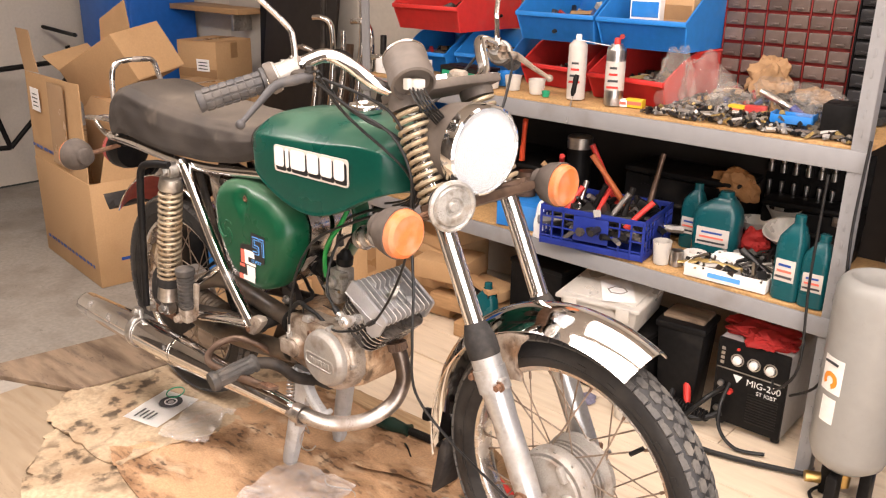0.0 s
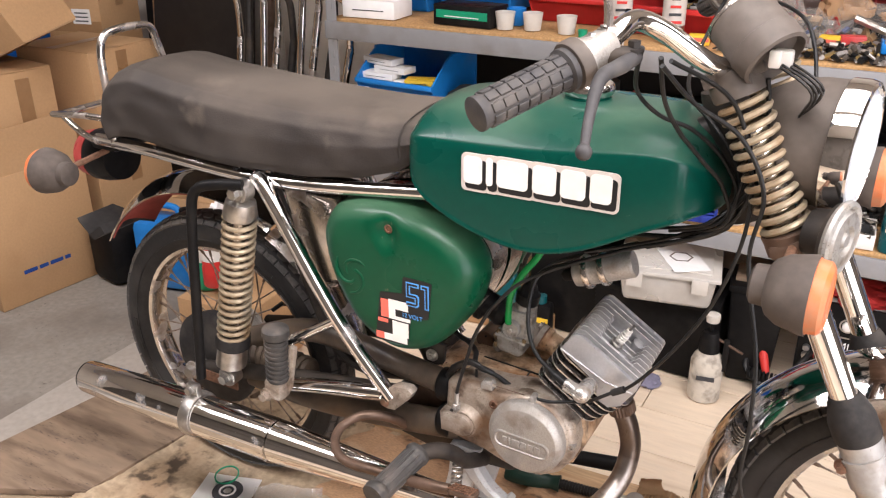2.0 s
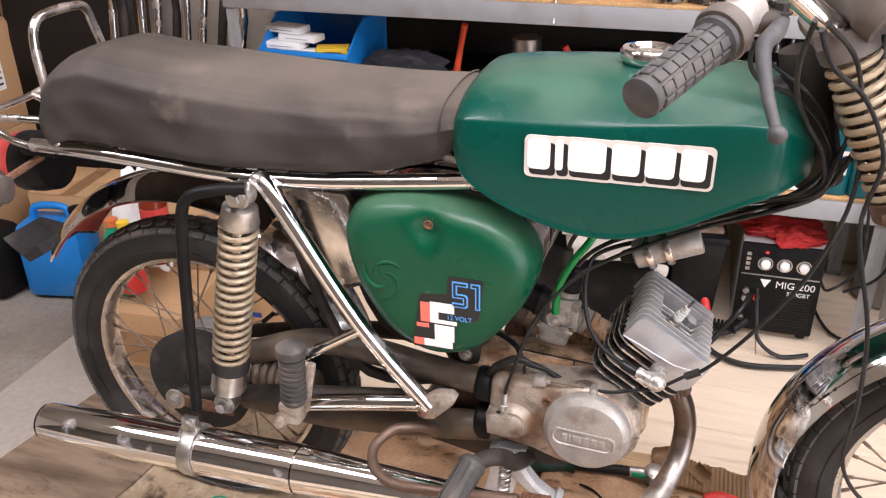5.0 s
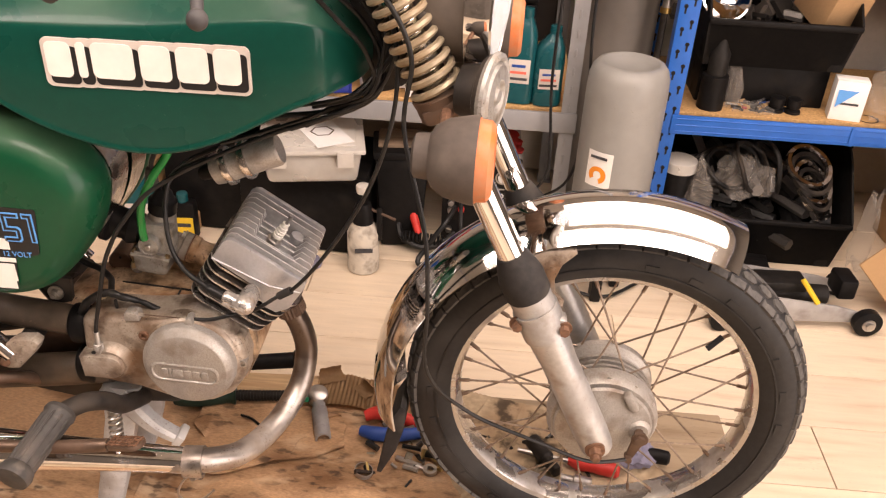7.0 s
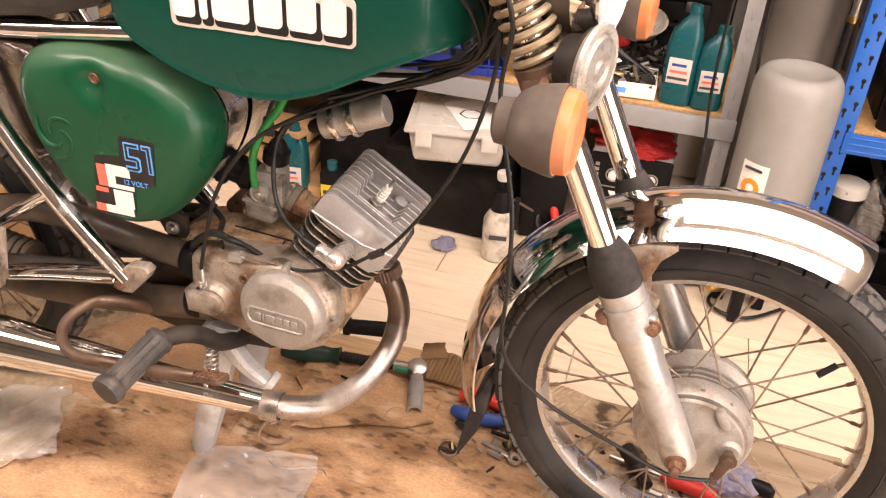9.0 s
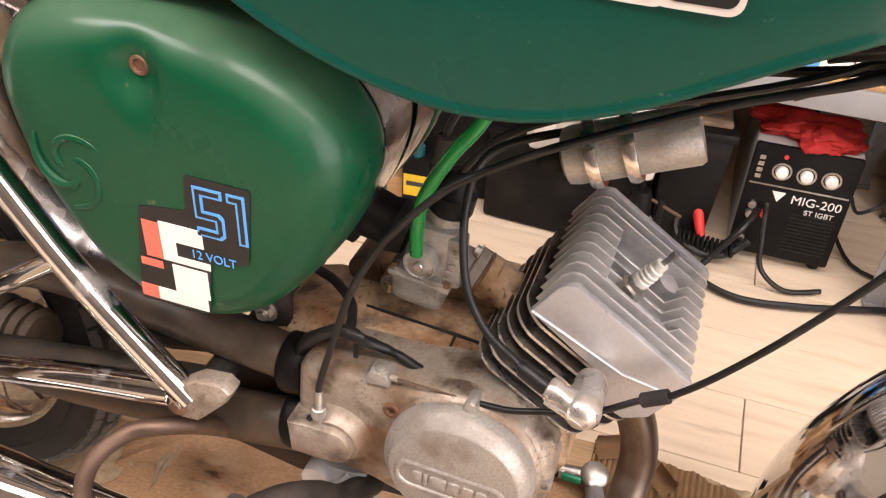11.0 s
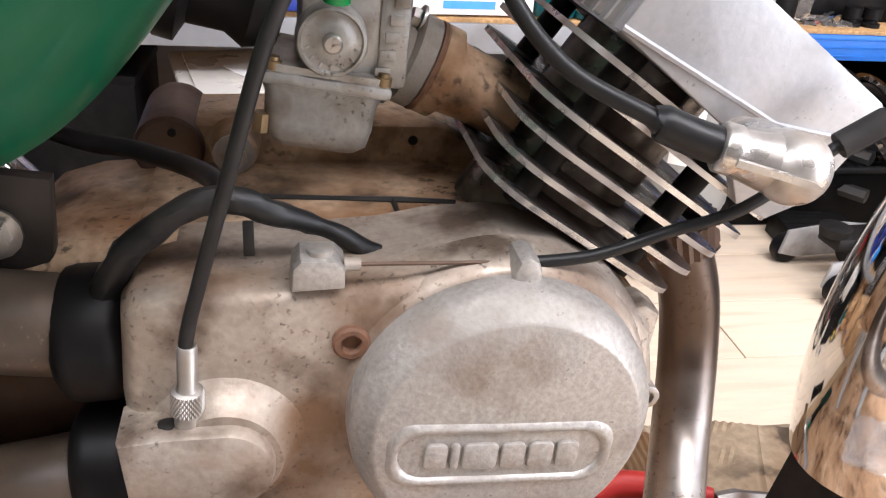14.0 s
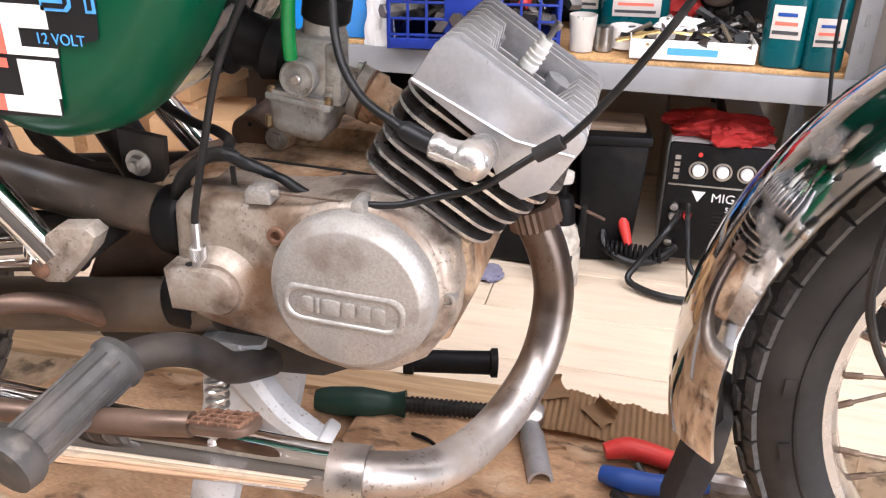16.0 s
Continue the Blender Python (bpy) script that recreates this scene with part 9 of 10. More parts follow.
bag("clear bag with parts hanging beside the crate", (2.13, 1.37, 0.48), (0.05, 0.06, 0.10), 46)
bin_("blue plastic storage bin on the blue shelf", (2.33, 1.40, 0.622), 0.22, 0.32, 0.22, BLUE_BIN, -4)
for k in range(4):
    carton("white parts carton stacked on the blue shelf", (2.31 + 0.03 * (k % 2), 1.42, 0.475 + 0.036 * k), (0.17, 0.16, 0.034), PAPER, 3 * k - 4, None, 1, group="white parts cartons")
single("rubber_ring", ring((0, 0, 0.003), (0, 0, 1), [(-0.002, 0.026), (-0.002, 0.030), (0.002, 0.030), (0.002, 0.026)], 32), BLACK, "thin black rubber ring on the blue shelf", "ring", (2.08, 1.345, 0.475))
# under the blue shelf
big_bin("large black crate full of rings and hoses on the floor", (1.84, 1.33, 0.0), 0.56, 0.40, 0.34, 0)
pile("hoses, rings and greasy parts in the crate", 1.60, 2.08, 1.36, 1.68, 0.06, 120, 0.05, 0.22, DARKPARTS, 47, 1.6)
for k in range(7):
    single("steel_ring", ring((0, 0, 0), (0, 0, 1), [(-0.006, 0.060), (-0.006, 0.072), (0.006, 0.072), (0.006, 0.060)], 36), STEEL_DARK if k % 2 else CHROME_WORN, "bare steel ring stacked in the crate", "ring", (1.985 + 0.010 * k, 1.40 - 0.004 * k, 0.30 - 0.024 * k), 10 * k, "steel rings", rx=32 + 3 * k, ry=14)
for k in range(4):
    single("hose_coil", tube([((0.075 + 0.008 * k) * math.cos(i * 0.5236), (0.06 + 0.006 * k) * math.sin(i * 0.5236), 0.012 * math.sin(i * 1.1 + k)) for i in range(12)], 0.007, 8, 4, closed=True), CABLE if k % 2 else STEEL_DARK, "coil of black hose in the crate", "hose", (1.70 + 0.055 * k, 1.38, 0.285 + 0.006 * k), 30 * k, "hose coils", rx=25 + 14 * k, ry=10 * k - 20)
bag("crumpled clear bag in the floor crate", (1.80, 1.38, 0.22), (0.08, 0.06, 0.06), 48)
bag("clear bag hanging on the crate side", (2.15, 1.28, 0.05), (0.022, 0.035, 0.15), 49)
t = thing("plastic_canister", "black canister with a white lid under the blue shelf", "canister", (1.60, 1.36, 0.0))
part("canister_body", lathe([(0, 0.045), (0.26, 0.05), (0.28, 0.045)], (0, 0, 0), (0, 0, 1), 24), BLACK, t)
part("canister_lid", lathe([(0.28, 0.05), (0.31, 0.05), (0.315, 0.04)], (0, 0, 0), (0, 0, 1), 24), CLEAR, t)
bag("clear bag beside the canister", (1.655, 1.33, 0.1), (0.04, 0.04, 0.14), 50)
for k in range(3):
    carton("brown cardboard carton under the blue shelf", (2.49, 1.46, 0.0 + 0.13 * k), (0.30, 0.3, 0.126), CARD, 3 - 3 * k, TAPE, group="cartons under the blue shelf")
carton("dark grey carton with red print on the floor", (1.80, 1.24, 0.0), (0.17, 0.10, 0.055), BLACK, -6, None, 1)


# ---- trolley jack, cardboard and splinter on the open floor ----
t = thing("trolley_jack", "grey trolley jack standing on the floor", "trolley jack", (1.70, 1.06, 0.0), 4)
for s in (-1, 1):
    part("side_plate", plate([(-0.04, 0.03), (-0.03, 0.085), (0.10, 0.10), (0.30, 0.075), (0.40, 0.05), (0.40, 0.025), (0.0, 0.02)], s * 0.075 - 0.004, s * 0.075 + 0.004, 0.002), mat("grey_jack_paint", (0.38, 0.37, 0.36), 0.45, 0.2, 0.1, 40, 0.05, (0.2, 0.17, 0.15), 0.3, 14), t)
    part("front_wheel", lathe([(-0.014, 0.028), (-0.012, 0.032), (0.012, 0.032), (0.014, 0.028)], (-0.01, s * 0.095, 0.032), (0, 1, 0), 24), BLACK, t)
    wj = part("rear_wheel", lathe([(-0.014, 0.034), (-0.012, 0.038), (0.012, 0.038), (0.014, 0.034)], (0.385, s * 0.095, 0.038), (0, 1, 0), 24), BLACK, t)
    part("wheel_bolt", hexbolt((0.385, s * 0.109, 0.038), (0, s, 0), 0.012, 0.012), STEEL, wj)
part("jack_ram", rod((0.06, 0, 0.07), (0.30, 0, 0.06), 0.028, 16), SOOT, t)
part("lifting_arm", box((0.12, 0, 0.10), (0.22, 0.07, 0.03), 0.006), SOOT, t)
part("saddle", lathe([(0, 0.03), (0.02, 0.034), (0.024, 0.02)], (0.02, 0, 0.11), (0, 0, 1), 20), SOOT, t)
part("handle_yoke", box((0.34, 0, 0.10), (0.05, 0.08, 0.06), 0.008), BLACK, t)
part("yellow_lever", rod((0.20, -0.05, 0.14), (0.24, -0.09, 0.09), 0.007, 8), YELLOW, t)
single("wood_strip", box((0, 0, 0.006), (0.30, 0.035, 0.012), 0.002), DARKPANEL, "dark brown wooden strip on the floor", "wood", (2.30, 0.86, 0.0), -2)


# ---- boxes and things on the far side ----
def shipping_box(label, at, s, rz, open_top=False, bars=True, tape=True, group="cardboard boxes"):
    """A corrugated box with tape and, when open, four flaps."""
    t = thing("cardboard_box", label, "cardboard box", at, rz, group)
    w, d, h = s
    if open_top:
        th = 0.006
        for sx in (-1, 1):
            part("box_wall", box((sx * (w / 2 - th / 2), 0, h / 2), (th, d, h), 0.001), CARD, t)
            part("box_wall", box((0, sx * (d / 2 - th / 2), h / 2), (w - 2 * th, th, h), 0.001), CARD, t)
        part("box_bottom", box((0, 0, 0.004), (w - 0.014, d - 0.014, 0.006), 0), CARD_IN, t)
    else:
        part("box_body", box((0, 0, h / 2), (w, d, h), 0.004), CARD, t)
        for s2 in (-1, 1):
            part("top_flap", box((0, s2 * d / 4, h + 0.0025), (w * 0.995, d * 0.495, 0.004), 0.001), CARD, t)
    if tape:
        part("tape_strip", box((0, 0, h + 0.0052), (0.05, d * 1.001, 0.001), 0) if not open_top else box((w * 0.1, -d / 2 - 0.0006, h * 0.5), (0.06, 0.001, h * 0.98), 0), TAPE, t)
        part("tape_strip", box((w / 2 + 0.0006, 0, h * 0.82), (0.001, 0.05, h * 0.3), 0), TAPE, t)
    if bars:
        part("print_bar", box((w / 2 + 0.0008, 0.02, h * 0.2), (0.001, d * 0.42, 0.022), 0), BLUEPL, t)
        part("print_bar", box((0, -d / 2 - 0.0008, h * 0.16), (w * 0.8, 0.001, 0.016), 0), BLUEPL, t)
    return t


def panel(t, quad, material=None, name="open_flap", thick=0.005):
    """A flat piece of corrugated board between four corners, given in the thing's own space."""
    e = B()
    e.faces.new([e.verts.new(p) for p in quad])
    bmesh.ops.subdivide_edges(e, edges=e.edges[:], cuts=5, use_grid_fill=True)
    for v in e.verts:
        v.co += Vector((0.003, 0.004, 0.002)) * noise.noise(v.co * 6)
    return part(name, thicken(e, thick), material or CARD, t, smooth=30)


# an opened box lying on its edge beside the blue shelf, its front flap folded out over the floor
t = thing("cardboard_box", "opened brown cardboard box lying tilted on the floor", "cardboard box", (0, 0, 0), 0, "cardboard boxes")
QA, QB, QC = Vector((2.065, 1.08, 0.165)), Vector((2.185, 1.14, 0.238)), Vector((2.215, 1.065, 0.004))
QU = (QB - QA) * 1.05
QN = Vector((0.16, 0.10, 0.03))
panel(t, [QA, QC, QC + QU, QA + QU])
panel(t, [QC, QC + QN, QC + QU + QN, QC + QU], CARD_IN, "box_wall")
panel(t, [QA + QU, QC + QU, QC + QU + QN, QA + QU + QN], CARD_IN, "box_wall")
panel(t, [QA + QN, QC + QN, QC + QU + QN, QA + QU + QN], name="box_wall")

# the large box: torn open, its long front flap and its end flap standing up
b1 = thing("cardboard_box", "large torn-open brown cardboard box with blue print", "cardboard box", (-1.879, 0.7025, 0.006), -6, "cardboard boxes")
W1, D1, H1 = 0.70, 0.40, 0.470
for sx in (-1, 1):
    part("box_wall", box((sx * (W1 / 2 - 0.003), 0, H1 / 2), (0.006, D1, H1), 0.001), CARD, b1)
    part("box_wall", box((0, sx * (D1 / 2 - 0.003), H1 / 2), (W1 - 0.012, 0.006, H1), 0.001), CARD, b1)
part("box_bottom", box((0, 0, 0.004), (W1 - 0.014, D1 - 0.014, 0.006), 0), CARD_IN, b1)
panel(b1, [(-0.35, -0.197, H1), (0.335, -0.197, H1 - 0.006), (0.305, -0.178, 0.885), (-0.352, -0.19, 0.872)])
panel(b1, [(-0.352, -0.19, 0.874), (-0.17, -0.187, 0.882), (-0.36, -0.15, 1.055), (-0.58, -0.14, 1.050)], CARD_IN)
panel(b1, [(0.348, -0.15, H1), (0.348, 0.197, H1), (0.338, 0.197, 0.635), (0.338, -0.11, 0.620)])
lab = part("address_label", box((-0.205, -0.2035, 0.760), (0.115, 0.001, 0.105), 0), PAPER, b1, "white address label")
for k in range(4):
    part("print_bar", box((-0.205, -0.2045, 0.73 + 0.018 * k), (0.07 - 0.012 * (k % 2), 0.001, 0.005), 0), INK, lab)
part("tape_strip", box((0.06, -0.2012, 0.68), (0.20, 0.0012, 0.36), 0, Euler((radians(-2), 0, 0)).to_matrix()), mat("glossy_clear_tape", (0.40, 0.245, 0.125), 0.25, 0, 0.06, 40, 0.02), b1, "glossy parcel tape")
rnd = random.Random(17)
for z0, x0, x1 in ((0.535, -0.33, 0.25), (0.085, -0.30, 0.30)):      # rows of blue print, too small to read
    x = x0
    while x < x1:
        w = rnd.uniform(0.012, 0.045)
        part("print_bar", box((x + w / 2, -0.2025 if z0 < 0.4 else -0.2035, z0), (w, 0.001, 0.014), 0), BLUEPL, b1)
        x += w + rnd.uniform(0.006, 0.02)
x = -0.10
for w in (0.05, 0.034, 0.05, 0.022):
    part("print_bar", box((W1 / 2 + 0.0008, x + w / 2, 0.115), (0.001, w, 0.014), 0), BLUEPL, b1)
    x += w + 0.008
b2 = shipping_box("brown parcel standing inside the large open box", (-1.80, 0.78, 0.012), (0.40, 0.22, 0.775), -8, False, False)
for k in range(3):
    part("print_bar", box((0.12, -0.1108, 0.60 + 0.05 * k), (0.09, 0.001, 0.004), 0), INK, b2)
b3 = thing("cardboard_box", "opened cardboard box lying tilted on top of the stack", "cardboard box", (0, 0, 0), 0, "cardboard boxes")
P0, P1, UP3, BK3 = Vector((-1.985, 0.70, 0.712)), Vector((-1.47, 0.70, 0.907)), Vector((-0.045, -0.085, 0.185)), Vector((-0.03, 0.23, 0.04))
panel(b3, [P0, P1, P1 + UP3, P0 + UP3], name="box_wall")
panel(b3, [P0, P1, P1 + BK3, P0 + BK3], CARD_IN, "box_wall")
panel(b3, [P0 + BK3, P1 + BK3, P1 + BK3 + UP3, P0 + BK3 + UP3], name="box_wall")
panel(b3, [P1, P1 + BK3, P1 + BK3 + UP3, P1 + UP3], name="box_wall")
panel(b3, [P0 + BK3 + UP3, P0.lerp(P1, 0.55) + BK3 + UP3, P0.lerp(P1, 0.5) + BK3 + UP3 + Vector((-0.04, 0.02, 0.17)), P0 + BK3 + UP3 + Vector((-0.03, 0.02, 0.17))])
panel(b3, [P0 + UP3, P0 + UP3 + BK3, P0 + UP3 + BK3 + Vector((-0.15, 0, 0.05)), P0 + UP3 + Vector((-0.15, 0, 0.05))])
shipping_box("taped brown cardboard box behind the large one", (-1.72, 1.115, 0.006), (0.40, 0.34, 0.45), -4, False, False)
b6 = shipping_box("brown cardboard box with a white label on the stack", (-1.705, 1.105, 0.462), (0.38, 0.30, 0.355), 2, False, False)
lab = part("address_label", box((0.1908, 0.05, 0.20), (0.001, 0.06, 0.13), 0), PAPER, b6, "white address label")
for k in range(5):
    part("print_bar", box((0.1918, 0.05, 0.155 + 0.02 * k), (0.001, 0.04, 0.007), 0), INK, lab)
shipping_box("brown cardboard box at the back of the stack", (-2.06, 1.49, 0.006), (0.42, 0.38, 0.46), -3, False, False)
shipping_box("brown cardboard box at the back of the stack", (-2.06, 1.49, 0.477), (0.40, 0.36, 0.235), 4, False, False)
b4 = shipping_box("brown parcel with a white label on the stack", (-2.03, 1.44, 0.724), (0.26, 0.27, 0.255), 14, False, False)
e = part("address_label", box((0.04, -0.1358, 0.14), (0.085, 0.001, 0.06), 0), PAPER, b4, "white address label")
for k in range(3):
    part("print_bar", box((0.04, -0.1368, 0.122 + 0.016 * k), (0.06, 0.001, 0.005), 0), INK, e)
part("tape_strip", box((0.0, -0.1356, 0.10), (0.258, 0.001, 0.045), 0), TAPE, b4)
shipping_box("small brown carton on the concrete behind the boxes", (-2.62, 1.05, 0.006), (0.30, 0.26, 0.24), -6, False, False)
shipping_box("small brown carton on the concrete behind the boxes", (-2.62, 1.05, 0.255), (0.28, 0.25, 0.22), -10, False, False)
shipping_box("brown carton lying in front of the wall", (-1.22, 1.14, 0.004), (0.30, 0.24, 0.30), 6, False, False)
shipping_box("small brown carton beside the shelf", (-0.62, 1.02, 0.004), (0.40, 0.30, 0.34), 5, False, True)

# canisters behind the rear wheel
t = thing("jerry_can", "blue plastic canister standing on the floor", "canister", (-1.19, 0.925, 0.012), 12)
part("can_body", box((0, 0, 0.13), (0.22, 0.15, 0.26), 0.03), BLUE_BIN, t)
part("can_handle", tube([(-0.07, 0, 0.255), (-0.05, 0, 0.30), (0.04, 0, 0.30), (0.06, 0, 0.255)], 0.012, 10), BLUE_BIN, t)
part("can_cap", lathe([(0.25, 0.022), (0.30, 0.022), (0.302, 0.018)], (0.08, 0, 0), (0, 0, 1), 18), BLACK, t)
t = thing("canister", "black plastic canister with a yellow cap", "canister", (-1.405, 0.86, 0.012), -8)
part("can_body", box((0, 0, 0.12), (0.16, 0.14, 0.24), 0.03), BLACK, t)
part("can_cap", lathe([(0.235, 0.022), (0.27, 0.022)], (0.03, 0, 0), (0, 0, 1), 16), YELLOW, t)


def drink_bottle(label, at, body, cap, h=0.24, r=0.036):
    t = thing("bottle", label, "bottle", at, 0, "bottles behind the wheel")
    part("bottle_body", lathe([(0, r * 0.9), (0.005, r), (h * 0.3, r), (h * 0.36, r * 0.92), (h * 0.42, r), (h * 0.65, r), (h * 0.85, r * 0.45), (h * 0.92, r * 0.38)], (0, 0, 0), (0, 0, 1), 24), body, t)
    part("screw_cap", lathe([(h * 0.915, r * 0.44), (h, r * 0.44), (h * 1.003, r * 0.36)], (0, 0, 0), (0, 0, 1), 16), cap, t)
    part("bottle_label", lathe([(h * 0.43, r + 0.0006), (h * 0.62, r + 0.0006)], (0, 0, 0), (0, 0, 1), 24), RED_LENS if cap is CLEAR else DECAL_WHITE, t)
    return t


drink_bottle("bottle of red-brown liquid with a pale cap", (-0.59, 0.66, 0.345), mat("red_brown_liquid", (0.22, 0.03, 0.01), 0.15, 0, 0.2, 20, 0.02, trans=0.3), CLEAR, 0.26)
drink_bottle("green bottle with an orange cap", (-0.70, 0.62, 0.25), GREENPL, ORANGE, 0.22, 0.04)
drink_bottle("red bottle with a yellow cap", (-0.63, 0.58, 0.29), RED_BIN, YELLOW, 0.2)
carton("brown carton carrying the bottles", (-0.62, 0.66, 0.004), (0.26, 0.26, 0.24), CARD, 4, TAPE)
bag("white plastic sack with red print behind the wheel", (-0.70, 0.74, 0.30), (0.07, 0.05, 0.16), 61, PAPER)

# long things leaning on the wall
single("dark_board", box((-1.61, 1.62, 0.66), (0.55, 0.02, 1.30), 0.003, Euler((radians(-8), 0, 0)).to_matrix()), DARKPANEL, "dark brown board leaning on the wall", "board")
single("dark_board", box((-1.98, 1.74, 0.85), (0.10, 0.03, 1.7), 0.003, Euler((radians(-3), 0, 0)).to_matrix()), BLACK, "narrow black plank leaning on the wall", "board")
single("wood_batten", box((-1.90, 1.70, 0.55), (0.03, 0.04, 1.1), 0.003, Euler((radians(-6), 0, 0)).to_matrix()), BROWN_STEEL, "reddish brown batten leaning on the wall", "wood")
single("wood_batten", box((-1.94, 1.68, 0.48), (0.05, 0.03, 0.96), 0.003, Euler((radians(-6), 0, 0)).to_matrix()), WOODH, "pale wooden batten leaning on the wall", "wood")
single("wood_batten", box((-1.30, 1.66, 0.5), (0.05, 0.03, 1.0), 0.003, Euler((radians(-7), 0, 0)).to_matrix()), BROWN_STEEL, "brown batten leaning on the wall", "wood")
for k in range(9):
    x = -1.22 + 0.052 * k
    top = 1.02 + 0.07 * ((k * 3) % 4)
    e = rod((x, 1.34 + 0.02 * (k % 3), 0.3), (x - 0.02 + 0.012 * k, 1.46, top - 0.2), 0.015, 14)
    tube([(x - 0.02 + 0.012 * k, 1.46, top - 0.22), (x - 0.02 + 0.012 * k, 1.455, top - 0.06), (x - 0.045 + 0.012 * k, 1.43, top - 0.02), (x - 0.10 + 0.012 * k, 1.42, top - 0.02)] if k % 2 == 0 else [(x - 0.02 + 0.012 * k, 1.46, top - 0.22), (x - 0.02 + 0.012 * k, 1.47, top)], 0.013, 12, bm=e)
    lathe([(0, 0.018), (0.12, 0.024), (0.26, 0.024), (0.3, 0.016)], (x, 1.345 + 0.02 * (k % 3), 0.34), (0.0, 0.12, 0.4), 16, e)
    single("exhaust_pipe", e, (CHROME_WORN, STEEL_DARK, CHROME)[k % 3], "chromed exhaust pipe standing against the wall" if k % 3 != 1 else "sooty exhaust pipe standing against the wall", "exhaust pipe", group="spare exhaust pipes")
t = thing("pipe_rack", "black crate holding the spare exhaust pipes", "crate", (-1.0, 1.40, 0.0), 0)
part("rack_body", box((0, 0, 0.16), (0.50, 0.24, 0.32), 0.008), BLACK, t)
# blue cabinet at the west end, pale panels, bicycle
t = thing("blue_cabinet", "tall blue metal cabinet against the wall", "cabinet", (-3.12, 1.62, 0.0), 0)
part("cabinet_body", box((0, 0, 0.85), (0.62, 0.42, 1.7), 0.006), BLUE_STEEL, t)
part("cabinet_door", box((0, -0.214, 0.85), (0.58, 0.012, 1.62), 0.004), BLUE_STEEL, t)
t = thing("wall_shelf", "pale wooden shelf board fixed to the wall", "shelf", (-2.55, 1.76, 1.10), 0)
part("shelf_plank", box((0, 0, 0), (0.85, 0.20, 0.03), 0.003), WOODH, t)
part("bracket", box((0.3, 0.02, -0.06), (0.02, 0.14, 0.1), 0.002), ZINC, t)
single("wall_panel", box((-1.9, 1.84, 0.75), (1.1, 0.02, 1.5), 0.003), mat("pale_grey_panel", (0.5, 0.46, 0.4), 0.7, 0, 0.04, 40, 0.05), "pale grey sheet leaning flat on the wall", "panel")
t = thing("bicycle", "dark bicycle parked at the end wall", "bicycle", (-3.25, 0.86, 0.008), 82)
for x in (-0.5, 0.5):
    w = part("wheel_rim", ring((x, 0, 0.33), (0, 1, 0), [(-0.01, 0.30), (-0.018, 0.325), (0, 0.335), (0.018, 0.325), (0.01, 0.30)], 48), TYRE, t)
    for k in range(14):
        a = 2 * math.pi * k / 14
        part("spoke", rod((x, 0, 0.33), (x + 0.30 * math.cos(a), 0, 0.33 + 0.30 * math.sin(a)), 0.0015, 5), STEEL, w)
for a, b in (((-0.5, 0, 0.33), (-0.05, 0, 0.30)), ((-0.05, 0, 0.30), (-0.18, 0, 0.80)), ((-0.18, 0, 0.74), (0.36, 0, 0.78)), ((-0.05, 0, 0.30), (0.36, 0, 0.72)), ((0.34, 0, 0.86), (0.5, 0, 0.33)), ((-0.5, 0, 0.33), (-0.18, 0, 0.72))):
    part("frame_tube", rod(a, b, 0.015, 10), BLACK, t)
part("handlebar", tube([(0.30, -0.3, 0.95), (0.36, -0.1, 0.93), (0.36, 0.1, 0.93), (0.30, 0.3, 0.95)], 0.012, 10), BLACK, t)
part("saddle", box((-0.20, 0, 0.84), (0.25, 0.13, 0.06), 0.025), BLACK, t)

# ---- loose things on the platform ----
PZ = 0.302
t = thing("printed_sheet", "white printed sheet with a round part picture", "paper", (0.054, -0.150, PZ + 0.006), 107)
e = thicken(crumple(grid(0.155, 0.115, 10, 8), 0.0025, 14, 2), 0.0006)
ps = part("sheet", e, PAPER, t)
part("part_picture", ring((0.03, -0.005, 0.0042), (0, 0, 1), [(-0.0004, 0.008), (-0.0004, 0.030), (0.0004, 0.030), (0.0004, 0.008)], 28), INK, ps, "dark grey picture of a round part")
part("part_picture", ring((0.03, -0.005, 0.0052), (0, 0, 1), [(-0.0004, 0.013), (-0.0004, 0.017), (0.0004, 0.017), (0.0004, 0.013)], 24), PAPER, ps)
for k in range(4):
    part("print_bar", box((-0.045, 0.028 - 0.014 * k, 0.0042), (0.04 - 0.006 * (k % 2), 0.005, 0.0008), 0), INK, ps)
single("green_wire_ring", ring((0, 0, 0), (0, 0, 1), [(-0.0012, 0.022), (-0.0012, 0.0245), (0.0012, 0.0245), (0.0012, 0.022)], 32), GREENPL, "thin green wire ring on the paper", "ring", (0.020, -0.088, PZ + 0.014), rx=8)


def clear_bag(label, at, w, d, seed, rz):
    bm = crumple(grid(w, d, 26, 26), 0.012, 26, seed)
    for v in bm.verts:
        v.co.z = abs(v.co.z) * 1.6 + 0.005 * (noise.noise(v.co * 40 + Vector((seed, 0, 0))) + 0.6) + 0.002
    thicken(bm, 0.0008)
    return single("clear_bag", bm, SHEET_PLASTIC, label, "plastic bag", at, rz, smooth=25)


clear_bag("clear zip bag lying on the stained cardboard", (0.190, -0.128, PZ + 0.004), 0.125, 0.165, 71, 28)
clear_bag("crumpled clear plastic sheet beside the stand", (0.60, -0.145, PZ + 0.004), 0.20, 0.19, 73, 12)


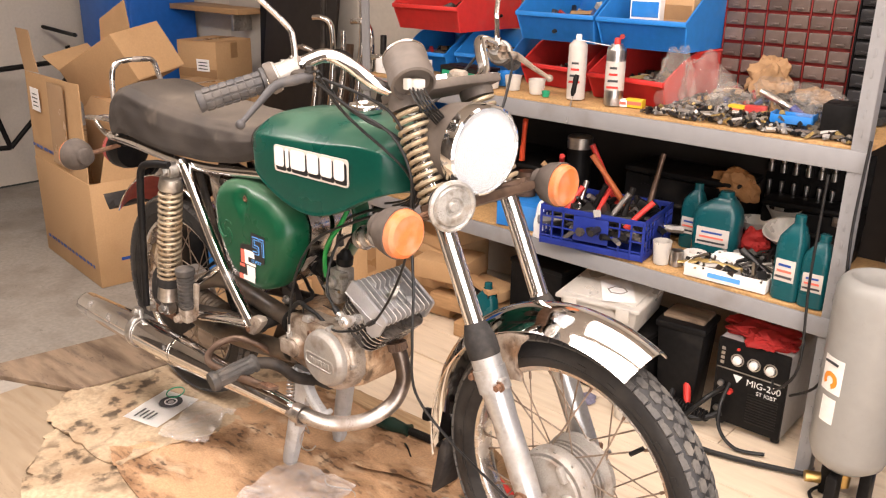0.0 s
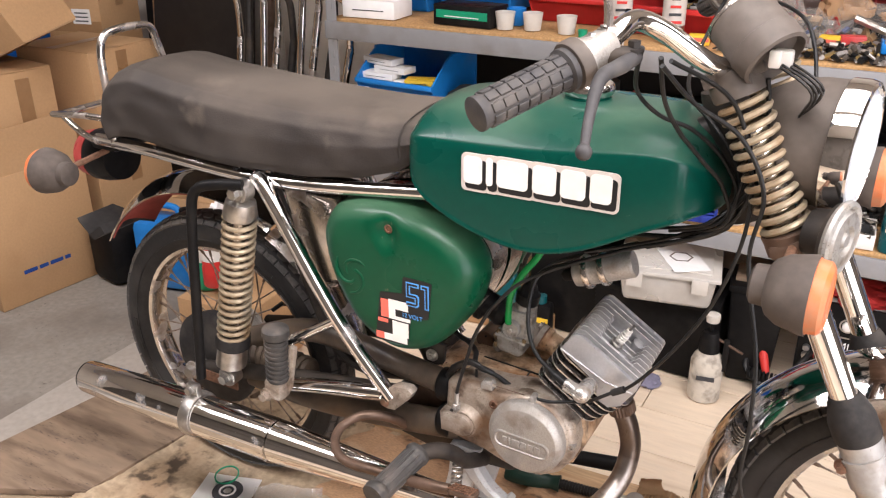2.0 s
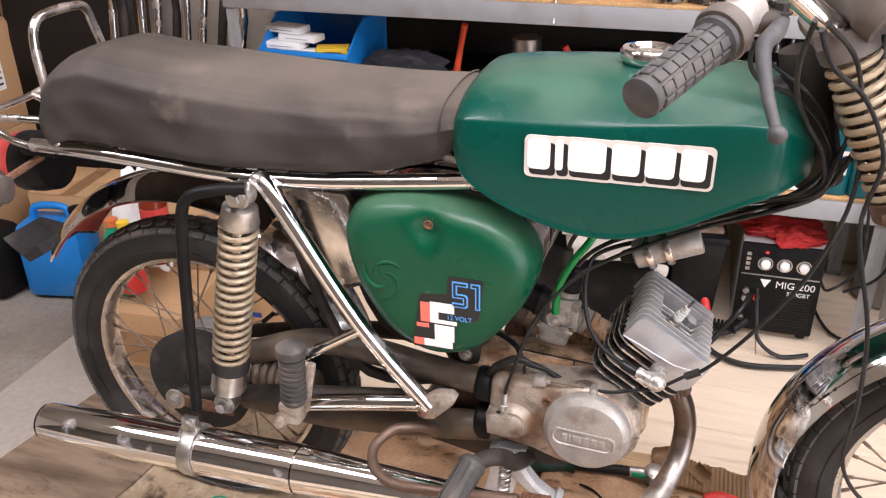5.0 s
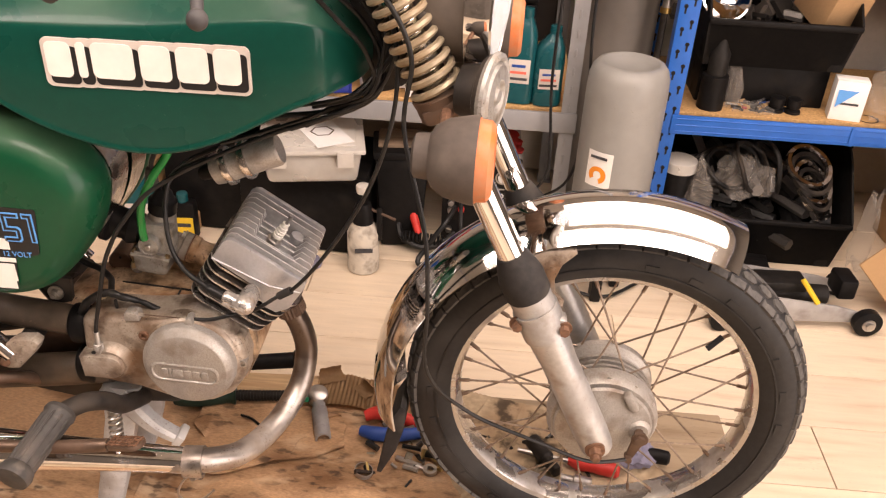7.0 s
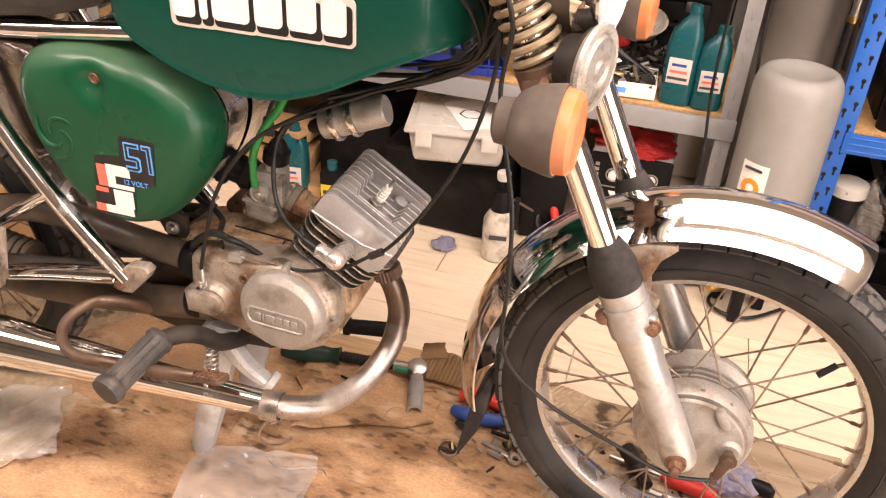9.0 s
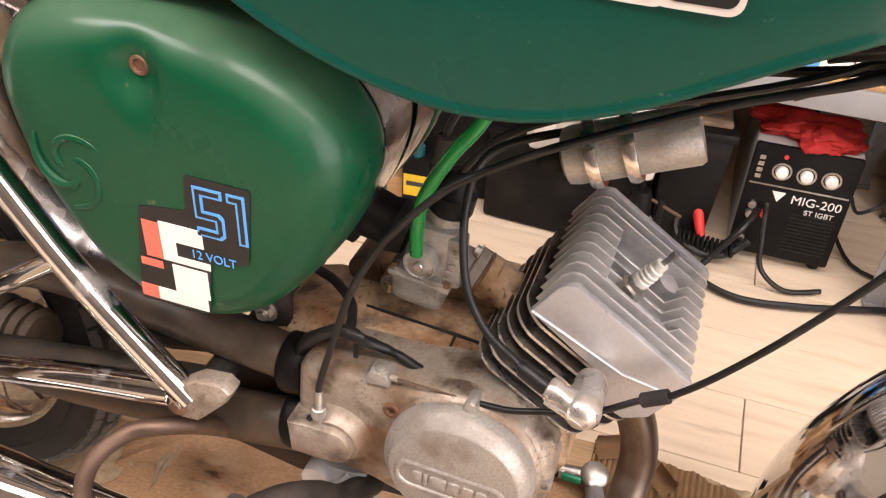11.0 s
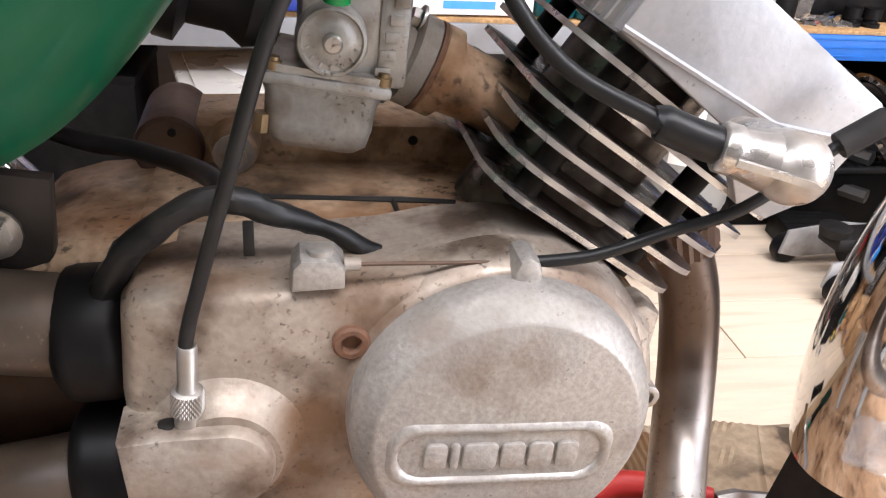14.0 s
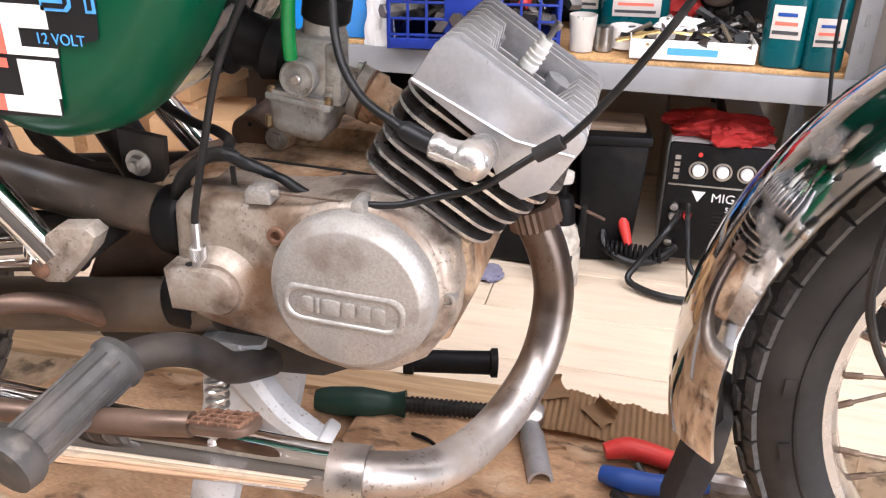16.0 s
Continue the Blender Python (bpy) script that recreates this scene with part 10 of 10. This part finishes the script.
def ratchet():
    t = thing("ratchet_wrench", "ratchet with a dark green handle and a long socket", "ratchet", (0, 0, 0))
    z = PZ + 0.018
    a, b, c = Vector((0.505, 0.182, z)), Vector((0.612, 0.201, z)), Vector((0.757, 0.217, z))
    part("handle", tube([a, a.lerp(b, 0.15), a.lerp(b, 0.5), a.lerp(b, 0.85), b], [0.012, 0.0165, 0.0185, 0.013, 0.0175], 14), DARKGREEN, t, "dark green moulded handle")
    e = tube([b, c], 0.0088, 12, curve=False)
    for k in range(16):
        p = b.lerp(c, 0.05 + 0.04 * k)
        ring(p, c - b, [(-0.0014, 0.008), (-0.0014, 0.0104), (0.0014, 0.0104), (0.0014, 0.008)], 12, e)
    part("shaft", e, SOOT, t, "ribbed dark shaft")
    part("neck", tube([b.lerp(c, 0.70), c], 0.0098, 12, curve=False), STEEL, t, "bright steel neck")
    part("green_switch", box(b.lerp(c, 0.82) + Vector((0, -0.011, 0.002)), (0.026, 0.006, 0.010), 0.003), GREENPL, t)
    part("ratchet_head", lathe([(-0.012, 0.015), (-0.01, 0.018), (0.01, 0.018), (0.012, 0.015)], c, (0.1, -0.3, 1), 20), STEEL, t)
    e = lathe([(0, 0.0115), (0.020, 0.0115), (0.023, 0.0140), (0.094, 0.0140), (0.0945, 0.0105), (0.06, 0.0095)], c + Vector((0.002, -0.008, -0.004)), (0.28, -0.95, -0.04), 22)
    part("long_socket", e, ALU_NEW, t, "long chrome socket")


ratchet()
single("rubber_sleeve", lathe([(0, 0.017), (0.012, 0.018), (0.014, 0.0145), (0.11, 0.0155), (0.112, 0.019), (0.12, 0.019), (0.121, 0.012)], (0, 0, 0), (1, 0.22, 0), 20), BLACK, "black rubber grip lying on the platform", "grip", (0.585, 0.285, PZ + 0.020))
t = thing("pliers", "red and blue handled pliers on the torn cardboard", "pliers", (0.903, 0.158, PZ + 0.016), -2)
part("upper_grip", tube([(-0.055, 0.018, 0), (-0.03, 0.026, 0.004), (0.01, 0.022, 0.002), (0.055, 0.008, 0)], [0.009, 0.0128, 0.0118, 0.009], 12), REDPL, t, "red upper handle")
part("lower_grip", tube([(-0.055, -0.018, 0), (-0.03, -0.024, 0.002), (0.01, -0.02, 0), (0.055, -0.006, 0)], [0.009, 0.0128, 0.0118, 0.009], 12), BLUEPL, t, "blue lower handle")
part("jaw", tube([(0.055, 0, 0), (0.075, 0, 0), (0.12, 0.002, 0)], [0.010, 0.013, 0.004], 8), STEEL, t)
screwdriver("screwdriver with a red and yellow handle under the wheel", (1.29, 0.10, PZ + 0.012), (1.12, 0.135, PZ + 0.008), REDPL, 0.013, 0.5)
screwdriver("screwdriver with a red and black handle under the wheel", (1.38, 0.14, PZ + 0.012), (1.24, 0.17, PZ + 0.008), BLACK, 0.013, 0.6)
single("long_socket", lathe([(0, 0.010), (0.03, 0.010), (0.034, 0.014), (0.08, 0.014), (0.081, 0.01)], (0, 0, 0), (-0.5, 0.86, 0), 20), STEEL_DARK, "dark long socket lying under the front wheel", "socket", (1.185, 0.085, PZ + 0.014))
single("long_socket", lathe([(0, 0.008), (0.02, 0.008), (0.022, 0.012), (0.05, 0.012), (0.051, 0.008)], (0, 0, 0), (0.95, -0.2, 0), 18), STEEL, "bright socket lying under the front wheel", "socket", (1.19, 0.075, PZ + 0.012))
bag("crumpled blue-grey rag under the front wheel", (1.30, 0.15, PZ), (0.05, 0.035, 0.025), 81, mat("blue_grey_rag", (0.2, 0.19, 0.26)), name="rag")
single("rubber_block", box((0, 0, 0.025), (0.14, 0.07, 0.05), 0.008), RUBBER, "black rubber wedge under the front wheel", "wedge", (1.36, -0.02, 0.289), 10)
pile("nuts, washers and clips scattered on the cardboard", 0.86, 1.0, 0.03, 0.17, PZ + 0.004, 34, 0.012, 0.002, HARDWARE, 83)
pile("nuts and washers scattered under the wheel", 1.06, 1.3, 0.05, 0.2, PZ - 0.006, 40, 0.013, 0.002, HARDWARE, 84)
single("hose_clip", ring((0, 0, 0.006), (0.2, 0, 1), [(-0.004, 0.014), (-0.004, 0.0155), (0.004, 0.0155), (0.004, 0.014)], 24), STEEL, "small steel hose clip on the cardboard", "clip", (0.865, 0.055, PZ + 0.004))
t = thing("spanner", "small open-ended spanner on the cardboard", "spanner", (0.97, 0.075, PZ + 0.006), 160)
part("shank", box((0.03, 0, 0), (0.06, 0.010, 0.005), 0.002), STEEL, t)
part("jaw", ring((-0.004, 0, 0), (0, 0, 1), [(-0.003, 0.006), (-0.003, 0.012), (0.003, 0.012), (0.003, 0.006)], 14), STEEL, t)
single("wire_offcut", tube([(0.60, -0.06, PZ + 0.004), (0.63, -0.075, PZ + 0.01), (0.68, -0.05, PZ + 0.006), (0.70, -0.06, PZ + 0.004)], 0.0016, 6), STEEL, "bent bare wire on the cardboard", "wire")
single("zip_tie", tube([(0.63, 0.165, PZ + 0.006), (0.655, 0.15, PZ + 0.012), (0.68, 0.135, PZ + 0.004)], 0.0022, 6), BLACK, "black cable tie on the cardboard", "cable tie")

# ---- laminate planks of the floor, each with its own edges ----
PW, PL = 0.193, 1.28
pm = mesh_of("plank", box((0, 0, 0), (PL - 0.003, PW - 0.0025, 0.008), 0.0012), LAMINATE, smooth=0)
for j in range(17):
    y = -1.52 + 0.1 + PW * j
    off = (0.0, 0.43, 0.86)[j % 3]
    for i in range(-1, 4):
        x0 = -0.72 + off - 0.43 + PL * i
        cx = x0 + PL / 2
        if cx - PL / 2 < -0.75 or cx + PL / 2 > 3.15:
            continue
        o = new("plank", pm)
        o.parent = floor
        o.location = (cx, y, -0.0065)
